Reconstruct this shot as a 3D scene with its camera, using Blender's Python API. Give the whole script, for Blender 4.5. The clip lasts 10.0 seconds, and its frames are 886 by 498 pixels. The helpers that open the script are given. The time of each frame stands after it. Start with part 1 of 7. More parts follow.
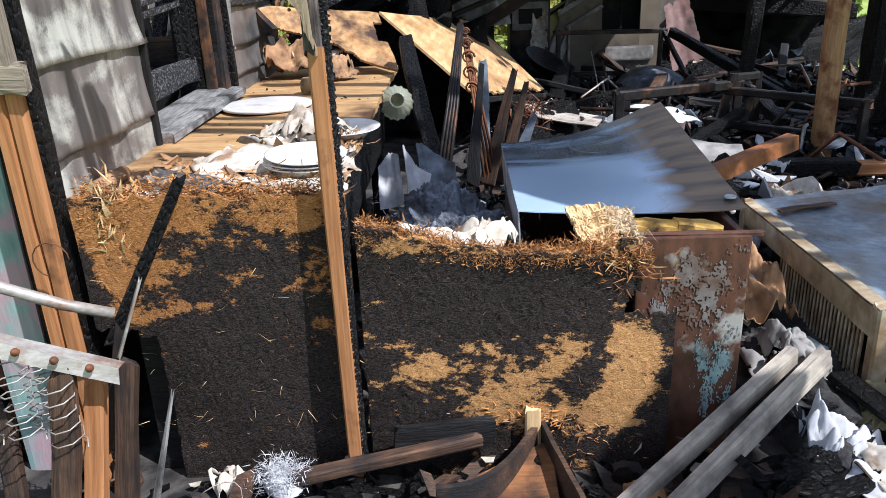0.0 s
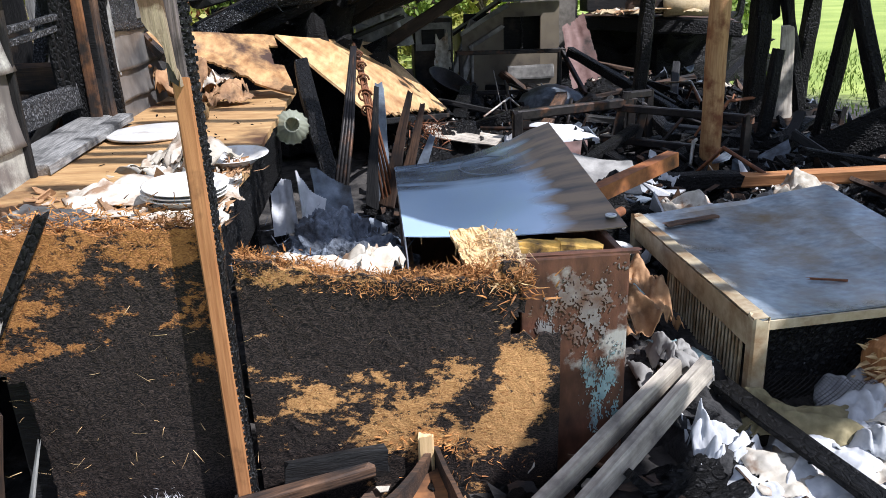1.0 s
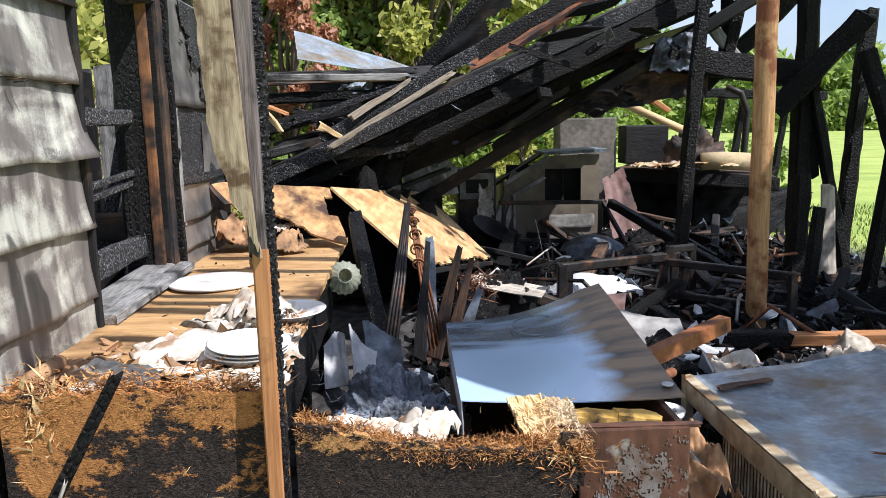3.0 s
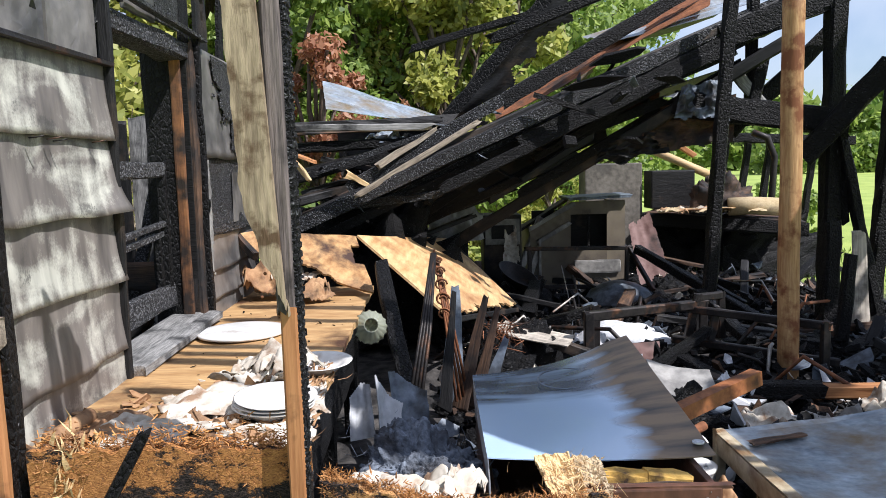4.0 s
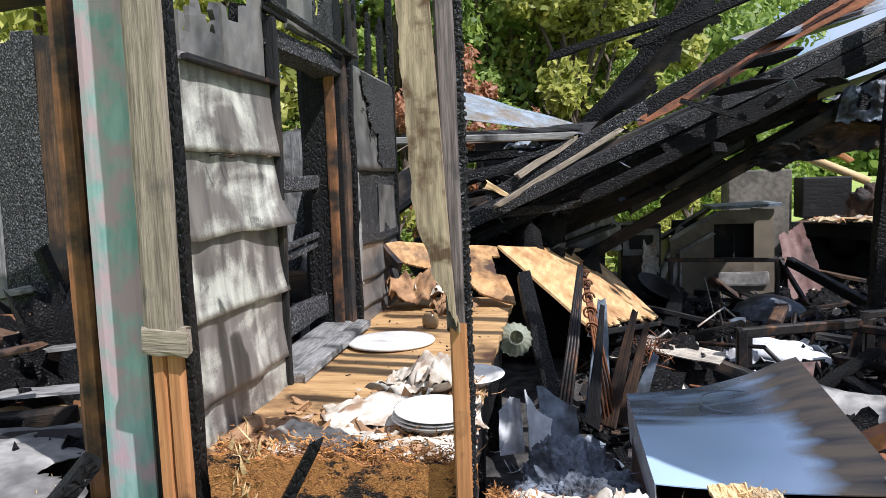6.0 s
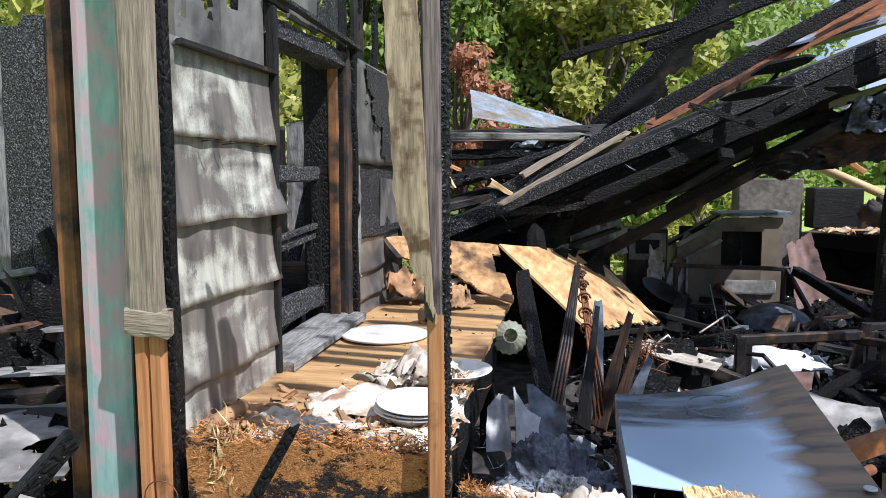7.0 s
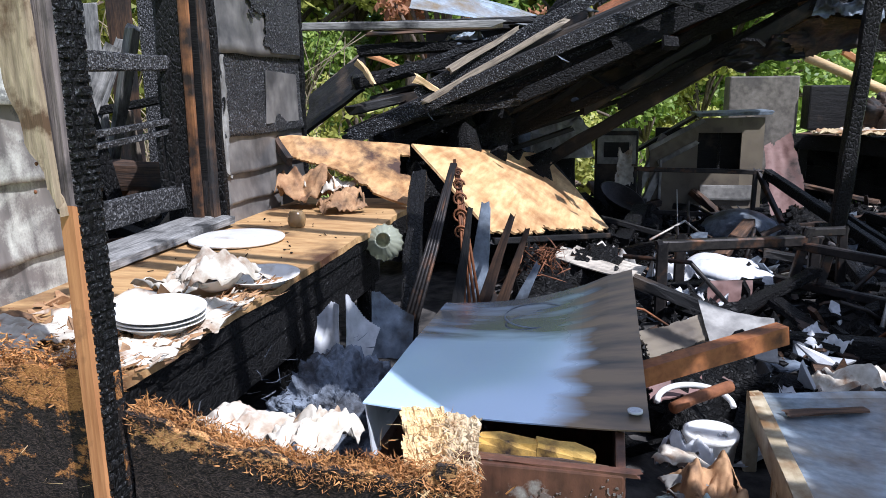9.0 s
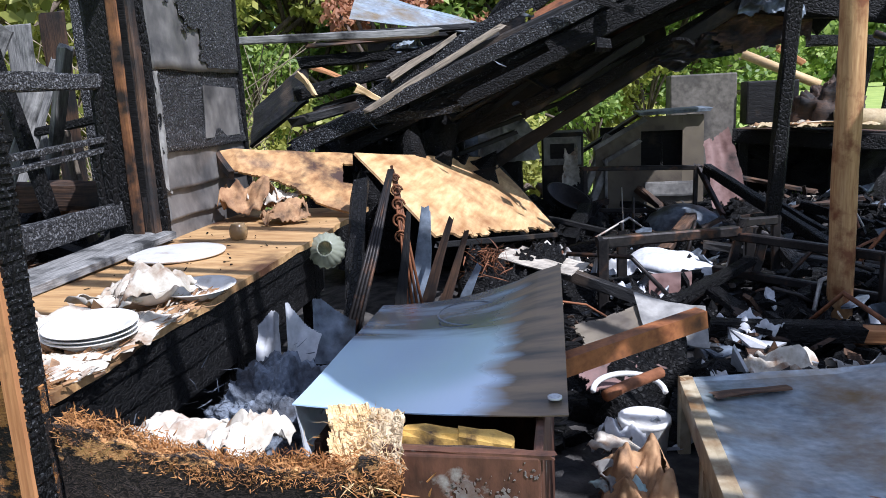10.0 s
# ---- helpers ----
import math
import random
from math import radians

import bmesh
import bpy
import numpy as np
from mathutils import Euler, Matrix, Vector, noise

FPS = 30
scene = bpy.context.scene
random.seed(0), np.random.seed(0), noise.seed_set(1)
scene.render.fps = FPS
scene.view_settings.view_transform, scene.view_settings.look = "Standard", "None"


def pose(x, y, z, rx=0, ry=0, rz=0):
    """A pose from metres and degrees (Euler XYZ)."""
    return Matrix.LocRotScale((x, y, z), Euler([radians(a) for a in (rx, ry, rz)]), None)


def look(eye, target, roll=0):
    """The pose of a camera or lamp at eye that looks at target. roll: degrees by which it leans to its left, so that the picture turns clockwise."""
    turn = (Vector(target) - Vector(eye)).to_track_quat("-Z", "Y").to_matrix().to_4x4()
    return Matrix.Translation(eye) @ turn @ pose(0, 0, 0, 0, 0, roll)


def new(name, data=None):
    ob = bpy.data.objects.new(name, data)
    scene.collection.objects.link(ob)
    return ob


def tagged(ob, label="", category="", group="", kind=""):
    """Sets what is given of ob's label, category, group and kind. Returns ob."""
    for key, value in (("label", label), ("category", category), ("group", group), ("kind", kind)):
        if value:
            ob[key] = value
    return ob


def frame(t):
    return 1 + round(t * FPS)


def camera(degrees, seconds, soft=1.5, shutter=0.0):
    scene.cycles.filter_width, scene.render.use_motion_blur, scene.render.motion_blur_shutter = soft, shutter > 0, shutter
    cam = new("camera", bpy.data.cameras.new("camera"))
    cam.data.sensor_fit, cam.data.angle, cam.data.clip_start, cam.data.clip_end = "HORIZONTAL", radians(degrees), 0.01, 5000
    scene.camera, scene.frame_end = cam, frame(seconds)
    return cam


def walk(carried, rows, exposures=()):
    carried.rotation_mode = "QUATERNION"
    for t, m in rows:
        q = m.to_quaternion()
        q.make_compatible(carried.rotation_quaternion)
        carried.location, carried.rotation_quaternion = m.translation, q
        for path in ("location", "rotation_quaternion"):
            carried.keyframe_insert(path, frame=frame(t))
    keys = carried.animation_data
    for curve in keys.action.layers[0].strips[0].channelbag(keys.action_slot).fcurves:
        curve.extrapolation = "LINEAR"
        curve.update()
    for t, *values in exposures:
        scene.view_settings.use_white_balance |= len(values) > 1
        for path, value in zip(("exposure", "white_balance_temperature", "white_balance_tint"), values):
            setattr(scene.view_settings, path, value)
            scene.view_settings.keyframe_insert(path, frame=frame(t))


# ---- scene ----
cam = camera(60.3, 10.0, soft=0.5)
PATH = [
    (0, (0.092, 0.117, 1.518), (0.041, 1.987, 0.81), -2.3),
    (0.5, (0.18, 0.122, 1.51), (0.271, 1.988, 0.796), -2.2),
    (1, (0.199, 0.134, 1.535), (0.357, 2.011, 0.862), -2.2),
    (1.5, (0.207, 0.138, 1.563), (0.385, 2.039, 0.971), -2.0),
    (2, (0.218, 0.133, 1.6), (0.385, 2.064, 1.104), -1.7),
    (2.5, (0.176, 0.123, 1.624), (0.31, 2.077, 1.218), -1.4),
    (3, (0.125, 0.115, 1.636), (0.211, 2.087, 1.31), -1.3),
    (4.5, (0.121, 0.112, 1.688), (0.135, 2.102, 1.49), -1.6),
    (5, (0.098, 0.12, 1.661), (0.118, 2.108, 1.446), -1.4),
    (5.5, (0.064, 0.13, 1.628), (-0.046, 2.108, 1.352), -1.8),
    (6, (0.002, 0.142, 1.7), (-0.298, 2.111, 1.515), -2.0),
    (6.2, (0.016, 0.153, 1.746), (-0.353, 2.115, 1.625), -2.0),
    (7.3, (0.114, 0.147, 1.642), (-0.13, 2.111, 1.355), 2.3),
    (7.5, (0.134, 0.151, 1.625), (0.031, 2.108, 1.223), 3.6),
    (8, (0.225, 0.163, 1.621), (0.299, 2.1, 1.129), 4.3),
    (8.2, (0.318, 0.225, 1.582), (0.275, 2.164, 1.094), 4.15),
    (8.5, (0.54, 0.433, 1.533), (0.174, 2.343, 1.067), 3.6),
    (8.8, (0.775, 0.585, 1.575), (0.323, 2.486, 1.147), -0.4),
    (9, (0.877, 0.645, 1.567), (0.453, 2.555, 1.153), -0.7),
    (9.5, (0.937, 0.652, 1.576), (0.471, 2.559, 1.19), -1.7),
    (10, (1.002, 0.6, 1.554), (0.671, 2.532, 1.159), -2.8),
]
walk(cam, [(t, look(eye, target, roll)) for t, eye, target, roll in PATH], [(0, 0.42, 5720, 15), (0.6, 0.46, 5720, 15), (2, 0.62, 5880, 15), (3.2, 0.52, 5900, 15), (5, 0.42, 5860, 15), (7.5, 0.42, 5680, 15), (8.5, 0.5, 5560, 16), (10, 0.47, 5440, 17)])

# ---- light ----
SUN_TO = Vector((0.80, -0.55, 0.0)).normalized() * math.cos(radians(52)) + Vector((0, 0, math.sin(radians(52))))
world = bpy.data.worlds.new("sky")
scene.world = world
world.use_nodes = True
wn = world.node_tree.nodes
sky = wn.new("ShaderNodeTexSky")
sky.sky_type = "NISHITA"
sky.sun_disc = False
sky.sun_elevation = radians(52)
sky.sun_rotation = math.atan2(SUN_TO.x, SUN_TO.y)
sky.ozone_density, sky.dust_density = 2.6, 1.0
wn["Background"].inputs[1].default_value = 0.1
# thin high cloud over the blue
cloud_noise, cloud_ramp, cloud_mix = wn.new("ShaderNodeTexNoise"), wn.new("ShaderNodeMapRange"), wn.new("ShaderNodeMixRGB")
cloud_noise.inputs["Scale"].default_value, cloud_noise.inputs["Detail"].default_value = 2.2, 8.0
cloud_ramp.inputs[1].default_value, cloud_ramp.inputs[2].default_value, cloud_ramp.inputs[4].default_value = 0.42, 0.62, 0.75
cloud_mix.inputs[2].default_value = (7.4, 7.6, 7.8, 1)
world.node_tree.links.new(cloud_noise.outputs[0], cloud_ramp.inputs[0])
world.node_tree.links.new(cloud_ramp.outputs[0], cloud_mix.inputs[0])
world.node_tree.links.new(sky.outputs[0], cloud_mix.inputs[1])
world.node_tree.links.new(cloud_mix.outputs[0], wn["Background"].inputs[0])
sun = bpy.data.lights.new("sun", "SUN")
sun.energy, sun.angle, sun.color = 5.0, radians(0.6), (1.0, 0.95, 0.87)
sun_ob = new("sun", sun)
sun_ob.matrix_world = look(SUN_TO * 30, (0, 0, 0))


# ---- materials ----
def material(name, dark, light, grain=(8, 8, 8), rough=0.8, bump=0.3, fine=6.0, patch=None, patch_scale=2.0, patch_at=0.5,
             patch_soft=0.08, metal=0.0, cells=0.0, cell_depth=0.0, spec=0.4, varied=0.12, patch_rough=None, bump_dist=0.01, coat=0.0):
    """Two-scale mottling between two colours, an optional patched stain, cracked cells and relief."""
    m = bpy.data.materials.new(name)
    m.use_nodes = True
    nt = m.node_tree
    n, l = nt.nodes, nt.links
    b = n["Principled BSDF"]
    co = n.new("ShaderNodeTexCoord")
    info = n.new("ShaderNodeObjectInfo")
    shift = n.new("ShaderNodeVectorMath")
    shift.operation = "MULTIPLY_ADD"
    comb = n.new("ShaderNodeCombineXYZ")
    for k in range(3):
        l.new(info.outputs["Random"], comb.inputs[k])
    l.new(comb.outputs[0], shift.inputs[0])
    shift.inputs[1].default_value = (13.0, 7.0, 19.0)
    l.new(co.outputs["Object"], shift.inputs[2])
    mp = n.new("ShaderNodeMapping")
    mp.inputs["Scale"].default_value = grain
    l.new(shift.outputs[0], mp.inputs[0])
    n1 = n.new("ShaderNodeTexNoise")
    n1.inputs["Scale"].default_value = 1.0
    n1.inputs["Detail"].default_value = 8.0
    n1.inputs["Roughness"].default_value = 0.65
    l.new(mp.outputs[0], n1.inputs["Vector"])
    n2 = n.new("ShaderNodeTexNoise")
    n2.inputs["Scale"].default_value = fine
    n2.inputs["Detail"].default_value = 4.0
    l.new(mp.outputs[0], n2.inputs["Vector"])
    mixf = n.new("ShaderNodeMath")
    mixf.operation = "MULTIPLY_ADD"
    l.new(n2.outputs[0], mixf.inputs[0])
    mixf.inputs[1].default_value = 0.5
    half = n.new("ShaderNodeMath")
    half.operation = "MULTIPLY"
    half.inputs[1].default_value = 0.75
    l.new(n1.outputs[0], half.inputs[0])
    l.new(half.outputs[0], mixf.inputs[2])
    ramp = n.new("ShaderNodeValToRGB")
    ramp.color_ramp.elements[0].position, ramp.color_ramp.elements[1].position = 0.42, 0.82
    ramp.color_ramp.elements[0].color, ramp.color_ramp.elements[1].color = (*dark, 1), (*light, 1)
    l.new(mixf.outputs[0], ramp.inputs[0])
    colour = ramp.outputs[0]
    rough_out = None
    if patch:
        n3 = n.new("ShaderNodeTexNoise")
        n3.inputs["Scale"].default_value = patch_scale
        n3.inputs["Detail"].default_value = 7.0
        n3.inputs["Roughness"].default_value = 0.6
        l.new(shift.outputs[0], n3.inputs["Vector"])
        pr = n.new("ShaderNodeMapRange")
        pr.inputs[1].default_value, pr.inputs[2].default_value = patch_at - patch_soft, patch_at + patch_soft
        l.new(n3.outputs[0], pr.inputs[0])
        mix = n.new("ShaderNodeMixRGB")
        l.new(pr.outputs[0], mix.inputs[0])
        l.new(colour, mix.inputs[1])
        mix.inputs[2].default_value = (*patch, 1)
        colour = mix.outputs[0]
        if patch_rough is not None:
            rr = n.new("ShaderNodeMapRange")
            rr.inputs[3].default_value, rr.inputs[4].default_value = rough, patch_rough
            l.new(pr.outputs[0], rr.inputs[0])
            rough_out = rr.outputs[0]
    hv = n.new("ShaderNodeHueSaturation")
    vr = n.new("ShaderNodeMapRange")
    vr.inputs[3].default_value, vr.inputs[4].default_value = 1 - varied, 1 + varied
    l.new(info.outputs["Random"], vr.inputs[0])
    l.new(vr.outputs[0], hv.inputs["Value"])
    l.new(colour, hv.inputs["Color"])
    l.new(hv.outputs[0], b.inputs["Base Color"])
    height = mixf.outputs[0]
    if cells:
        vo = n.new("ShaderNodeTexVoronoi")
        vo.feature = "DISTANCE_TO_EDGE"
        vo.inputs["Scale"].default_value = cells
        vm = n.new("ShaderNodeMapping")
        vm.inputs["Scale"].default_value = (0.6, 1.0, 1.0)
        warp = n.new("ShaderNodeMixRGB")
        warp.inputs[0].default_value = 0.04
        l.new(shift.outputs[0], warp.inputs[1])
        l.new(n1.outputs[1], warp.inputs[2])
        l.new(warp.outputs[0], vm.inputs[0])
        l.new(vm.outputs[0], vo.inputs["Vector"])
        cr = n.new("ShaderNodeMapRange")
        cr.inputs[2].default_value = 0.22
        cr.inputs[4].default_value = cell_depth
        l.new(vo.outputs[0], cr.inputs[0])
        add = n.new("ShaderNodeMath")
        l.new(height, add.inputs[0])
        l.new(cr.outputs[0], add.inputs[1])
        height = add.outputs[0]
    bp = n.new("ShaderNodeBump")
    bp.inputs["Strength"].default_value = bump
    bp.inputs["Distance"].default_value = bump_dist
    l.new(height, bp.inputs["Height"])
    l.new(bp.outputs[0], b.inputs["Normal"])
    b.inputs["Roughness"].default_value = rough
    if rough_out:
        l.new(rough_out, b.inputs["Roughness"])
    b.inputs["Metallic"].default_value = metal
    b.inputs["Specular IOR Level"].default_value = spec
    b.inputs["Coat Weight"].default_value = coat
    return m


# Rare pale patches paint sparkle and ash on the char.
CHAR = material("charred wood", (0.0016, 0.0015, 0.0016), (0.008, 0.0076, 0.0076), (10, 30, 30), 0.5, 0.95, 5, patch=(0.22, 0.22, 0.225), patch_scale=60,
                patch_at=0.69, patch_soft=0.03, cells=46, cell_depth=1.0, spec=0.22, varied=0.3, bump_dist=0.009)
ASHCHAR = material("char frosted with white ash", (0.006, 0.006, 0.0065), (0.03, 0.03, 0.031), (10, 30, 30), 0.6, 0.9, 5, patch=(0.24, 0.24, 0.245), patch_scale=85,
                   patch_at=0.58, patch_soft=0.09, cells=46, cell_depth=1.0, spec=0.35, varied=0.2)
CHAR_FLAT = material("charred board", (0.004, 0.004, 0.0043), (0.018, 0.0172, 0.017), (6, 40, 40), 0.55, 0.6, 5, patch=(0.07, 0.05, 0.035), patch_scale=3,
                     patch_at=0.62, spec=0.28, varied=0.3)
CHAR_BROWN = material("scorched brown wood", (0.03, 0.018, 0.012), (0.16, 0.085, 0.045), (2.5, 40, 40), 0.7, 0.5, 4, patch=(0.012, 0.011, 0.011),
                      patch_scale=3.5, patch_at=0.5, patch_soft=0.12, varied=0.3)
# Pale specks hold both white ash and sun glints painted into the colour.
CHAR_GLINT = material("charred rafter with ash specks and painted glints", (0.0016, 0.0015, 0.0016), (0.009, 0.0086, 0.0088), (10, 30, 30), 0.4, 1.0, 5, patch=(0.24, 0.25, 0.265), patch_scale=115,
                      patch_at=0.62, patch_soft=0.07, cells=50, cell_depth=1.2, spec=0.4, varied=0.3, bump_dist=0.01)
ORANGE = material("heat-browned pine", (0.27, 0.105, 0.035), (0.52, 0.25, 0.10), (2.2, 40, 40), 0.65, 0.25, 3, patch=(0.05, 0.022, 0.012), patch_scale=5,
                  patch_at=0.67, patch_soft=0.08)
CHAR_ORANGE = material("half-charred pine", (0.14, 0.055, 0.02), (0.34, 0.15, 0.055), (2.2, 40, 40), 0.7, 0.3, 3, patch=(0.02, 0.014, 0.011), patch_scale=6, patch_at=0.5, patch_soft=0.12)
PINE = material("raw pine", (0.42, 0.27, 0.12), (0.66, 0.47, 0.25), (2.0, 45, 45), 0.6, 0.2, 3)
SPLIT = material("splintered pale wood", (0.45, 0.27, 0.10), (0.78, 0.58, 0.32), (4, 60, 60), 0.65, 0.4, 3)
GREYWOOD = material("weathered grey wood", (0.11, 0.088, 0.066), (0.33, 0.275, 0.205), (2.5, 42, 42), 0.8, 0.5, 4, patch=(0.05, 0.045, 0.04), patch_scale=4,
                    patch_at=0.64)
PURPLEWOOD = material("purple-grey weathered timber", (0.07, 0.058, 0.056), (0.22, 0.18, 0.165), (2.2, 34, 34), 0.8, 0.5, 4, patch=(0.03, 0.026, 0.025), patch_scale=5, patch_at=0.6)
GREYWOOD_UP = material("weathered grey upright board", (0.10, 0.072, 0.045), (0.36, 0.285, 0.185), (16, 16, 2.2), 0.8, 0.6, 4, patch=(0.085, 0.05, 0.025), patch_scale=15,
                       patch_at=0.555, patch_soft=0.07)
ASHWOOD = material("ash-grey boards", (0.10, 0.10, 0.095), (0.34, 0.33, 0.31), (3, 30, 30), 0.85, 0.5, 4, patch=(0.02, 0.02, 0.02), patch_scale=4, patch_at=0.58)
PLY = material("scorched plywood", (0.40, 0.22, 0.085), (0.72, 0.50, 0.25), (7, 1.2, 7), 0.55, 0.2, 4, patch=(0.22, 0.09, 0.032), patch_scale=2.2, patch_at=0.6,
               patch_soft=0.12)
PLY_BROWN = material("smoked plywood", (0.26, 0.12, 0.04), (0.62, 0.38, 0.16), (7, 3, 7), 0.6, 0.4, 4, patch=(0.05, 0.022, 0.012), patch_scale=4.5, patch_at=0.54,
                     patch_soft=0.08)
COUNTER = material("worn plywood counter", (0.31, 0.155, 0.055), (0.66, 0.43, 0.195), (3, 16, 16), 0.55, 0.25, 3, patch=(0.07, 0.03, 0.015), patch_scale=1.9,
                   patch_at=0.57, patch_soft=0.07)
def siding_material():
    """Pale greenish paint under brown-grey soot that runs in clouds and streaks and breaks into specks at its edge."""
    m = bpy.data.materials.new("sooty painted siding")
    m.use_nodes = True
    n, l = m.node_tree.nodes, m.node_tree.links
    b = n["Principled BSDF"]
    co, info = n.new("ShaderNodeTexCoord"), n.new("ShaderNodeObjectInfo")
    shift = n.new("ShaderNodeVectorMath")
    shift.operation = "MULTIPLY_ADD"
    shift.inputs[1].default_value = (11.0, 7.0, 5.0)
    l.new(info.outputs["Random"], shift.inputs[0])
    l.new(co.outputs["Object"], shift.inputs[2])

    def cloud(scale, detail, distortion, stretch):
        mp, tx = n.new("ShaderNodeMapping"), n.new("ShaderNodeTexNoise")
        mp.inputs["Scale"].default_value = stretch
        l.new(shift.outputs[0], mp.inputs[0])
        tx.inputs["Scale"].default_value, tx.inputs["Detail"].default_value, tx.inputs["Distortion"].default_value = scale, detail, distortion
        l.new(mp.outputs[0], tx.inputs["Vector"])
        return tx.outputs[0]

    def add(a, c, k):
        ad = n.new("ShaderNodeMath")
        ad.operation = "MULTIPLY_ADD"
        ad.inputs[1].default_value = k
        l.new(c, ad.inputs[0])
        l.new(a, ad.inputs[2])
        return ad.outputs[0]

    def ramp(a, lo, hi, c0, c1):
        rp = n.new("ShaderNodeValToRGB")
        rp.color_ramp.elements[0].position, rp.color_ramp.elements[1].position = lo, hi
        rp.color_ramp.elements[0].color, rp.color_ramp.elements[1].color = (*c0, 1), (*c1, 1)
        l.new(a, rp.inputs[0])
        return rp.outputs[0]

    def blend(f, a, c):
        mx = n.new("ShaderNodeMixRGB")
        l.new(f, mx.inputs[0])
        l.new(a, mx.inputs[1])
        l.new(c, mx.inputs[2])
        return mx.outputs[0]

    large, speck, streak = cloud(2.6, 4, 0.8, (1, 1, 1.7)), cloud(120, 3, 0, (1, 1, 1)), cloud(7, 4, 0.3, (1, 2.2, 0.5))
    paint = ramp(streak, 0.3, 0.7, (0.38, 0.375, 0.32), (0.62, 0.61, 0.52))
    soot = ramp(streak, 0.32, 0.72, (0.10, 0.09, 0.082), (0.25, 0.222, 0.195))
    edge = add(add(large, speck, 0.16), streak, 0.22)
    colour = blend(ramp(edge, 0.70, 0.87, (1, 1, 1), (0, 0, 0)), paint, soot)
    dark = cloud(5.5, 6, 0.4, (1, 0.7, 1))
    colour = blend(ramp(add(dark, speck, 0.2), 0.72, 0.78, (0, 0, 0), (0.75, 0.75, 0.75)), colour, ramp(speck, 0.3, 0.7, (0.03, 0.029, 0.028), (0.08, 0.075, 0.07)))
    l.new(colour, b.inputs["Base Color"])
    b.inputs["Roughness"].default_value = 0.42
    bp = n.new("ShaderNodeBump")
    bp.inputs["Strength"].default_value, bp.inputs["Distance"].default_value = 0.15, 0.004
    l.new(edge, bp.inputs["Height"])
    l.new(bp.outputs[0], b.inputs["Normal"])
    return m


SIDING = siding_material()
SOOT = material("smooth soot-grey siding", (0.085, 0.08, 0.077), (0.24, 0.225, 0.205), (3, 3, 2), 0.32, 0.1, 5, patch=(0.03, 0.03, 0.031), patch_scale=2.4, patch_at=0.56, patch_soft=0.12)
# The pale patch specks are highlights on the blisters, painted into the colour.
BLISTER = material("blistered black paint with painted highlights", (0.014, 0.014, 0.015), (0.085, 0.085, 0.088), (12, 12, 12), 0.33, 1.0, 5, patch=(0.28, 0.28, 0.285), patch_scale=75,
                   patch_at=0.6, patch_soft=0.03, cells=50, cell_depth=2.0, bump_dist=0.02)
CHESTGREY = material("soot-greyed enamel", (0.10, 0.092, 0.085), (0.30, 0.29, 0.27), (6, 6, 4), 0.5, 0.15, 5, patch=(0.11, 0.05, 0.026), patch_scale=7, patch_at=0.53,
                     patch_soft=0.12)
PAINT = material("peeling teal and pink paint", (0.15, 0.28, 0.25), (0.34, 0.50, 0.46), (3, 14, 14), 0.6, 0.4, 3, patch=(0.46, 0.33, 0.35), patch_scale=5.5,
                 patch_at=0.5, patch_soft=0.07, varied=0.03)
ENAMEL = material("white enamel", (0.55, 0.57, 0.60), (0.74, 0.76, 0.78), (3, 3, 3), 0.22, 0.05, 4, patch=(0.20, 0.18, 0.165), patch_scale=1.6, patch_at=0.66,
                  patch_soft=0.07, patch_rough=0.5, spec=0.6)
RUST = material("rusted steel", (0.10, 0.035, 0.015), (0.30, 0.12, 0.05), (9, 9, 9), 0.7, 0.4, 5, patch=(0.05, 0.03, 0.022), patch_scale=4, patch_at=0.58,
                metal=0.2)
RUST_PAINT = material("rusted flaking appliance paint", (0.035, 0.018, 0.012), (0.15, 0.065, 0.038), (6, 6, 3), 0.5, 0.35, 6, patch=(0.36, 0.35, 0.31),
                      patch_scale=5.5, patch_at=0.64, patch_soft=0.04, varied=0.02)
# Blue in the base colour paints in sky reflection; brown patches are heat stain.
GALV = material("heat-stained sheet metal with painted sky blue", (0.22, 0.275, 0.33), (0.60, 0.70, 0.78), (5, 7, 7), 0.26, 0.15, 5, patch=(0.27, 0.20, 0.11), patch_scale=3.2,
                patch_at=0.55, patch_soft=0.14, metal=0.5, spec=0.6)
CREAM = material("cream painted metal", (0.33, 0.26, 0.15), (0.58, 0.50, 0.35), (5, 5, 5), 0.4, 0.15, 5, patch=(0.20, 0.115, 0.05), patch_scale=7, patch_at=0.56, patch_soft=0.1)
DARKMETAL = material("burnt iron", (0.010, 0.0095, 0.010), (0.042, 0.036, 0.033), (9, 9, 9), 0.5, 0.3, 5, patch=(0.17, 0.08, 0.04), patch_scale=5, patch_at=0.64,
                     metal=0.5)
PALEMETAL = material("grey steel bar", (0.30, 0.28, 0.25), (0.58, 0.55, 0.49), (6, 20, 20), 0.45, 0.2, 5, patch=(0.22, 0.10, 0.05), patch_scale=7, patch_at=0.6,
                     metal=0.4)
CHINA = material("white china", (0.70, 0.68, 0.63), (0.84, 0.83, 0.80), (4, 4, 4), 0.25, 0.03, 4, patch=(0.40, 0.32, 0.23), patch_scale=9, patch_at=0.67, patch_soft=0.1)
PAPER = material("scorched paper and cloth", (0.36, 0.315, 0.24), (0.68, 0.63, 0.54), (6, 6, 6), 0.85, 0.2, 4, patch=(0.24, 0.15, 0.09), patch_scale=9, patch_at=0.58,
                 varied=0.15)
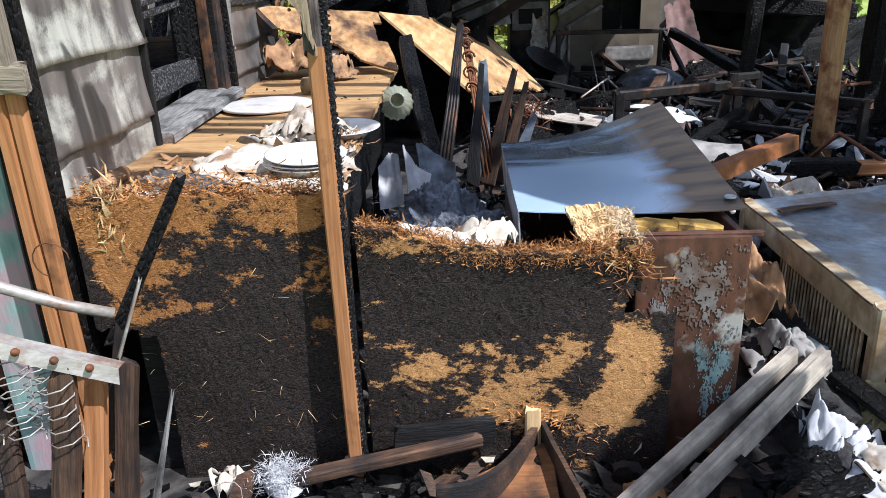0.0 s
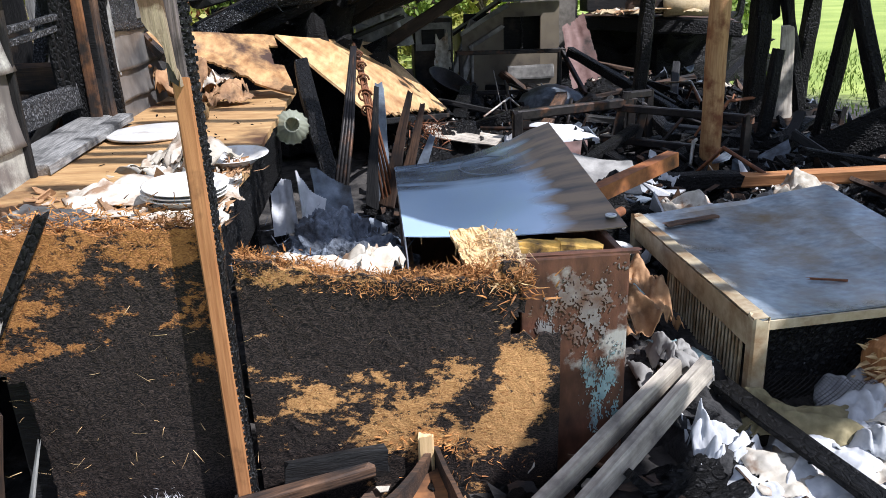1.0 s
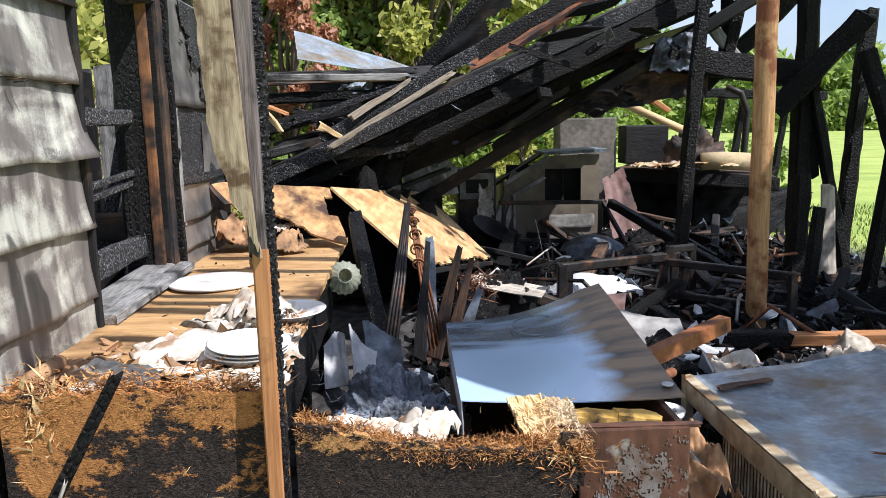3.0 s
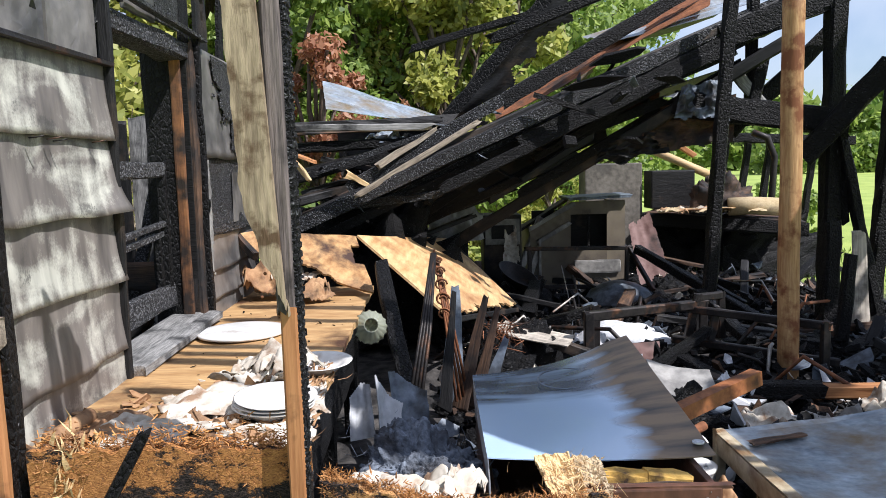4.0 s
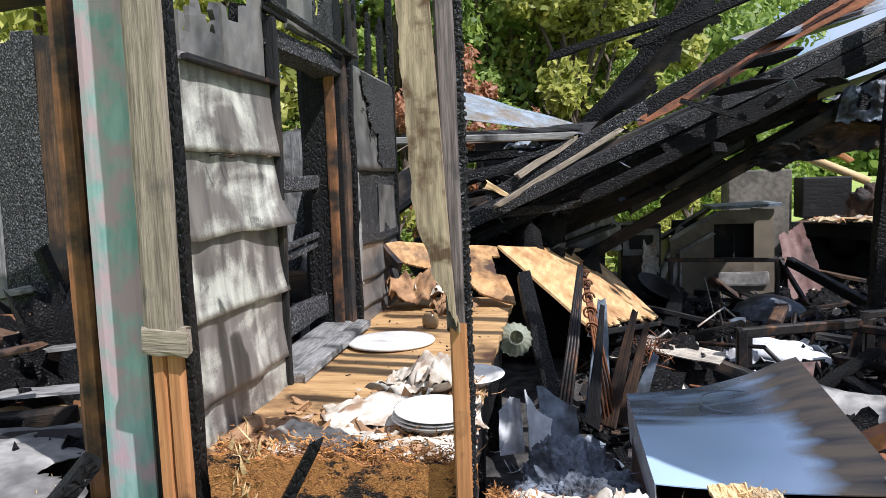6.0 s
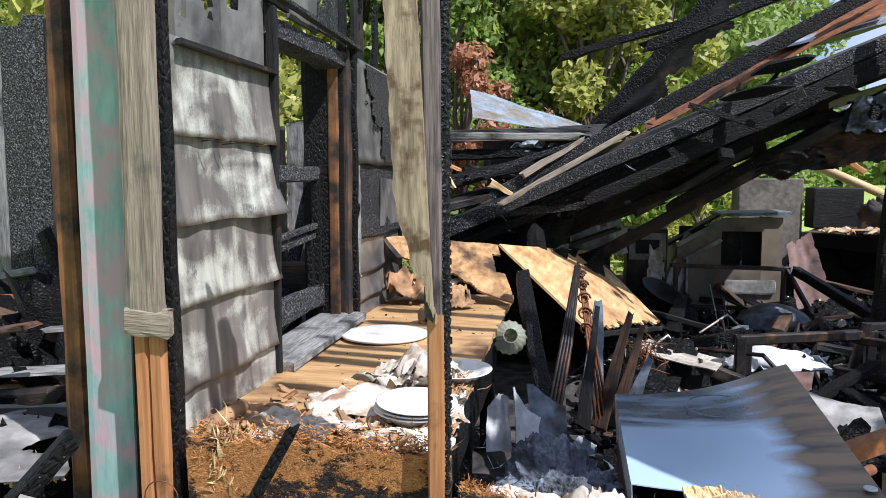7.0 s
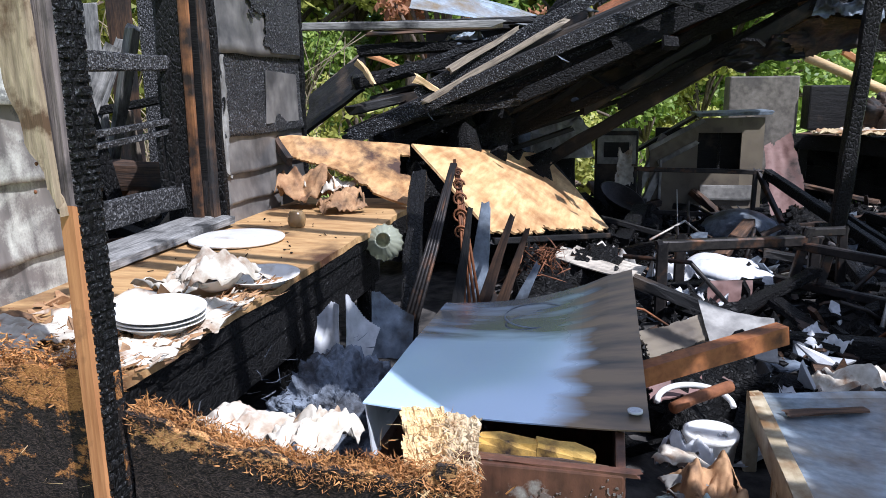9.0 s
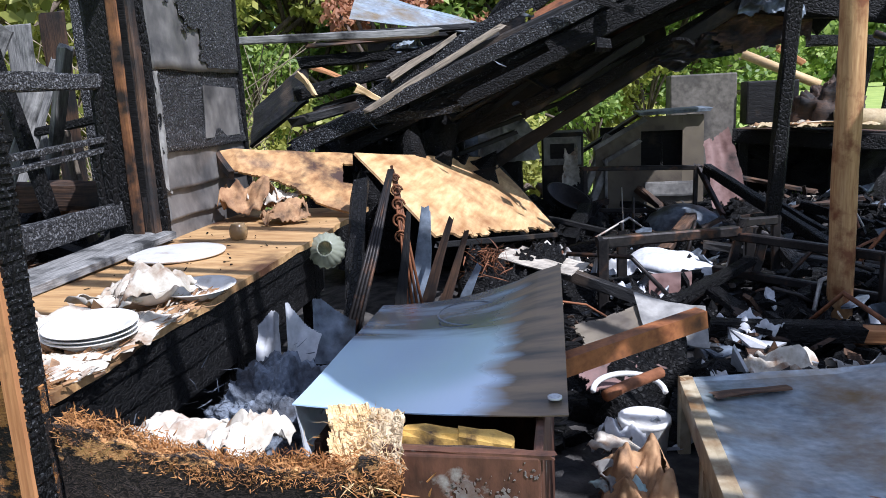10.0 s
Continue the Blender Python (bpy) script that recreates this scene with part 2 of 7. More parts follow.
CLOTH = material("dusty white cloth", (0.36, 0.37, 0.385), (0.66, 0.665, 0.67), (5, 5, 5), 0.9, 0.15, 6, patch=(0.20, 0.19, 0.18), patch_scale=5, patch_at=0.66)
# Duller fibres that paint the shaded half of the splintered plank.
PALEFIBRE = material("pale torn fibres, shaded half", (0.36, 0.26, 0.15), (0.66, 0.54, 0.36), (14, 14, 14), 0.8, 0.8, 5, patch=(0.30, 0.17, 0.07), patch_scale=9, patch_at=0.6, bump_dist=0.012)
# White cupboard paint, browned and darkened to put the shade into its colour.
DIMPAINT = material("cupboard paint darkened for shade", (0.075, 0.066, 0.054), (0.20, 0.18, 0.15), (4, 4, 4), 0.6, 0.15, 4, patch=(0.06, 0.055, 0.05), patch_scale=2.5, patch_at=0.54, patch_soft=0.1)
CARDBOARD = material("brown paper", (0.22, 0.11, 0.05), (0.46, 0.28, 0.14), (5, 5, 5), 0.8, 0.2, 4, patch=(0.07, 0.04, 0.025), patch_scale=6, patch_at=0.6)
FIBRE = material("grey fluffy insulation", (0.03, 0.036, 0.048), (0.25, 0.285, 0.34), (9, 9, 9), 0.95, 1.0, 5, patch=(0.05, 0.05, 0.055), patch_scale=5, patch_at=0.56,
                 bump_dist=0.03)
STRAND = material("frayed wood strands", (0.36, 0.13, 0.035), (0.70, 0.35, 0.11), (5, 30, 30), 0.7, 0.3, 3, patch=(0.10, 0.04, 0.02), patch_scale=5, patch_at=0.58,
                  varied=0.3)
ASH = material("ash and cinders", (0.006, 0.006, 0.0066), (0.06, 0.058, 0.057), (7, 7, 7), 0.9, 0.9, 6, patch=(0.25, 0.245, 0.24), patch_scale=7, patch_at=0.66,
               patch_soft=0.05, bump_dist=0.03)
# Stained white, taken darker to paint in the shade under the roof.
GREYWHITE = material("smoke-stained white paint, darkened for shade", (0.14, 0.135, 0.125), (0.36, 0.345, 0.315), (4, 4, 4), 0.6, 0.15, 4, patch=(0.10, 0.095, 0.09), patch_scale=3,
                     patch_at=0.55, patch_soft=0.1)
OLIVE = material("olive canvas", (0.10, 0.085, 0.04), (0.26, 0.22, 0.12), (8, 8, 8), 0.85, 0.3, 5)
YELLOW = material("yellow insulation foam", (0.48, 0.26, 0.045), (0.72, 0.46, 0.12), (8, 8, 8), 0.85, 0.5, 5, patch=(0.04, 0.025, 0.02), patch_scale=9, patch_at=0.53)
BLUEGREY = material("blue-grey painted tin", (0.07, 0.085, 0.11), (0.22, 0.26, 0.31), (5, 5, 5), 0.45, 0.2, 4, patch=(0.03, 0.03, 0.03), patch_scale=4, patch_at=0.55)
PINE_POST = material("scorched bare log", (0.28, 0.13, 0.045), (0.60, 0.37, 0.17), (26, 26, 3), 0.65, 0.35, 3, patch=(0.19, 0.065, 0.022), patch_scale=6, patch_at=0.55, patch_soft=0.07)
RUST_TUBE = material("orange rusted tube", (0.17, 0.055, 0.018), (0.42, 0.165, 0.055), (9, 9, 9), 0.6, 0.2, 5, patch=(0.09, 0.035, 0.015), patch_scale=9, patch_at=0.6)
TAN = material("tan blanket", (0.34, 0.25, 0.13), (0.55, 0.44, 0.27), (8, 8, 8), 0.9, 0.3, 5, patch=(0.12, 0.08, 0.05), patch_scale=4, patch_at=0.62)
LUMBER = material("dusty pale lumber", (0.34, 0.30, 0.24), (0.68, 0.61, 0.50), (2, 40, 40), 0.75, 0.4, 3, patch=(0.11, 0.095, 0.085), patch_scale=5, patch_at=0.6, patch_soft=0.12)
TEALPAINT = material("chalky blue-green enamel", (0.16, 0.26, 0.27), (0.42, 0.55, 0.54), (7, 7, 7), 0.6, 0.2, 5, patch=(0.14, 0.08, 0.05), patch_scale=9, patch_at=0.58)
# The cupboard front's beige, dimmed in colour for the shade it stands in.
BEIGE = material("smoke-browned beige board, dimmed for shade", (0.12, 0.098, 0.065), (0.25, 0.21, 0.15), (3, 3, 3), 0.6, 0.15, 4, patch=(0.08, 0.065, 0.05), patch_scale=3, patch_at=0.57, patch_soft=0.1)
PINKBOARD = material("dusty pink board", (0.14, 0.075, 0.065), (0.28, 0.175, 0.155), (4, 4, 4), 0.7, 0.2, 4, patch=(0.06, 0.045, 0.04), patch_scale=4, patch_at=0.57)
BARK = material("bark", (0.05, 0.035, 0.025), (0.17, 0.13, 0.10), (20, 20, 4), 0.9, 0.7, 4)
DRYTWIG = material("dry twigs", (0.16, 0.12, 0.07), (0.36, 0.30, 0.20), (9, 9, 9), 0.9, 0.2, 4)


def leaf_material(name, dark, light):
    m = bpy.data.materials.new(name)
    m.use_nodes = True
    n, l = m.node_tree.nodes, m.node_tree.links
    b = n["Principled BSDF"]
    geo = n.new("ShaderNodeNewGeometry")
    ramp = n.new("ShaderNodeValToRGB")
    ramp.color_ramp.elements[0].color, ramp.color_ramp.elements[1].color = (*dark, 1), (*light, 1)
    l.new(geo.outputs["Random Per Island"], ramp.inputs[0])
    l.new(ramp.outputs[0], b.inputs["Base Color"])
    b.inputs["Roughness"].default_value = 0.5
    tr = n.new("ShaderNodeBsdfTranslucent")
    l.new(ramp.outputs[0], tr.inputs[0])
    mx = n.new("ShaderNodeMixShader")
    mx.inputs[0].default_value = 0.5
    l.new(b.outputs[0], mx.inputs[1])
    l.new(tr.outputs[0], mx.inputs[2])
    l.new(mx.outputs[0], n["Material Output"].inputs[0])
    return m


LEAF = leaf_material("green leaves", (0.10, 0.18, 0.03), (0.40, 0.50, 0.11))
LEAF_YEL = leaf_material("yellow-green leaves", (0.20, 0.24, 0.04), (0.60, 0.58, 0.15))
LEAF_DEAD = leaf_material("dead rust-brown needles", (0.26, 0.10, 0.05), (0.62, 0.32, 0.18))
GRASSBLADE = leaf_material("grass blades", (0.09, 0.17, 0.02), (0.26, 0.36, 0.06))


def glass_material(name, colour):
    m = bpy.data.materials.new(name)
    m.use_nodes = True
    b = m.node_tree.nodes["Principled BSDF"]
    b.inputs["Base Color"].default_value = (*colour, 1)
    b.inputs["Roughness"].default_value = 0.2
    b.inputs["Transmission Weight"].default_value = 0.5
    return m


GLASS = glass_material("pale green glass", (0.46, 0.48, 0.36))
GLASS_SMOKED = glass_material("smoked amber glass", (0.40, 0.27, 0.13))


def osb_material(name, fire, raw=((0.26, 0.10, 0.03), (0.70, 0.41, 0.16))):
    """Strand board, burnt black, with raw tan strands where the char fell off. fire: list of (centre x, z, radius x, radius z, gain)."""
    m = bpy.data.materials.new(name)
    m.use_nodes = True
    n, l = m.node_tree.nodes, m.node_tree.links
    b = n["Principled BSDF"]
    co = n.new("ShaderNodeTexCoord")
    mp = n.new("ShaderNodeMapping")
    mp.inputs["Scale"].default_value = (30, 30, 78)
    l.new(co.outputs["Object"], mp.inputs[0])
    st = n.new("ShaderNodeTexNoise")
    st.inputs["Scale"].default_value = 1.0
    st.inputs["Detail"].default_value = 6.0
    st.inputs["Distortion"].default_value = 5.5
    l.new(mp.outputs[0], st.inputs[0])
    tan = n.new("ShaderNodeValToRGB")
    tan.color_ramp.elements[0].position, tan.color_ramp.elements[1].position = 0.3, 0.7
    tan.color_ramp.elements[0].color, tan.color_ramp.elements[1].color = (*raw[0], 1), (*raw[1], 1)
    l.new(st.outputs[0], tan.inputs[0])
    blk = n.new("ShaderNodeValToRGB")
    blk.color_ramp.elements[0].position, blk.color_ramp.elements[1].position = 0.44, 0.74
    blk.color_ramp.elements[0].color, blk.color_ramp.elements[1].color = (0.005, 0.0042, 0.0042, 1), (0.085, 0.062, 0.05, 1)
    l.new(st.outputs[0], blk.inputs[0])
    nz = n.new("ShaderNodeTexNoise")
    nz.inputs["Scale"].default_value = 10.0
    nz.inputs["Detail"].default_value = 10.0
    nz.inputs["Roughness"].default_value = 0.78
    nm = n.new("ShaderNodeMapping")
    nm.inputs["Scale"].default_value = (0.75, 1, 1.25)
    l.new(co.outputs["Object"], nm.inputs[0])
    l.new(nm.outputs[0], nz.inputs[0])
    stretch = n.new("ShaderNodeMath")
    stretch.operation = "MULTIPLY_ADD"
    stretch.inputs[1].default_value, stretch.inputs[2].default_value = 1.9, -0.45
    l.new(nz.outputs[0], stretch.inputs[0])
    total = stretch.outputs[0]
    sep = n.new("ShaderNodeSeparateXYZ")
    l.new(co.outputs["Object"], sep.inputs[0])
    for cx, cz, rx, rz, gain in fire:
        sub = n.new("ShaderNodeVectorMath")
        sub.operation = "SUBTRACT"
        flat = n.new("ShaderNodeCombineXYZ")
        l.new(sep.outputs[0], flat.inputs[0])
        l.new(sep.outputs[2], flat.inputs[2])
        l.new(flat.outputs[0], sub.inputs[0])
        sub.inputs[1].default_value = (cx, 0, cz)
        div = n.new("ShaderNodeVectorMath")
        div.operation = "DIVIDE"
        l.new(sub.outputs[0], div.inputs[0])
        div.inputs[1].default_value = (rx, 1, rz)
        ln = n.new("ShaderNodeVectorMath")
        ln.operation = "LENGTH"
        l.new(div.outputs[0], ln.inputs[0])
        mr = n.new("ShaderNodeMapRange")
        mr.interpolation_type = "SMOOTHSTEP"
        mr.inputs[1].default_value, mr.inputs[2].default_value = 1.3, 0.3
        mr.inputs[3].default_value, mr.inputs[4].default_value = 0.0, gain
        l.new(ln.outputs["Value"], mr.inputs[0])
        ad = n.new("ShaderNodeMath")
        l.new(total, ad.inputs[0])
        l.new(mr.outputs[0], ad.inputs[1])
        total = ad.outputs[0]
    mask = n.new("ShaderNodeMapRange")
    mask.inputs[1].default_value, mask.inputs[2].default_value = 0.64, 0.715
    l.new(total, mask.inputs[0])
    mix = n.new("ShaderNodeMixRGB")
    l.new(mask.outputs[0], mix.inputs[0])
    l.new(blk.outputs[0], mix.inputs[1])
    l.new(tan.outputs[0], mix.inputs[2])
    l.new(mix.outputs[0], b.inputs["Base Color"])
    b.inputs["Roughness"].default_value = 0.7
    b.inputs["Specular IOR Level"].default_value = 0.25
    hb = n.new("ShaderNodeMath")
    hb.operation = "MULTIPLY_ADD"
    hb.inputs[1].default_value = 0.6
    l.new(mask.outputs[0], hb.inputs[0])
    l.new(st.outputs[0], hb.inputs[2])
    bp = n.new("ShaderNodeBump")
    bp.inputs["Strength"].default_value = 0.55
    bp.inputs["Distance"].default_value = 0.006
    l.new(hb.outputs[0], bp.inputs["Height"])
    l.new(bp.outputs[0], b.inputs["Normal"])
    return m


def ground_material():
    m = bpy.data.materials.new("grass and burnt ground")
    m.use_nodes = True
    n, l = m.node_tree.nodes, m.node_tree.links
    b = n["Principled BSDF"]
    co = n.new("ShaderNodeTexCoord")
    a = n.new("ShaderNodeTexNoise")
    a.inputs["Scale"].default_value = 0.5
    a.inputs["Detail"].default_value = 9
    l.new(co.outputs["Object"], a.inputs[0])
    grass = n.new("ShaderNodeValToRGB")
    grass.color_ramp.elements[0].position, grass.color_ramp.elements[1].position = 0.3, 0.72
    grass.color_ramp.elements[0].color, grass.color_ramp.elements[1].color = (0.20, 0.28, 0.045, 1), (0.38, 0.45, 0.10, 1)
    l.new(a.outputs[0], grass.inputs[0])
    c = n.new("ShaderNodeTexNoise")
    c.inputs["Scale"].default_value = 9
    c.inputs["Detail"].default_value = 9
    l.new(co.outputs["Object"], c.inputs[0])
    ash = n.new("ShaderNodeValToRGB")
    ash.color_ramp.elements[0].position, ash.color_ramp.elements[1].position = 0.4, 0.75
    ash.color_ramp.elements[0].color, ash.color_ramp.elements[1].color = (0.012, 0.011, 0.011, 1), (0.10, 0.09, 0.08, 1)
    l.new(c.outputs[0], ash.inputs[0])
    # burnt within the house's footprint
    sub = n.new("ShaderNodeVectorMath")
    sub.operation = "SUBTRACT"
    sub.inputs[1].default_value = (0.5, 6.2, 0)
    l.new(co.outputs["Object"], sub.inputs[0])
    div = n.new("ShaderNodeVectorMath")
    div.operation = "DIVIDE"
    div.inputs[1].default_value = (6.2, 6.6, 50)
    l.new(sub.outputs[0], div.inputs[0])
    ln = n.new("ShaderNodeVectorMath")
    ln.operation = "LENGTH"
    l.new(div.outputs[0], ln.inputs[0])
    wob = n.new("ShaderNodeMath")
    wob.operation = "MULTIPLY_ADD"
    wob.inputs[1].default_value = 0.25
    l.new(c.outputs[0], wob.inputs[0])
    l.new(ln.outputs["Value"], wob.inputs[2])
    mr = n.new("ShaderNodeMapRange")
    mr.inputs[1].default_value, mr.inputs[2].default_value = 1.0, 1.15
    l.new(wob.outputs[0], mr.inputs[0])
    mix = n.new("ShaderNodeMixRGB")
    l.new(mr.outputs[0], mix.inputs[0])
    l.new(ash.outputs[0], mix.inputs[1])
    l.new(grass.outputs[0], mix.inputs[2])
    l.new(mix.outputs[0], b.inputs["Base Color"])
    b.inputs["Roughness"].default_value = 0.9
    bp = n.new("ShaderNodeBump")
    bp.inputs["Strength"].default_value = 0.8
    bp.inputs["Distance"].default_value = 0.05
    l.new(c.outputs[0], bp.inputs["Height"])
    l.new(bp.outputs[0], b.inputs["Normal"])
    return m


GROUND = ground_material()


# ---- builders ----
def link_mesh(name, verts, faces, mat, parent=None, m=None, smooth=False, label=""):
    me = bpy.data.meshes.new(name)
    me.from_pydata([tuple(v) for v in verts], [], faces)
    me.materials.append(mat)
    if smooth:
        me.shade_smooth()
    ob = new(name, me)
    if m is not None:
        ob.matrix_basis = m
    if parent:
        ob.parent = parent
    if label:
        ob["label"] = label
    return ob


def part(name, bm, mat, parent=None, label="", smooth=False):
    me = bpy.data.meshes.new(name)
    bm.to_mesh(me)
    bm.free()
    me.materials.append(mat)
    if smooth:
        me.shade_smooth()
    ob = new(name, me)
    if parent:
        ob.parent = parent
    if label:
        ob["label"] = label
    return ob


def thing(name, at, label, category, group="", rz=0):
    ob = new(name)
    ob.empty_display_size = 0.1
    ob.matrix_basis = pose(*at, 0, 0, rz)
    return tagged(ob, label, category, group)


def frame_to(p, q, roll=0.0):
    """Matrix with local x from p to q, z as upright as it can be, turned by roll degrees about x."""
    p, q = Vector(p), Vector(q)
    x = (q - p).normalized()
    up = Vector((0, 0, 1)) if abs(x.z) < 0.95 else Vector((0, 1, 0))
    y = up.cross(x).normalized()
    z = x.cross(y)
    rot = Matrix((x, y, z)).transposed().to_4x4()
    return Matrix.Translation(p) @ rot @ pose(0, 0, 0, roll)


def beam_mesh(length, w, h, rng, rough=0.08, ragged=0.04, taper=1.0, bow=0.0, seg=None):
    """A timber along local x: a bevelled section, worn along its length, with ragged ends."""
    seg = seg or max(3, min(14, int(length / 0.16)))
    c = 0.14
    ring = [(-1, -1 + 2 * c), (-1 + 2 * c, -1), (1 - 2 * c, -1), (1, -1 + 2 * c), (1, 1 - 2 * c), (1 - 2 * c, 1), (-1 + 2 * c, 1), (-1, 1 - 2 * c)]
    verts, faces = [], []
    k = len(ring)
    for i in range(seg + 1):
        t = i / seg
        s = 1 + (taper - 1) * t
        oy, oz = rng.uniform(-1, 1) * rough * w * 0.3, rng.uniform(-1, 1) * rough * h * 0.3 + bow * math.sin(math.pi * t)
        for a, b in ring:
            j = 1 + rng.uniform(-1, 1) * rough
            x = t * length
            if i == 0:
                x -= rng.uniform(0, ragged)
            if i == seg:
                x += rng.uniform(0, ragged)
            verts.append((x, a * w / 2 * s * j + oy, b * h / 2 * s * j + oz))
    for i in range(seg):
        for j in range(k):
            a, b = i * k + j, i * k + (j + 1) % k
            faces.append((a, a + k, b + k, b))
    faces.append(tuple(range(k)))
    faces.append(tuple(seg * k + j for j in reversed(range(k))))
    return verts, faces


RNG = random.Random(5)


def beam(name, p, q, w, h, mat, label="", category="", parent=None, roll=0.0, rough=0.08, ragged=0.04, taper=1.0, bow=0.0, group="", kind=""):
    length = (Vector(q) - Vector(p)).length
    v, f = beam_mesh(length, w, h, RNG, rough, ragged, taper, bow)
    ob = link_mesh(name, v, f, mat, parent, frame_to(p, q, roll))
    return tagged(ob, label, category, group, kind)


def tube_mesh(points, radius, k=8):
    """A bent rod through points."""
    pts = [Vector(p) for p in points]
    verts, faces = [], []
    side = None
    for i, p in enumerate(pts):
        d = (pts[min(i + 1, len(pts) - 1)] - pts[max(i - 1, 0)]).normalized()
        if side is None:
            side = d.orthogonal().normalized()
        side = (side - d * side.dot(d)).normalized()
        up = d.cross(side)
        for j in range(k):
            a = 2 * math.pi * j / k
            verts.append(p + (side * math.cos(a) + up * math.sin(a)) * radius)
    for i in range(len(pts) - 1):
        for j in range(k):
            a, b = i * k + j, i * k + (j + 1) % k
            faces.append((a, b, b + k, a + k))
    faces.append(tuple(reversed(range(k))))
    faces.append(tuple((len(pts) - 1) * k + j for j in range(k)))
    return verts, faces


def rod(name, points, radius, mat, label="", category="", parent=None, k=8):
    v, f = tube_mesh(points, radius, k)
    return tagged(link_mesh(name, v, f, mat, parent, smooth=True), label, category)


def box_bm(bm, lo, hi, bevel=0.004):
    """Adds one bevelled box to bm."""
    r = bmesh.ops.create_cube(bm, size=1.0, matrix=Matrix.Translation([(a + b) / 2 for a, b in zip(lo, hi)]) @ Matrix.Diagonal([*(b - a for a, b in zip(lo, hi)), 1]))
    if bevel:
        edges = list({e for v in r["verts"] for e in v.link_edges})
        bmesh.ops.bevel(bm, geom=edges, offset=bevel, segments=2, affect="EDGES", profile=0.6)


def box(name, lo, hi, mat, parent=None, label="", category="", bevel=0.004, kind=""):
    bm = bmesh.new()
    box_bm(bm, lo, hi, bevel)
    return tagged(part(name, bm, mat, parent, label), "", category, "", kind)


def sheet(name, corner, nu, nv, thick, mat, wave, parent=None, label="", smooth=True, keep=None):
    """A thin warped sheet with thickness: corner(u, v) gives the surface, wave(u, v) its lift along its normal; keep(u, v) drops torn cells."""
    top, bot, faces = [], [], []
    eps = 1e-3
    for i in range(nu + 1):
        for j in range(nv + 1):
            u, v = i / nu, j / nv
            if keep is not None and 0 < i < nu and 0 < j < nv:
                u += 0.45 / nu * nz(i * 1.7, j * 1.3, 0.5) * 1.6
                v += 0.45 / nv * nz(i * 1.3, j * 1.9, 7.5) * 1.6
            p = Vector(corner(u, v))
            a = Vector(corner(min(u + eps, 1), v)) - Vector(corner(max(u - eps, 0), v))
            b = Vector(corner(u, min(v + eps, 1))) - Vector(corner(u, max(v - eps, 0)))
            n = a.cross(b).normalized()
            p = p + n * wave(u, v)
            top.append(p)
            bot.append(p - n * thick)
    s = nv + 1
    off = len(top)
    cells = {(i, j) for i in range(nu) for j in range(nv) if keep is None or keep((i + .5) / nu, (j + .5) / nv)}
    for i, j in cells:
        a, b, c, d = i * s + j, (i + 1) * s + j, (i + 1) * s + j + 1, i * s + j + 1
        faces.append((a, b, c, d))
        faces.append((a + off, d + off, c + off, b + off))
        for (di, dj), (p, q) in {(-1, 0): (d, a), (1, 0): (b, c), (0, -1): (a, b), (0, 1): (c, d)}.items():
            if (i + di, j + dj) not in cells:
                faces.append((q, p, p + off, q + off))
    return link_mesh(name, top + bot, faces, mat, parent, smooth=False, label=label)


def bilinear(a, b, c, d):
    """Surface over four corners: a (0,0), b (1,0), c (1,1), d (0,1)."""
    a, b, c, d = map(Vector, (a, b, c, d))
    return lambda u, v: (a * (1 - u) + b * u) * (1 - v) + (d * (1 - u) + c * u) * v


def nz(x, y, z=0.0, s=1.0):
    return noise.noise(Vector((x * s, y * s, z * s)))


def crumple(name, at, size, mat, label, category, seed=0, fold=0.5, rz=0, drape=0.6, n=44, kind="", group=""):
    """A crumpled piece of cloth or paper, one closed sheet with folds, resting at z = at."""
    sx, sy, sz = size
    o = seed * 7.31

    def surf(u, v):
        x, y = (u - .5) * sx, (v - .5) * sy
        r = max(abs(u - .5), abs(v - .5)) * 2
        h = (1 - r ** 2) * drape * 0.6 + fold * (abs(nz(u * 2.2 + o, v * 2.2, o)) + 0.45 * abs(nz(u * 4.5 + o, v * 4.5, o + 3)) + 0.2 * abs(nz(u * 9, v * 9, o)))
        x += 0.18 * sx * nz(u * 2.3, v * 2.3, o + 9)
        y += 0.18 * sy * nz(u * 2.3, v * 2.3, o + 19)
        return (x, y, max(0.004, h * sz))
    ob = sheet(name, surf, n, n, 0.003, mat, lambda u, v: 0.0, keep=lambda u, v: nz(u * 4, v * 4, o + 40) < 0.33 or abs(u - .5) < 0.3)
    ob.matrix_basis = pose(*at, 0, 0, rz)
    ob.data.shade_smooth()
    return tagged(ob, label, category, group, kind)


def lathe(profile, k=40):
    """Verts and faces of a turned shape from (radius, height) pairs."""
    verts, faces = [], []
    for r, z in profile:
        for j in range(k):
            a = 2 * math.pi * j / k
            verts.append((r * math.cos(a), r * math.sin(a), z))
    for i in range(len(profile) - 1):
        for j in range(k):
            a, b = i * k + j, i * k + (j + 1) % k
            faces.append((a, b, b + k, a + k))
    faces.append(tuple(reversed(range(k))))
    faces.append(tuple((len(profile) - 1) * k + j for j in range(k)))
    return verts, faces


def turned(name, at, profile, mat, label, category, tilt=(0, 0, 0), group="", k=40, parent=None):
    v, f = lathe(profile, k)
    ob = link_mesh(name, v, f, mat, parent, pose(*at, *tilt), smooth=True)
    return tagged(ob, label, category, group)


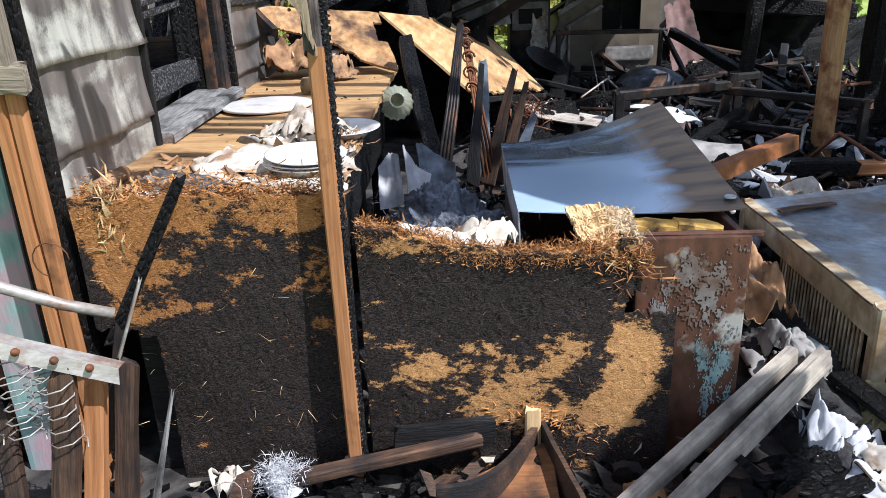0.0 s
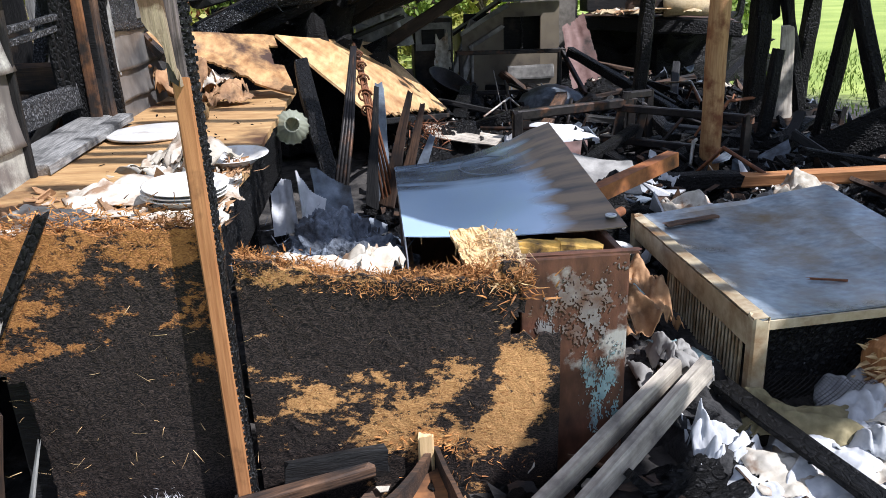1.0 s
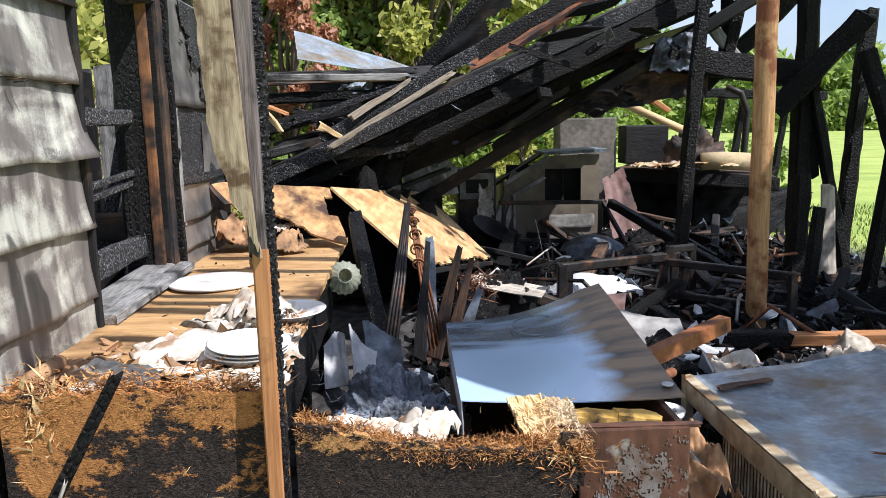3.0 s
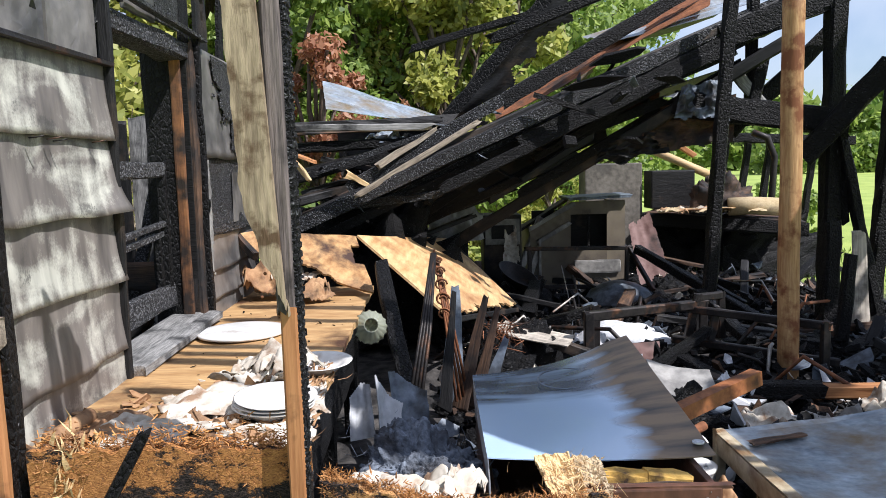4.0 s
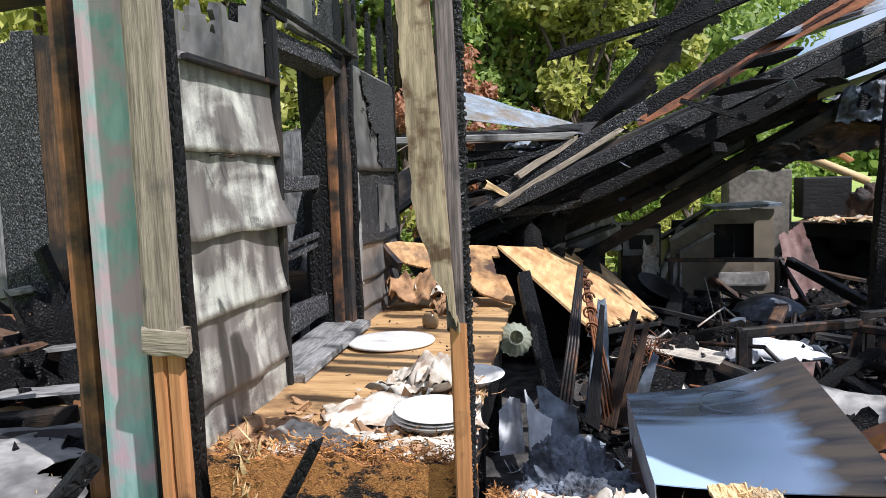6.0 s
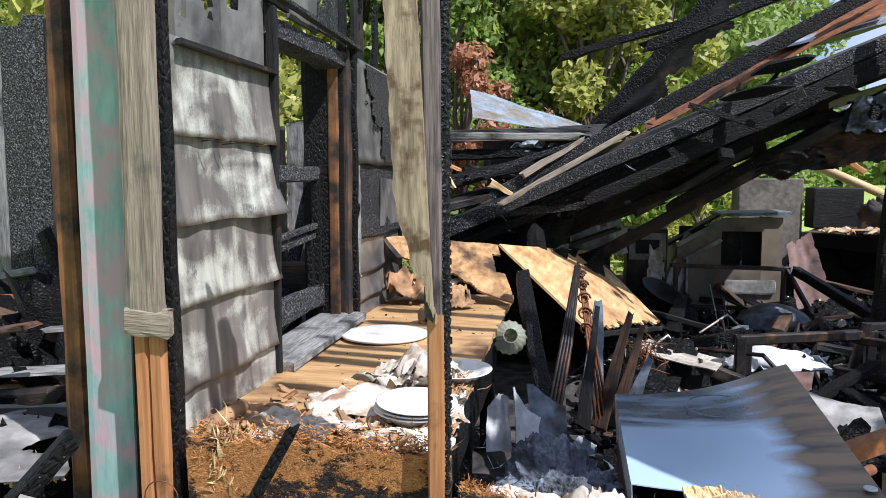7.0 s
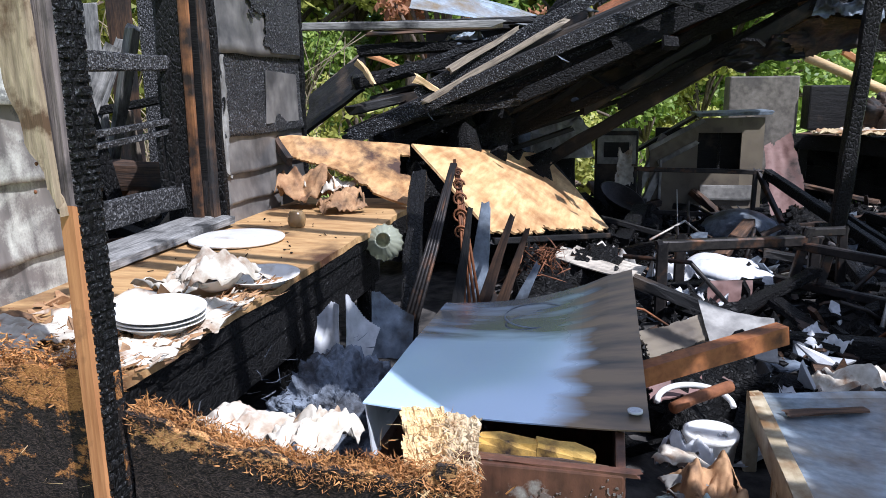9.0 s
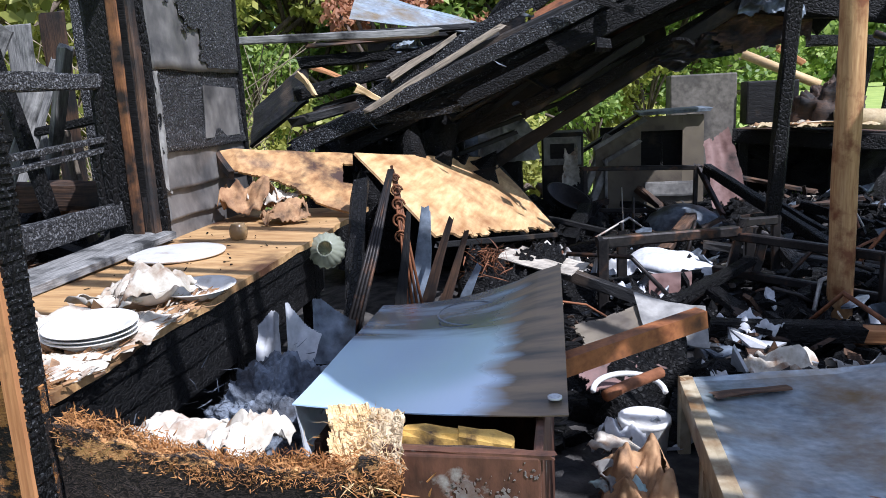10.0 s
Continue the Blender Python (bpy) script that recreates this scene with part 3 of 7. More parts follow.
def scatter(name, label, category, mat, count, place, size, flat=0.35, seed=1, curl=0.0, stretch=2.0):
    """Many broken chips as one mesh: each an irregular slab. place(rng) gives its point, size its range."""
    rng = random.Random(seed)
    verts, faces = [], []
    for _ in range(count):
        p = Vector(place(rng))
        s = rng.uniform(*size)
        L, W, H = s * rng.uniform(0.6, stretch), s * rng.uniform(0.35, 0.9), s * flat * rng.uniform(0.3, 1)
        rot = Euler((rng.gauss(0, 0.5), rng.gauss(0, 0.5), rng.uniform(0, 6.28))).to_matrix()
        k = rng.choice((4, 5, 5, 6))
        a0 = rng.uniform(0, 6.28)
        base = len(verts)
        ring = []
        for j in range(k):
            a = a0 + 2 * math.pi * j / k + rng.uniform(-.3, .3)
            r = rng.uniform(0.6, 1)
            ring.append((L / 2 * r * math.cos(a), W / 2 * r * math.sin(a)))
        for zz in (-H / 2, H / 2):
            for x, y in ring:
                verts.append(p + rot @ Vector((x, y, zz + curl * (x * x + y * y) / s + rng.uniform(-.1, .1) * H)))
        faces.append(tuple(base + j for j in reversed(range(k))))
        faces.append(tuple(base + k + j for j in range(k)))
        for j in range(k):
            faces.append((base + j, base + (j + 1) % k, base + k + (j + 1) % k, base + k + j))
    ob = link_mesh(name, verts, faces, mat)
    return tagged(ob, label, category, "", "stuff")


def strands(name, label, category, mat, count, place, direction, size, seed=1, width=0.003, parent=None):
    """Many thin slivers as one mesh."""
    rng = random.Random(seed)
    verts, faces = [], []
    for _ in range(count):
        p = Vector(place(rng))
        d = Vector(direction(rng)).normalized()
        L = rng.uniform(*size)
        side = d.orthogonal().normalized()
        side.rotate(Matrix.Rotation(rng.uniform(0, 6.28), 3, d))
        w = width * rng.uniform(0.5, 1.6)
        up = d.cross(side)
        b = len(verts)
        bend = up * L * rng.uniform(-.15, .15)
        m = p + d * L * .55 + bend
        for c, s in ((p, 1.0), (m, 0.8)):
            verts += [c + side * w * s, c + up * w * .5 * s, c - side * w * s]
        verts.append(p + d * L)
        for j in range(3):
            faces.append((b + j, b + (j + 1) % 3, b + 3 + (j + 1) % 3, b + 3 + j))
            faces.append((b + 3 + j, b + 3 + (j + 1) % 3, b + 6))
    ob = link_mesh(name, verts, faces, mat, parent)
    if not parent:
        tagged(ob, label, category, "", "stuff")
    else:
        tagged(ob, label, "", "", "stuff")
    return ob


# ---- ground ----
def ground_height(x, y):
    inside = max(0.0, min(1.0, (x + 1.0) / 0.6)) * max(0.0, min(1.0, (5.6 - x) / 1.2)) * max(0.0, min(1.0, (y - 2.3) / 0.3)) * max(0.0, min(1.0, (11.5 - y) / 2))
    bump = 0.5 + 0.5 * nz(x, y, 3, 1.1) + 0.35 * nz(x, y, 8, 3.3)
    fall = -0.012 * max(0.0, y - 9) if y < 60 else -0.61
    return inside * (0.02 + 0.2 * bump) + fall - 0.01 * max(0.0, abs(x) - 8) * (1 if abs(x) < 40 else 0)


def build_ground():
    xs = [-400, -150, -60, -25, -12, -7] + [-5 + 0.11 * i for i in range(105)] + [7.5, 9, 12, 18, 28, 45, 80, 160, 400]
    ys = [-200, -60, -20, -6, -2] + [0 + 0.11 * i for i in range(125)] + [14.5, 16, 19, 24, 32, 45, 60, 90, 150, 260, 500]
    verts = [(x, y, ground_height(x, y)) for x in xs for y in ys]
    s = len(ys)
    faces = [(i * s + j, (i + 1) * s + j, (i + 1) * s + j + 1, i * s + j + 1) for i in range(len(xs) - 1) for j in range(s - 1)]
    tagged(link_mesh("ground", verts, faces, GROUND, smooth=True), "burnt ash-covered earth running out into a bright green field", "ground", kind="structure")


build_ground()


# ---- the sided wall with its window ----
WX = -1.15
wall = thing("wall_west", (0, 0, 0), "fire-damaged wall with sooty grey lap siding and charred studs", "wall")
tagged(wall, kind="structure")
# charred sheathing: below the window, either side, above
for lo, hi in (((WX - 0.12, 2.2, 0), (WX - 0.012, 3.16, 2.12)), ((WX - 0.16, 3.16, 0), (WX - 0.012, 4.26, 0.86)), ((WX - 0.12, 4.24, 0), (WX - 0.012, 5.46, 2.3))):
    box("sheathing", lo, hi, CHAR_FLAT, wall, bevel=0.003)
# ragged charred boards left standing over the siding and the window
for y0, y1, z0, z1, mt in ((2.42, 2.72, 2.08, 2.42, SOOT), (2.74, 3.12, 2.06, 2.62, SOOT), (3.14, 3.42, 2.40, 2.75, CHAR_FLAT), (3.43, 3.78, 2.38, 2.95, SOOT), (3.8, 4.12, 2.4, 2.75, BLISTER),
                          (4.14, 4.28, 2.36, 3.1, CHAR), (4.42, 4.62, 2.3, 2.95, CHAR_FLAT), (4.85, 4.97, 2.3, 3.1, CHAR), (5.2, 5.32, 2.3, 2.9, CHAR)):
    sd = y0 * 3
    sheet("charred_board", bilinear((WX, y0, z0), (WX, y1, z0), (WX, y1, z1), (WX, y0, z1)), 8, 14, 0.02, mt, lambda u, v, q=sd: 0.004 * nz(u * 4, v * 5, q), wall,
          keep=lambda u, v, q=sd: v < 0.62 + 0.55 * nz(u * 2.5, 0.3, q) - 0.12 * nz(u * 9, v * 7, q))


def siding_row(y0, y1, z_top, z_bot, seed, curl, mat=None, out=0.03):
    """One course of wide lap siding, thin and warped, its lower edge standing out."""
    def surf(u, v):
        z = z_top + (z_bot - z_top) * v
        lip = (out + curl * u ** 3) * v ** 2.2 + 0.008 * nz(u * 3, v * 2, seed) + 0.012 * v * nz(u * 6, seed, 0)
        return (WX + 0.006 + lip, y0 + (y1 - y0) * u + 0.012 * curl / 0.03 * v * u, z - 0.012 * v * (0.4 + nz(u * 3, seed, 2)))
    ob = sheet("siding_shingle", surf, 26, 12, 0.006, mat or SIDING, lambda u, v: 0.0, wall)
    ob.data.shade_smooth()
    return ob


for z_top, z_bot, curl in ((2.12, 1.815, 0.006), (1.83, 1.535, 0.05), (1.55, 1.27, 0.012), (1.29, 0.99, 0.006), (1.02, 0.80, 0.002)):
    course = siding_row(2.29, 3.15, z_top, z_bot, z_top * 10, curl, out=0.02)
    if z_top == 2.12:
        nailed = course
beam("drip_cap", (WX + 0.03, 2.4, 2.10), (WX + 0.03, 3.14, 2.105), 0.035, 0.02, DARKMETAL, parent=wall, rough=0.1)
for z_top, z_bot, mt in ((2.36, 1.76, SOOT), (1.765, 1.32, BLISTER), (1.37, 1.12, SOOT), (1.14, 0.96, SOOT), (0.98, 0.78, SOOT)):
    siding_row(4.37, 5.44, z_top, z_bot, z_top * 7, 0.004, mt, out=0.018)
sheet("bare_patch", bilinear((WX + 0.03, 4.88, 1.37), (WX + 0.03, 5.36, 1.37), (WX + 0.024, 5.36, 1.66), (WX + 0.024, 4.92, 1.68)), 10, 8, 0.004, SOOT, lambda u, v: 0.002 * nz(u * 4, v * 4), wall)
sheet("blister_patch", bilinear((WX + 0.036, 4.46, 1.78), (WX + 0.036, 5.42, 1.78), (WX + 0.03, 5.42, 2.34), (WX + 0.03, 4.46, 2.34)), 60, 50, 0.006, BLISTER, lambda u, v: 0.003 * nz(u * 30, v * 20, 3), wall,
      keep=lambda u, v: u + 0.55 * v + 0.35 * nz(u * 4, v * 4, 6) + 0.12 * nz(u * 14, v * 14, 2) > 0.62)
sheet("torn_strip", bilinear((WX + 0.03, 4.34, 1.15), (WX + 0.03, 4.42, 1.1), (WX + 0.03, 4.41, 1.75), (WX + 0.03, 4.33, 1.75)), 10, 40, 0.004, GREYWHITE, lambda u, v: 0.012 * nz(u * 3, v * 9, 5), wall, keep=lambda u, v: nz(u * 3, v * 6, 8) < 0.2)
beam("drip_cap", (WX + 0.035, 3.12, 2.42), (WX + 0.035, 4.4, 2.40), 0.04, 0.025, BLISTER, parent=wall)
beam("corner_board", (WX + 0.012, 5.45, 0.2), (WX + 0.012, 5.47, 3.05), 0.045, 0.045, CHAR, parent=wall)
# nails left in the second course
for k, (y, z) in enumerate(((2.51, 1.80), (2.62, 1.80), (2.66, 1.795), (2.95, 1.80))):
    rod("nail", [(WX + 0.03, y, z), (WX + 0.05, y, z + 0.002), (WX + 0.075, y + 0.005, z + 0.006)], 0.0025, DARKMETAL, parent=nailed)

window = thing("window_1", (WX, 3.7, 0.88), "burnt-out window frame with charred sash and no glass", "window")
tagged(window, kind="structure")


def wpart(name, p, q, w, h, mat, **kw):
    o = Vector((WX, 3.7, 0.88))
    return beam(name, Vector(p) - o, Vector(q) - o, w, h, mat, parent=window, **kw)


wpart("window_frame", (WX - 0.09, 3.18, 0.86), (WX - 0.085, 3.185, 2.42), 0.15, 0.05, CHAR, rough=0.1)
wpart("window_frame", (WX + 0.015, 3.145, 0.80), (WX + 0.02, 3.15, 2.36), 0.05, 0.03, CHAR_FLAT, rough=0.12)
wpart("window_frame", (WX - 0.07, 3.16, 2.30), (WX - 0.07, 4.3, 2.32), 0.16, 0.10, ASHCHAR, rough=0.12)
wpart("window_frame", (WX - 0.15, 4.235, 0.86), (WX - 0.15, 4.24, 2.32), 0.18, 0.07, CHAR, rough=0.06)
wpart("window_casing", (WX - 0.06, 4.200, 0.90), (WX - 0.06, 4.203, 2.27), 0.055, 0.016, CHAR_ORANGE, rough=0.1, ragged=0.02, label="heat-browned bare pine casing")
wpart("window_frame", (WX - 0.02, 4.27, 0.84), (WX - 0.02, 4.275, 2.36), 0.07, 0.06, CHAR_BROWN)
wpart("window_frame", (WX + 0.015, 4.325, 0.84), (WX + 0.012, 4.325, 2.40), 0.05, 0.04, CHAR, rough=0.16)
# the lower sash, burnt through
sash = wpart("sash", (WX - 0.14, 3.22, 1.03), (WX - 0.14, 4.17, 1.04), 0.05, 0.12, ASHCHAR, rough=0.1)


def spart(*a, **kw):
    ob = wpart(*a, **kw)
    ob.parent = sash
    ob.matrix_parent_inverse = sash.matrix_basis.inverted()
    return ob


spart("sash_rail", (WX - 0.14, 3.22, 1.69), (WX - 0.14, 4.14, 1.70), 0.045, 0.08, ASHCHAR, rough=0.18)
spart("sash_rail", (WX - 0.14, 3.22, 1.37), (WX - 0.14, 4.14, 1.42), 0.035, 0.03, ASHCHAR, rough=0.16)
spart("sash_rail", (WX - 0.15, 3.22, 1.31), (WX - 0.15, 4.14, 1.37), 0.035, 0.03, ASHCHAR, rough=0.16)
spart("sash_stile", (WX - 0.14, 4.13, 1.02), (WX - 0.14, 4.13, 1.72), 0.045, 0.05, CHAR, rough=0.15)
spart("sash_stile", (WX - 0.15, 4.06, 1.04), (WX - 0.15, 4.05, 1.40), 0.03, 0.03, CHAR, rough=0.2)
wpart("window_sill", (WX - 0.08, 3.2, 0.885), (WX - 0.08, 4.26, 0.905), 0.17, 0.035, ASHWOOD)
wpart("window_sill", (WX + 0.045, 3.19, 0.882), (WX + 0.045, 4.28, 0.896), 0.085, 0.045, ASHWOOD)

# ---- corner posts by the camera ----
corner = thing("corner_post", (-1.08, 2.13, 0), "weathered grey corner post over doubled heat-browned studs", "post")


def cpart(name, p, q, w, h, mat, **kw):
    o = Vector((-1.08, 2.13, 0))
    return beam(name, Vector(p) - o, Vector(q) - o, w, h, mat, parent=corner, **kw)


cpart("stud", (-1.10, 2.14, 0), (-1.115, 2.14, 1.26), 0.043, 0.09, ORANGE, rough=0.03, label="heat-browned pine stud")
cpart("stud", (-1.055, 2.14, 0), (-1.07, 2.14, 1.26), 0.043, 0.09, ORANGE, rough=0.05, label="yellow-brown pine stud")
cpart("charred_stud", (-1.028, 2.15, 0), (-1.046, 2.15, 2.5), 0.02, 0.05, CHAR, rough=0.2)
cpart("casing", (-1.083, 2.085, 1.30), (-1.085, 2.085, 2.6), 0.105, 0.03, GREYWOOD, rough=0.04, label="weathered grey casing board")
cpart("block", (-1.137, 2.084, 1.283), (-1.018, 2.084, 1.278), 0.034, 0.08, GREYWOOD, rough=0.1, ragged=0.01)
trim_post = thing("trim_post", (-1.28, 2.2, 0), "wide trim board with peeling teal and pink paint", "trim board")
beam("trim_board", (0.005, 0, 0), (0.005, 0, 2.6), 0.15, 0.028, PAINT, parent=trim_post, rough=0.015)
beam("edge_board", (0.075, 0.05, 0), (0.08, 0.05, 2.6), 0.03, 0.09, CHAR_FLAT, parent=trim_post, rough=0.06)
beam("wall_stud", (-1.44, 2.32, 0), (-1.475, 2.32, 2.7), 0.075, 0.09, CHAR_ORANGE, "scorched brown wall stud standing beside the trim board", "stud")

# ---- the half wall of strand board ----
OSB_L = osb_material("burnt strand board, scorched top", [(-0.80, 0.68, 0.17, 0.16, 0.17), (-0.62, 0.91, 0.60, 0.12, 0.25), (-0.91, 0.78, 0.10, 0.22, 0.12), (-0.31, 0.5, 0.07, 0.08, 0.22), (-0.3, 0.70, 0.10, 0.08, 0.16), (-0.5, 0.25, 0.6, 0.4, -0.12), (-0.55, 0.84, 0.09, 0.05, -0.2)], ((0.15, 0.05, 0.015), (0.56, 0.27, 0.085)))
OSB_R = osb_material("burnt strand board, bared patches", [(-0.04, 0.36, 0.15, 0.09, 0.22), (0.20, 0.28, 0.16, 0.15, 0.28), (0.37, 0.42, 0.10, 0.11, 0.24), (0.57, 0.38, 0.10, 0.22, 0.36), (0.46, 0.21, 0.15, 0.08, 0.22), (0.2, 0.80, 0.6, 0.08, 0.26), (0.15, 0.58, 0.5, 0.12, -0.10), (-0.1, 0.2, 0.2, 0.2, -0.1)])
FUZZ = material("matted brown wood fibres", (0.15, 0.058, 0.018), (0.56, 0.28, 0.10), (6, 20, 20), 0.8, 0.3, 3, patch=(0.05, 0.022, 0.012), patch_scale=7, patch_at=0.55, varied=0.2)
half_wall = thing("half_wall", (0, 2.15, 0), "burnt strand-board half wall with frayed top edge", "half wall")
tagged(half_wall, kind="structure")


def torn_panel(name, x0, x1, ztop, y, mat, seed, low=0.0, lean=0.0, cut=None):
    def surf(u, v):
        x = x0 + (x1 - x0) * u
        zt = ztop(u) + 0.028 * nz(u * 9, seed) + 0.014 * nz(u * 31, seed, 4)
        return (x, y + lean * (1 - v) + 0.012 * nz(u * 3, v * 3, seed), low + (zt - low) * (1 - v))
    return sheet(name, surf, 60, 40, 0.018, mat, lambda u, v: 0.0025 * nz(u * 40, v * 30, seed), half_wall, keep=cut)


torn_panel("strand_board", -0.99, -0.225, lambda u: 0.945 - 0.012 * u, 0.0, OSB_L, 3, lean=-0.03, cut=lambda u, v: not (u < 0.24 and v > 0.42 + 0.1 * u))
torn_panel("strand_board", -0.205, 0.70, lambda u: 0.845 - 0.10 * min(1, u * 2.2) + 0.03 * (u > 0.8), -0.01, OSB_R, 11, lean=-0.025,
           cut=lambda u, v: not (u > 0.60 + 0.1 * nz(v * 5, 1.0) and v < 0.30 and u > 0.86 + 0.05 * nz(v * 9, 2)))
box("back_board", (-0.90, 0.03, 0.0), (-0.80, 0.06, 0.56), CHAR_FLAT, half_wall)
strands("strand_fray", "torn orange wood strands", "strands", STRAND, 3200,
        lambda r: (r.uniform(-0.97, -0.25), r.uniform(-0.03, 0.02), 0.915 + r.gauss(0, 0.035)), lambda r: (r.gauss(0, 1), -0.12 + r.gauss(0, 0.18), r.gauss(-0.1, 0.45)), (0.008, 0.03), 3, 0.0017, half_wall)
strands("strand_fray", "torn orange wood strands", "strands", STRAND, 3200,
        lambda r: (lambda u: (-0.2 + 0.76 * u, r.uniform(-0.035, 0.012), 0.83 - 0.10 * min(1, u * 2.2) + r.gauss(0, 0.018)))(r.random()), lambda r: (r.gauss(0, 0.7), -0.12 + r.gauss(0, 0.25), r.gauss(0.15, 0.6)),
        (0.008, 0.026), 4, 0.0016, half_wall)
strands("strand_fray", "pale loose wood fibres", "strands", SPLIT, 220,
        lambda r: (r.uniform(-0.95, 0.64), r.uniform(-0.04, -0.012), r.uniform(0.15, 0.85)), lambda r: (r.gauss(0, 1), -0.2, r.gauss(0, 0.8)), (0.015, 0.06), 5, 0.0008, half_wall)
strands("strand_fray", "bared tan wood strands", "strands", STRAND, 700,
        lambda r: (min(r.gauss(0.42, 0.14), r.uniform(0.52, 0.65)), -0.033, r.gauss(0.27, 0.09)), lambda r: (r.gauss(0, 0.8), -0.03, r.gauss(0, 0.8)), (0.008, 0.028), 6, 0.002, half_wall)
strands("strand_fray", "burst of splintered wood", "strands", SPLIT, 120,
        lambda r: (r.gauss(-0.88, 0.03), r.uniform(-0.04, 0.0), 0.86 + r.gauss(0, 0.05)), lambda r: (r.gauss(0.15, 0.35), -0.1, 1 + r.gauss(0, .5)), (0.03, 0.07), 7, 0.006, half_wall)

strands("strand_fray", "matted furry fringe of brown wood fibres", "strands", FUZZ, 9000,
        lambda r: (lambda u: (-0.2 + 0.82 * u, r.uniform(-0.055, 0.03), 0.822 - 0.10 * min(1, u * 2.2) + r.gauss(0, 0.014)))(r.random()), lambda r: (r.gauss(0, 0.6), -0.45 + r.gauss(0, 0.4), r.gauss(0.45, 0.5)), (0.008, 0.022), 8, 0.0013, half_wall)
strands("strand_fray", "matted furry fringe of brown wood fibres", "strands", FUZZ, 5000,
        lambda r: (r.uniform(-0.97, -0.25), r.uniform(-0.045, 0.03), 0.905 + r.gauss(0, 0.03)), lambda r: (r.gauss(0, 0.9), -0.4 + r.gauss(0, 0.3), r.gauss(0.15, 0.4)), (0.008, 0.026), 9, 0.0014, half_wall)

post = thing("front_post", (-0.262, 2.07, 0), "leaning heat-browned stud with a weathered grey board nailed over its top", "post")
beam("stud", (0.012, 0.02, 0.06), (0.006, 0.015, 1.325), 0.046, 0.085, ORANGE, parent=post, rough=0.025, label="heat-browned pine stud")


def char_blocks():
    """The burnt face of the post, split into the small checks that char cracks into."""
    r = random.Random(77)
    verts, faces = [], []
    z = 0.06
    while z < 2.44:
        hz = r.uniform(0.014, 0.03)
        cuts = sorted([0.0, 1.0] + [r.uniform(0.1, 0.9) for _ in range(r.choice((2, 3, 3)))])
        for c0, c1 in zip(cuts, cuts[1:]):
            y0, y1 = -0.02 + 0.085 * c0 + 0.0012, -0.02 + 0.085 * c1 - 0.0012
            if y1 - y0 < 0.006:
                continue
            x0 = 0.026 - 0.006 * (z - 0.06) / 2.4
            d = r.uniform(0.011, 0.016)
            z0, z1 = z + 0.0012, z + hz - 0.0012
            b = len(verts)
            e = min(0.004, (y1 - y0) * 0.3)
            verts += [(x0, y0, z0), (x0, y1, z0), (x0, y1, z1), (x0, y0, z1)]
            verts += [(x0 + d * r.uniform(.8, 1), y0 + e, z0 + e), (x0 + d * r.uniform(.8, 1), y1 - e, z0 + e), (x0 + d * r.uniform(.8, 1), y1 - e, z1 - e), (x0 + d * r.uniform(.8, 1), y0 + e, z1 - e)]
            faces += [(b + 4, b + 5, b + 6, b + 7)] + [(b + i, b + (i + 1) % 4, b + 4 + (i + 1) % 4, b + 4 + i) for i in range(4)]
        z += hz
    tagged(link_mesh("charred_face", verts, faces, CHAR_GLINT, post, label="alligator-cracked charred face"), kind="stuff")


char_blocks()
beam("charred_edge", (0.027, 0.024, 0.06), (0.021, 0.024, 2.45), 0.016, 0.08, CHAR, parent=post, rough=0.05)


def grey_board():
    def surf(u, v):
        x = -0.125 + 0.083 * v + 0.03 * (1 - u) - 0.03 * u
        left = max(0.0, 0.25 - u) * (1 - v) * 0.35 * (1 + 0.5 * nz(u * 20, v, 5)) + 0.008 * (1 - v) * nz(u * 25, 1, 2)
        return (x + left + 0.018, -0.032, 1.31 + 1.15 * u)
    ob = sheet("board", surf, 60, 10, 0.02, GREYWOOD_UP, lambda u, v: 0.001 * nz(u * 30, v * 10, 1), post, label="weathered grey plywood board")
    for z in (1.36, 1.42, 1.7, 2.05):
        turned("nail", (-0.05 + 0.02 * math.sin(z * 9), -0.034, z), [(0.004, 0), (0.0045, 0.002), (0.002, 0.003)], RUST, "", "", (90, 0, 0), parent=ob, k=8)
    return ob


grey_board()
beam("upper_timber", (0.001, 0.012, 1.326), (-0.009, 0.01, 2.46), 0.05, 0.078, PURPLEWOOD, parent=post, rough=0.04, label="purple-grey weathered timber edge")

# ---- counter along the wall ----
counter = thing("counter", (0, 0, 0), "scorched plywood counter with a black charred front edge", "counter")


def counter_top():
    def surf(u, v):
        return (-1.14 + (0.83 + 0.02 * nz(v * 9, 1) + 0.012 * nz(v * 30, 4)) * u, 2.19 + 3.24 * v, 0.858 + 0.006 * nz(u * 3, v * 8, 1))
    return sheet("worktop", surf, 24, 70, 0.03, COUNTER, lambda u, v: 0.0, counter)


counter_top()
for k, (z, h) in enumerate(((0.80, 0.06), (0.72, 0.12), (0.60, 0.14))):
    beam("front_board", (-0.335 - 0.012 * k, 2.2, z), (-0.345 - 0.012 * k, 4.5, z), 0.05, h, CHAR, parent=counter, rough=0.12)
for y in (2.3, 3.4, 4.4):
    beam("leg", (-0.38, y, 0), (-0.38, y, 0.8), 0.08, 0.08, CHAR, parent=counter)
beam("back_board", (-0.4, 4.45, 0.7), (-1.1, 4.9, 0.7), 0.03, 0.25, CHAR, parent=counter)

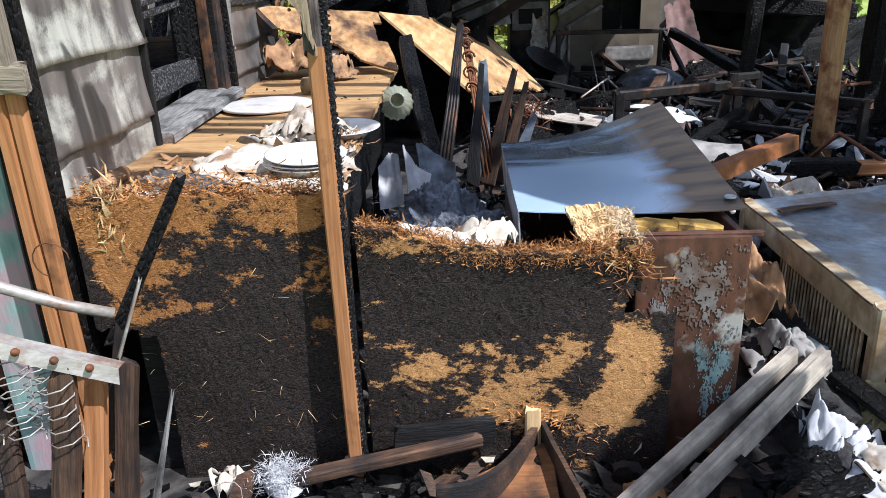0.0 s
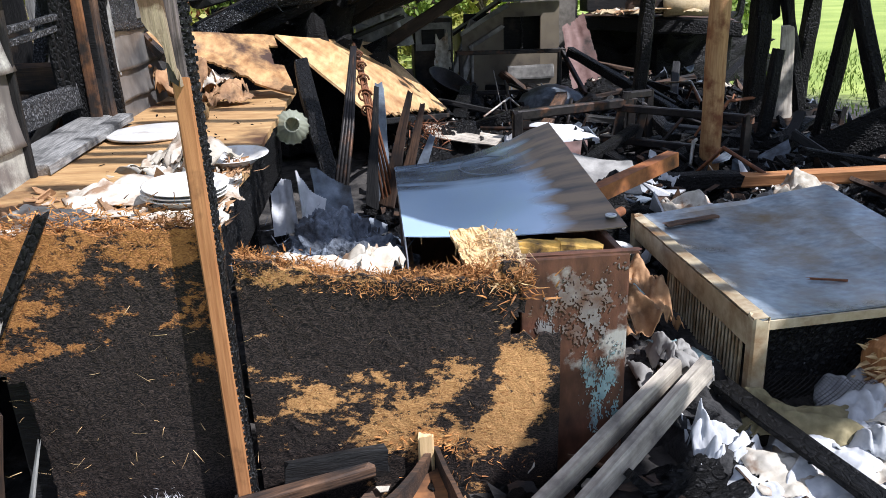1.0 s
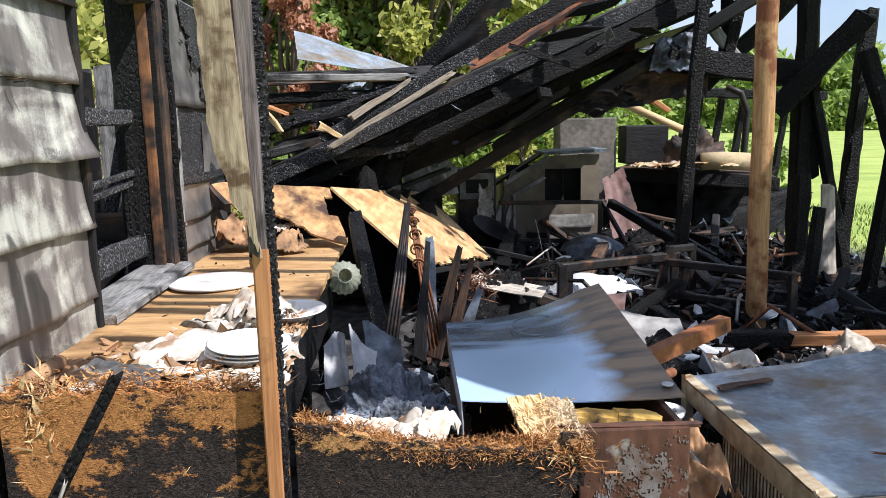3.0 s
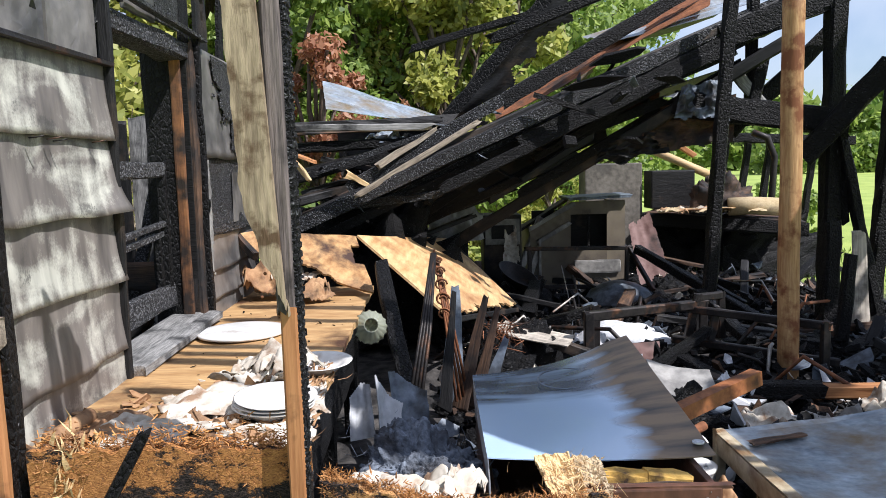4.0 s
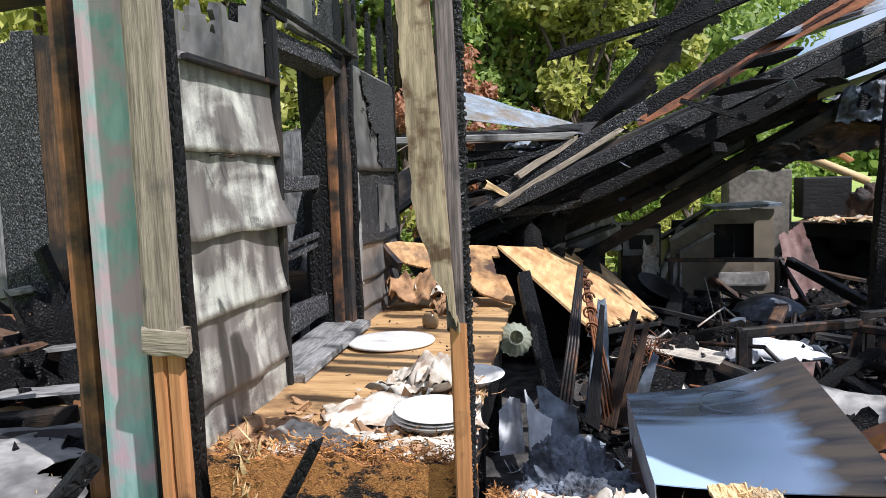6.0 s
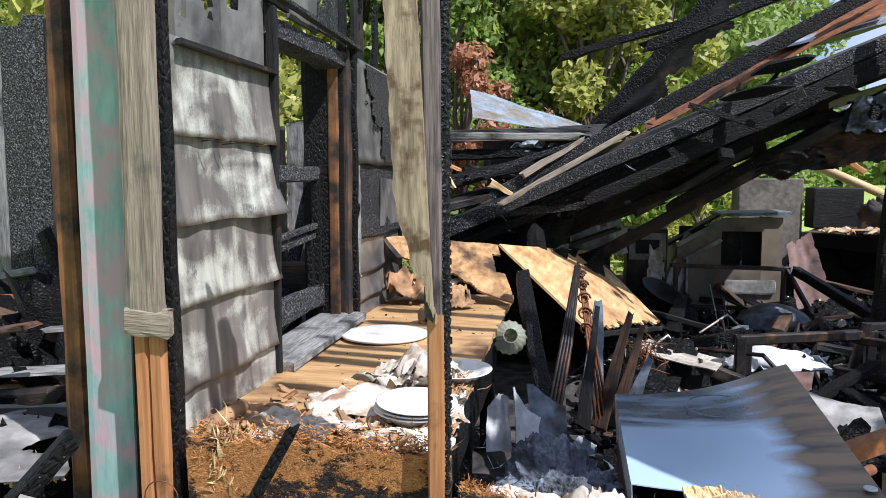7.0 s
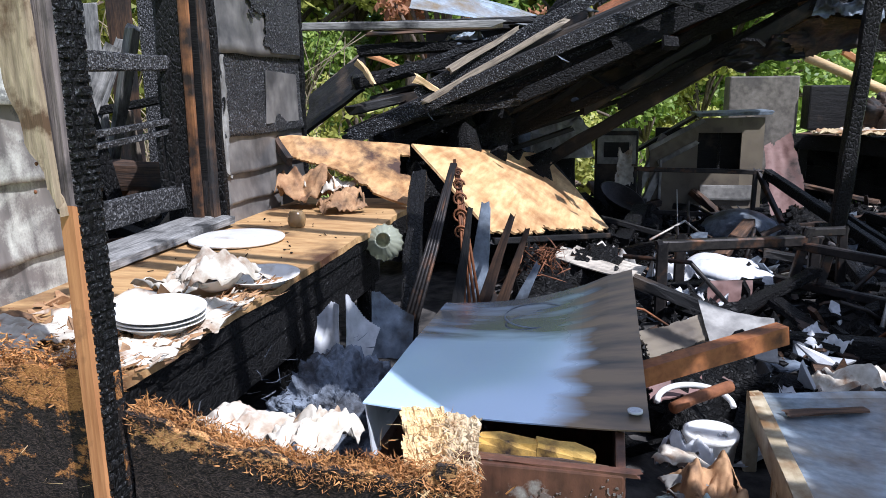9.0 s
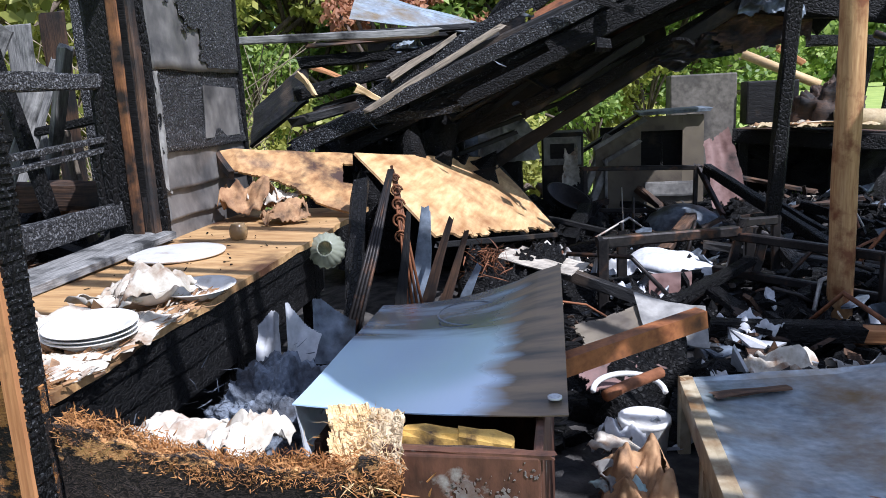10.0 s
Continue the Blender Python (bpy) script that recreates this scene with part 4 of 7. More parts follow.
# ---- plywood sheet fallen over the end of the counter ----
fallen = thing("plywood_sheet", (0, 0, 0), "broken golden plywood sheet slumped over charred timbers", "plywood")
sheet("sheet_half", bilinear((-1.155, 5.05, 1.29), (-0.445, 5.6, 1.185), (-0.281, 5.0, 0.87), (-1.02, 4.95, 1.12)), 60, 40, 0.014, PLY_BROWN, lambda u, v: 0.02 * nz(u * 3, v * 3, 1) + 0.03 * max(0, 0.12 - u) * 8,
      fallen, keep=lambda u, v: v < 0.62 + 0.5 * u + 0.14 * nz(u * 9, v * 4, 7) and not (u > 0.92 and 0.2 < v < 0.5 + 0.1 * nz(v * 9, 3)))
sheet("sheet_half", bilinear((-0.44, 5.62, 1.19), (0.26, 7.9, 0.93), (0.88, 7.1, 0.37), (0.19, 5.15, 0.68)), 60, 40, 0.016, PLY, lambda u, v: 0.012 * nz(u * 3, v * 3, 5), fallen,
      keep=lambda u, v: v < 0.97 + 0.08 * nz(u * 14, 3))
beam("curl", (-1.16, 5.06, 1.27), (-1.03, 4.95, 1.15), 0.03, 0.06, CHAR_BROWN, parent=fallen, rough=0.25)
beam("edge_strip", (0.27, 7.9, 0.92), (0.9, 7.1, 0.33), 0.05, 0.05, CHAR, parent=fallen)
beam("edge_strip", (0.2, 5.15, 0.65), (0.88, 7.08, 0.34), 0.03, 0.04, CHAR_FLAT, parent=fallen)

# ---- rusted chest appliance with its bent lid ----
chest = thing("chest_appliance", (0, 0, 0), "rusted flaking chest appliance beside the half wall, its top burst open", "appliance")
box("front_panel", (0.60, 2.19, 0.0), (0.928, 2.215, 0.748), RUST_PAINT, chest, bevel=0.006)
box("side_panel", (0.908, 2.217, 0.0), (0.931, 3.25, 0.735), RUST_PAINT, chest, bevel=0.006)
box("side_panel", (0.28, 2.5, 0.0), (0.305, 3.25, 0.62), RUST_PAINT, chest, bevel=0.006)
box("back_panel", (0.3, 3.25, 0.0), (0.928, 3.28, 0.68), RUST_PAINT, chest, bevel=0.006)
beam("foam_liner", (0.60, 2.285, 0.728), (0.73, 2.28, 0.724), 0.05, 0.085, YELLOW, parent=chest, rough=0.12, ragged=0.01, label="scorched yellow insulating foam")
beam("foam_liner", (0.735, 2.28, 0.73), (0.85, 2.275, 0.718), 0.05, 0.08, YELLOW, parent=chest, rough=0.12, ragged=0.015, label="scorched yellow insulating foam")
beam("torn_liner", (0.60, 2.245, 0.735), (0.88, 2.24, 0.728), 0.012, 0.03, CHAR_BROWN, parent=chest, rough=0.5, ragged=0.02, label="burnt inner liner")
front = bpy.data.objects["front_panel"]
for nm, x0, x1, z0, z1, mt, sd in (("paint_flake", 0.66, 0.925, 0.42, 0.74, CHESTGREY, 3), ("paint_flake", 0.78, 0.92, 0.14, 0.46, TEALPAINT, 9), ("paint_flake", 0.62, 0.72, 0.36, 0.6, CHESTGREY, 14)):
    sheet(nm, bilinear((x0, 2.187, z0), (x1, 2.187, z0), (x1, 2.187, z1), (x0, 2.187, z1)), 150, 150, 0.0015, mt, lambda u, v: 0.0, front, keep=lambda u, v, q=sd: 0.7 * nz(u * 4, v * 4, q) + 0.5 * nz(u * 13, v * 13, q) + 0.7 * nz(u * 37, v * 37, q) > 0.95 * max(abs(u - .5), abs(v - .5)) * 2 - 0.38)
beam("rim", (0.58, 2.215, 0.748), (0.93, 2.205, 0.748), 0.025, 0.012, RUST_PAINT, parent=chest, rough=0.2)


def lid_surface():
    base = bilinear((0.27, 2.40, 0.775), (0.99, 2.41, 0.755), (0.965, 3.42, 0.895), (0.275, 3.40, 0.76))
    return sheet("lid_panel", lambda u, v: base(u, v), 40, 40, 0.004, ENAMEL_LID, lambda u, v: -0.03 * math.sin(math.pi * min(1, u * 1.15)) * v + 0.02 * max(0, u - 0.75) * v * 4 - 0.012 * math.sin(math.pi * u) * (1 - v) + 0.004 * nz(u * 3, v * 3, 2),
                 lid)


def lid_material():
    m = bpy.data.materials.new("white enamel painted sky blue, burnt brown at one end")
    m.use_nodes = True
    n, l = m.node_tree.nodes, m.node_tree.links
    b = n["Principled BSDF"]
    co = n.new("ShaderNodeTexCoord")
    sep = n.new("ShaderNodeSeparateXYZ")
    l.new(co.outputs["Object"], sep.inputs[0])
    nt = n.new("ShaderNodeTexNoise")
    nt.inputs["Scale"].default_value = 5.0
    nt.inputs["Detail"].default_value = 8
    mp = n.new("ShaderNodeMapping")
    mp.inputs["Scale"].default_value = (0.5, 2.2, 1)
    l.new(co.outputs["Object"], mp.inputs[0])
    l.new(mp.outputs[0], nt.inputs[0])

    def burn(axis, a, c, wob):
        ad = n.new("ShaderNodeMath")
        ad.operation = "MULTIPLY_ADD"
        ad.inputs[1].default_value = wob
        l.new(nt.outputs[0], ad.inputs[0])
        l.new(sep.outputs[axis], ad.inputs[2])
        mr = n.new("ShaderNodeMapRange")
        mr.inputs[1].default_value, mr.inputs[2].default_value = a + wob / 2, c + wob / 2
        l.new(ad.outputs[0], mr.inputs[0])
        return mr.outputs[0]
    right = burn(0, 0.74, 0.84, 0.26)
    back = burn(1, 2.93, 3.03, 0.22)
    # The clean enamel's blue is the mirrored sky, put into the colour.
    mx1 = n.new("ShaderNodeMixRGB")
    mx1.inputs[1].default_value, mx1.inputs[2].default_value = (0.52, 0.69, 0.89, 1), (0.105, 0.125, 0.15, 1)
    gr = n.new("ShaderNodeMapRange")
    gr.inputs[1].default_value, gr.inputs[2].default_value = 0.22, 0.55
    l.new(nt.outputs[0], gr.inputs[0])
    bk = n.new("ShaderNodeMath")
    bk.operation = "MULTIPLY"
    l.new(back, bk.inputs[0])
    l.new(gr.outputs[0], bk.inputs[1])
    l.new(bk.outputs[0], mx1.inputs[0])
    mx2 = n.new("ShaderNodeMixRGB")
    l.new(right, mx2.inputs[0])
    l.new(mx1.outputs[0], mx2.inputs[1])
    rampc = n.new("ShaderNodeValToRGB")
    rampc.color_ramp.elements[0].color, rampc.color_ramp.elements[1].color = (0.06, 0.05, 0.042, 1), (0.27, 0.185, 0.105, 1)
    rampc.color_ramp.elements[0].position, rampc.color_ramp.elements[1].position = 0.4, 0.6
    l.new(nt.outputs[0], rampc.inputs[0])
    l.new(rampc.outputs[0], mx2.inputs[2])
    l.new(mx2.outputs[0], b.inputs["Base Color"])
    rg = n.new("ShaderNodeMapRange")
    rg.inputs[3].default_value, rg.inputs[4].default_value = 0.2, 0.5
    b.inputs["Coat Weight"].default_value, b.inputs["Coat Roughness"].default_value, b.inputs["Coat IOR"].default_value = 1.0, 0.12, 1.7
    l.new(right, rg.inputs[0])
    l.new(rg.outputs[0], b.inputs["Roughness"])
    inv = n.new("ShaderNodeMath")
    inv.operation = "SUBTRACT"
    inv.inputs[0].default_value = 1.0
    l.new(right, inv.inputs[1])
    l.new(inv.outputs[0], b.inputs["Coat Weight"])
    b.inputs["Specular IOR Level"].default_value = 0.7
    return m


ENAMEL_LID = lid_material()
lid = thing("appliance_lid", (0, 0, 0), "warped white enamel appliance lid burnt brown along one side", "lid")
lid_top = lid_surface()
sheet("lid_flange", bilinear((0.27, 2.41, 0.772), (0.275, 3.40, 0.757), (0.285, 3.38, 0.56), (0.28, 2.44, 0.60)), 14, 4, 0.004, ENAMEL, lambda u, v: 0.004 * nz(u * 5, v * 3, 1), lid)
v, f = [], []
for k in range(48):
    a = 2 * math.pi * k / 48
    for r in (0.118, 0.124):
        for dz in (0.0, 0.003):
            v.append((0.655 + r * math.cos(a), 3.17 + r * 0.9 * math.sin(a), 0.797 + 0.09 * (r * math.sin(a)) + 0.04 * r * math.cos(a) + dz))
for k in range(48):
    a, b = k * 4, ((k + 1) % 48) * 4
    for i, j in ((1, 3), (3, 2), (2, 0), (0, 1)):
        f.append((a + i, b + i, b + j, a + j))
link_mesh("ring_mark", v, f, BLUEGREY, lid_top, label="dark ring pressed in the enamel")
turned("bolt_hole", (0.955, 2.475, 0.772), [(0.019, 0.0), (0.019, 0.006), (0.012, 0.006), (0.012, 0.002)], ENAMEL, "", "", parent=lid_top, k=20)

# ---- steel tube ----
def square_tube(name, p, q, w, h, wall, mat, label):
    L = (Vector(q) - Vector(p)).length
    verts, faces = [], []
    for x in (0, L):
        for a, b in ((w / 2, h / 2), (w / 2 - wall, h / 2 - wall)):
            verts += [(x, -a, -b), (x, a, -b), (x, a, b), (x, -a, b)]
    for j in range(4):
        k = (j + 1) % 4
        faces += [(j, 8 + j, 8 + k, k), (4 + j, 4 + k, 12 + k, 12 + j), (j, k, 4 + k, 4 + j), (8 + j, 12 + j, 12 + k, 8 + k)]
    ob = link_mesh(name, verts, faces, mat, None, frame_to(p, q))
    return tagged(ob, label, "steel tube")


square_tube("steel_tube", (0.85, 2.80, 0.695), (1.43, 3.15, 0.786), 0.055, 0.06, 0.004, RUST_TUBE, "rust-brown square steel tube resting on the appliance")

# ---- air cooler cabinet ----
cooler = thing("cooler_cabinet", (0, 0, 0), "heat-stained sheet-metal cooler cabinet with louvred side and wire pad", "cooler")
sheet("top_panel", bilinear((1.415, 2.33, 0.425), (2.45, 2.45, 0.40), (2.5, 3.75, 0.43), (1.425, 3.60, 0.40)), 36, 36, 0.006, GALV,
      lambda u, v: -0.045 * math.sin(math.pi * min(1.0, u * 1.3)) * math.sin(math.pi * v) ** 0.5 + 0.05 * max(0, u - 0.55) * v + 0.004 * nz(u * 4, v * 4, 1), cooler)
cooler_side = sheet("side_panel", bilinear((1.41, 2.33, 0.418), (1.42, 3.60, 0.396), (1.425, 3.59, 0.30), (1.415, 2.34, 0.31)), 16, 4, 0.006, CREAM, lambda u, v: 0.0, cooler)
sheet("front_lip", bilinear((1.413, 2.325, 0.42), (2.45, 2.44, 0.397), (2.45, 2.44, 0.365), (1.413, 2.33, 0.385)), 16, 2, 0.006, CREAM, lambda u, v: 0.0, cooler)
sheet("edge_lip", bilinear((1.408, 2.327, 0.431), (1.462, 2.333, 0.431), (1.472, 3.60, 0.407), (1.418, 3.60, 0.406)), 4, 24, 0.004, CREAM, lambda u, v: 0.003 * nz(u * 2, v * 8, 2), cooler, label="cream folded rim of the top")
beam("corner_leg", (1.44, 2.345, -0.02), (1.435, 2.345, 0.41), 0.06, 0.05, CREAM, parent=cooler, rough=0.02)
beam("corner_leg", (1.44, 3.57, 0.0), (1.44, 3.57, 0.39), 0.05, 0.05, CREAM, parent=cooler, rough=0.02)
beam("corner_leg", (2.44, 2.47, 0.0), (2.44, 2.47, 0.39), 0.05, 0.05, CREAM, parent=cooler, rough=0.02)
beam("corner_leg", (2.47, 3.7, 0.0), (2.47, 3.7, 0.40), 0.05, 0.05, CREAM, parent=cooler, rough=0.02)
box("back_box", (1.55, 2.62, 0.0), (2.4, 3.5, 0.33), CHAR_FLAT, cooler)
slat = bmesh.new()
box_bm(slat, (-0.012, -0.004, 0), (0.0, 0.004, 0.27), 0.001)
slat_me = bpy.data.meshes.new("slat")
slat.to_mesh(slat_me)
slat.free()
slat_me.materials.append(CREAM)
for k in range(26):
    o = new("slat", slat_me)
    o.parent = cooler_side
    o.matrix_basis = pose(1.435, 2.44 + 0.027 * k, 0.035, 0, 0, 35)
# the blackened pad behind the front mesh
pad_v, pad_f = [], []
for i in range(61):
    for j in range(19):
        pad_v.append((1.47 + 0.95 * i / 60, 2.40 + 0.10 * i / 60 + 0.006 * ((i + j) % 2), 0.02 + 0.36 * j / 18))
for i in range(60):
    for j in range(18):
        a = i * 19 + j
        pad_f.append((a, a + 19, a + 20, a + 1))
link_mesh("pad", pad_v, pad_f, CHAR, cooler, label="blackened cooler pad")


def wire_mesh(name, org, du, dv, nu, nv, r, mat, parent, sag=0.0):
    verts, faces = [], []
    org, du, dv = Vector(org), Vector(du), Vector(dv)
    nrm = du.cross(dv).normalized()
    for fam in (0, 1):
        for k in range(-nv, nu + 1):
            pts = []
            for s in range(nv + 1):
                u = k + s if fam == 0 else k + nv - s
                if 0 <= u <= nu:
                    uu, vv = u / nu, s / nv
                    pts.append(org + du * uu + dv * vv + nrm * (sag * math.sin(math.pi * uu) * math.sin(math.pi * vv) + 0.01 * nz(uu * 4, vv * 4, 3)))
            if len(pts) > 1:
                v, f = tube_mesh(pts, r, 3)
                b = len(verts)
                verts += v
                faces += [tuple(i + b for i in q) for q in f]
    return link_mesh(name, verts, faces, mat, parent)


wire_mesh("wire_netting", (1.46, 2.30, 0.10), (0.42, -0.12, -0.03), (0.02, 0.06, 0.12), 26, 9, 0.0012, DARKMETAL, cooler, 0.05)

# ---- dishes and rubbish on the counter ----
CT = 0.858
turned("platter", (-0.86, 3.93, CT + 0.002), [(0.19, 0), (0.222, 0.008), (0.226, 0.016), (0.222, 0.021), (0.20, 0.022), (0.0, 0.022)], CHINA, "large round white board lying flat on the counter", "platter", k=64)
plate_profile = [(0.065, 0.0), (0.075, 0.003), (0.098, 0.022), (0.108, 0.032), (0.134, 0.040), (0.137, 0.043), (0.133, 0.044), (0.107, 0.037), (0.095, 0.026), (0.072, 0.009), (0.0, 0.008)]
for k in range(3):
    turned("plate", (-0.43 + 0.006 * k, 2.60 - 0.006 * k, CT + 0.004 + 0.017 * k), plate_profile, CHINA, "white dinner plate in a sooty stack on the counter", "plate", (1.5 * k, 2, 0), "stack of plates", 48)
turned("bowl", (-0.47, 3.05, CT + 0.02), [(0.05, 0), (0.055, 0.003), (0.075, 0.02), (0.105, 0.052), (0.108, 0.055), (0.103, 0.054), (0.073, 0.024), (0.0, 0.012)], CHINA, "white china bowl with scorched paper in it", "bowl", (6, -8, 0), "", 44)
turned("plate", (-0.36, 3.16, CT + 0.006), plate_profile, CHINA, "white plate half hidden under scorched paper", "plate", (3, 0, 0), "", 40)
turned("glass_jar", (-0.72, 4.32, CT + 0.003), [(0.028, 0), (0.042, 0.008), (0.048, 0.035), (0.046, 0.06), (0.036, 0.082), (0.03, 0.088), (0.027, 0.086), (0.04, 0.05), (0.0, 0.01)], GLASS_SMOKED,
       "small smoky glass jar standing on the counter", "glass jar")


def ribbed_vase():
    k, prof = 48, [(0.03, 0.0), (0.06, 0.01), (0.088, 0.045), (0.096, 0.085), (0.09, 0.12), (0.07, 0.15), (0.045, 0.165), (0.04, 0.172), (0.034, 0.165), (0.06, 0.14), (0.0, 0.03)]
    v, f = lathe(prof, k)
    out = []
    for i, p in enumerate(v):
        s = 1 + 0.05 * math.cos(16 * 2 * math.pi * (i % k) / k)
        out.append((p[0] * s, p[1] * s, p[2]))
    ob = link_mesh("glass_vase", out, f, GLASS, None, pose(-0.265, 4.42, 0.76, 70, 0, 10), smooth=True)
    tagged(ob, "ribbed pale green glass vase on its side on the counter", "vase")


ribbed_vase()
crumple("paper", (-0.72, 2.42, CT), (0.38, 0.22, 0.09), PAPER, "scorched white paper crumpled on the counter", "paper", 1, 0.6)
crumple("paper", (-0.62, 2.72, CT), (0.40, 0.30, 0.10), PAPER, "scorched white paper crumpled on the counter", "paper", 2, 0.6, 20)
crumple("paper", (-0.47, 3.04, CT + 0.05), (0.26, 0.22, 0.10), PAPER, "torn white paper heaped in a bowl", "paper", 3, 0.8, 40)
crumple("paper", (-0.37, 2.75, CT), (0.20, 0.42, 0.05), PAPER, "scorched white paper strip by the counter's edge", "paper", 4, 0.7, 10)
crumple("paper", (-0.58, 3.0, CT), (0.22, 0.24, 0.11), PAPER, "torn white paper beside a bowl", "paper", 5, 0.8, 70)
crumple("paper", (-0.42, 2.40, CT), (0.28, 0.22, 0.05), PAPER, "scorched white paper crumpled on the counter", "paper", 6, 0.7)
crumple("paper", (-0.95, 2.52, CT), (0.20, 0.24, 0.06), CARDBOARD, "curled brown paper on the counter", "paper", 7, 0.6)
crumple("paper_bag", (-0.93, 5.0, CT), (0.34, 0.30, 0.26), CARDBOARD, "torn brown paper bag at the end of the counter", "paper bag", 8, 0.7, 15, 0.9)
crumple("paper", (-0.78, 5.02, CT + 0.08), (0.26, 0.2, 0.14), PAPER, "white paper spilling out of a brown bag", "paper", 9, 0.9, 5, 0.5)
crumple("paper", (-0.66, 4.85, CT), (0.26, 0.22, 0.16), CARDBOARD, "crumpled brown paper at the end of the counter", "paper", 10, 0.9, 35)
rod("rolled_tube", [(-1.06, 2.36, CT + 0.028), (-1.035, 2.45, CT + 0.035), (-1.01, 2.54, CT + 0.045)], 0.026, CARDBOARD, "scorched brown cardboard tube on the counter", "tube", k=16)
scatter("counter_litter", "scraps of scorched wood and paper on the counter", "litter", CARDBOARD, 220,
        lambda r: (r.uniform(-1.1, -0.36), 2.22 + abs(r.gauss(0, 0.3)), CT + 0.008), (0.02, 0.09), 0.12, 21, 0.3)
scatter("counter_litter", "scraps of white paper on the counter", "litter", PAPER, 80,
        lambda r: (r.uniform(-1.0, -0.36), 2.25 + abs(r.gauss(0, 0.35)), CT + 0.012), (0.02, 0.09), 0.05, 22, 0.8)
scatter("counter_litter", "flakes of charcoal on the counter", "litter", CHAR, 60, lambda r: (r.uniform(-1.1, -0.36), r.uniform(2.3, 5), CT + 0.003), (0.008, 0.026), 0.15, 23)
strands("veneer_strips", "brown curled veneer strips along the counter's edge", "veneer", CARDBOARD, 260, lambda r: (-0.36 + r.gauss(0, 0.04), r.uniform(2.25, 3.25), CT + r.uniform(0.003, 0.02)), lambda r: (r.gauss(0.1, 0.25), 1, r.gauss(0, 0.06)), (0.03, 0.12), 24, 0.0045)
strands("veneer_strips", "pale curled veneer strips along the counter's edge", "veneer", PAPER, 60, lambda r: (-0.37 + r.gauss(0, 0.05), r.uniform(2.25, 3.1), CT + r.uniform(0.004, 0.024)), lambda r: (r.gauss(0.1, 0.3), 1, r.gauss(0, 0.06)), (0.03, 0.09), 25, 0.006)

# ---- the hole between counter and appliance ----
def fluff(name, at, size, mat, label, category, seed, n=40):
    """A lumpy mass with a ragged noisy surface, sitting on its base."""
    sx, sy, sz = size

    def surf(u, v):
        a, r = u * 2 * math.pi, v
        x, y = math.cos(a) * r * sx / 2, math.sin(a) * r * sy / 2
        h = math.sqrt(max(0, 1 - r * r)) * sz
        d = 1 + 0.35 * nz(x * 6 + seed, y * 6, h * 6) + 0.22 * nz(x * 17 + seed, y * 17, h * 17) + 0.12 * nz(x * 45, y * 45, h * 45 + seed) + 0.06 * nz(x * 110, y * 110, h * 110 + seed)
        return (x * d, y * d, h * d)
    verts, faces = [], []
    for i in range(n):
        for j in range(n // 2 + 1):
            verts.append(surf(i / n, 1 - j / (n // 2) * 0.999))
    s = n // 2 + 1
    for i in range(n):
        for j in range(s - 1):
            a, b = i * s + j, ((i + 1) % n) * s + j
            faces.append((a, b, b + 1, a + 1))
    ob = link_mesh(name, verts, faces, mat, None, pose(*at), smooth=True)
    return tagged(ob, label, category)


fluff("rubble_mound", (0.0, 2.75, 0.0), (0.62, 1.0, 0.55), ASH, "black mound of ash under the insulation", "rubble", 2)
fluff("insulation", (0.03, 2.86, 0.42), (0.52, 0.62, 0.24), FIBRE, "clump of sooty blue-grey fluffy insulation", "insulation", 4, 110)
strands("insulation_fibre", "sooty loose insulation fibres", "fibres", FIBRE, 160, lambda r: (0.03 + r.gauss(0, .13), 2.86 + r.gauss(0, .15), 0.6 + r.gauss(0, .04)), lambda r: (r.gauss(0, 1), r.gauss(0, 1), r.gauss(0.2, 0.5)), (0.02, 0.08), 77, 0.0016)
crumple("cloth", (-0.06, 2.38, 0.66), (0.24, 0.18, 0.10), PAPER, "cream cloth rag caught behind the half wall", "cloth", 12, 0.8, 10)
crumple("cloth", (0.14, 2.36, 0.66), (0.22, 0.18, 0.11), PAPER, "cream cloth rag caught behind the half wall", "cloth", 13, 0.9, 60)
for a, b, c, d, mt in (((-0.28, 3.47, 0.70), (-0.19, 3.47, 0.77), (-0.16, 3.38, 0.50), (-0.27, 3.38, 0.48), CLOTH), ((-0.17, 3.50, 0.77), (-0.04, 3.62, 0.64), (-0.06, 3.44, 0.47), (-0.14, 3.40, 0.47), CLOTH), ((-0.12, 3.7, 0.74), (0.06, 3.75, 0.66), (0.08, 3.6, 0.46), (-0.08, 3.55, 0.46), BLUEGREY)):
    ob = sheet("tin_shard", bilinear(a, b, c, d), 60, 60, 0.004, mt, lambda u, v, q=a[0]: 0.03 * math.sin(math.pi * u) + 0.015 * nz(u * 4, v * 4, q * 9), keep=lambda u, v, q=a[0]: v > 0.05 + 0.3 * abs(u - 0.3 + 0.2 * math.sin(q * 30)))
    tagged(ob, "bent sooty white tin shard standing in the rubble", "tin shard", group="tin shards by the counter")
split = thing("splintered_plank", (0.47, 2.22, 0.70), "splintered pale plank jammed over the half wall", "plank")


def torn_chunk(name, a, b, c, d, mat, seed):
    """A torn lump of board, domed and ragged at its rim."""
    return sheet(name, bilinear(a, b, c, d), 30, 30, 0.016, mat, lambda u, v: 0.03 * math.sin(math.pi * u) * math.sin(math.pi * v) + 0.012 * nz(u * 7, v * 7, seed) + 0.006 * nz(u * 22, v * 22, seed), split,
                 keep=lambda u, v: 0.06 + 0.08 * nz(v * 6, seed) < u < 0.94 + 0.1 * nz(v * 7, seed + 2) and v < 0.86 + 0.22 * nz(u * 6, seed + 4))


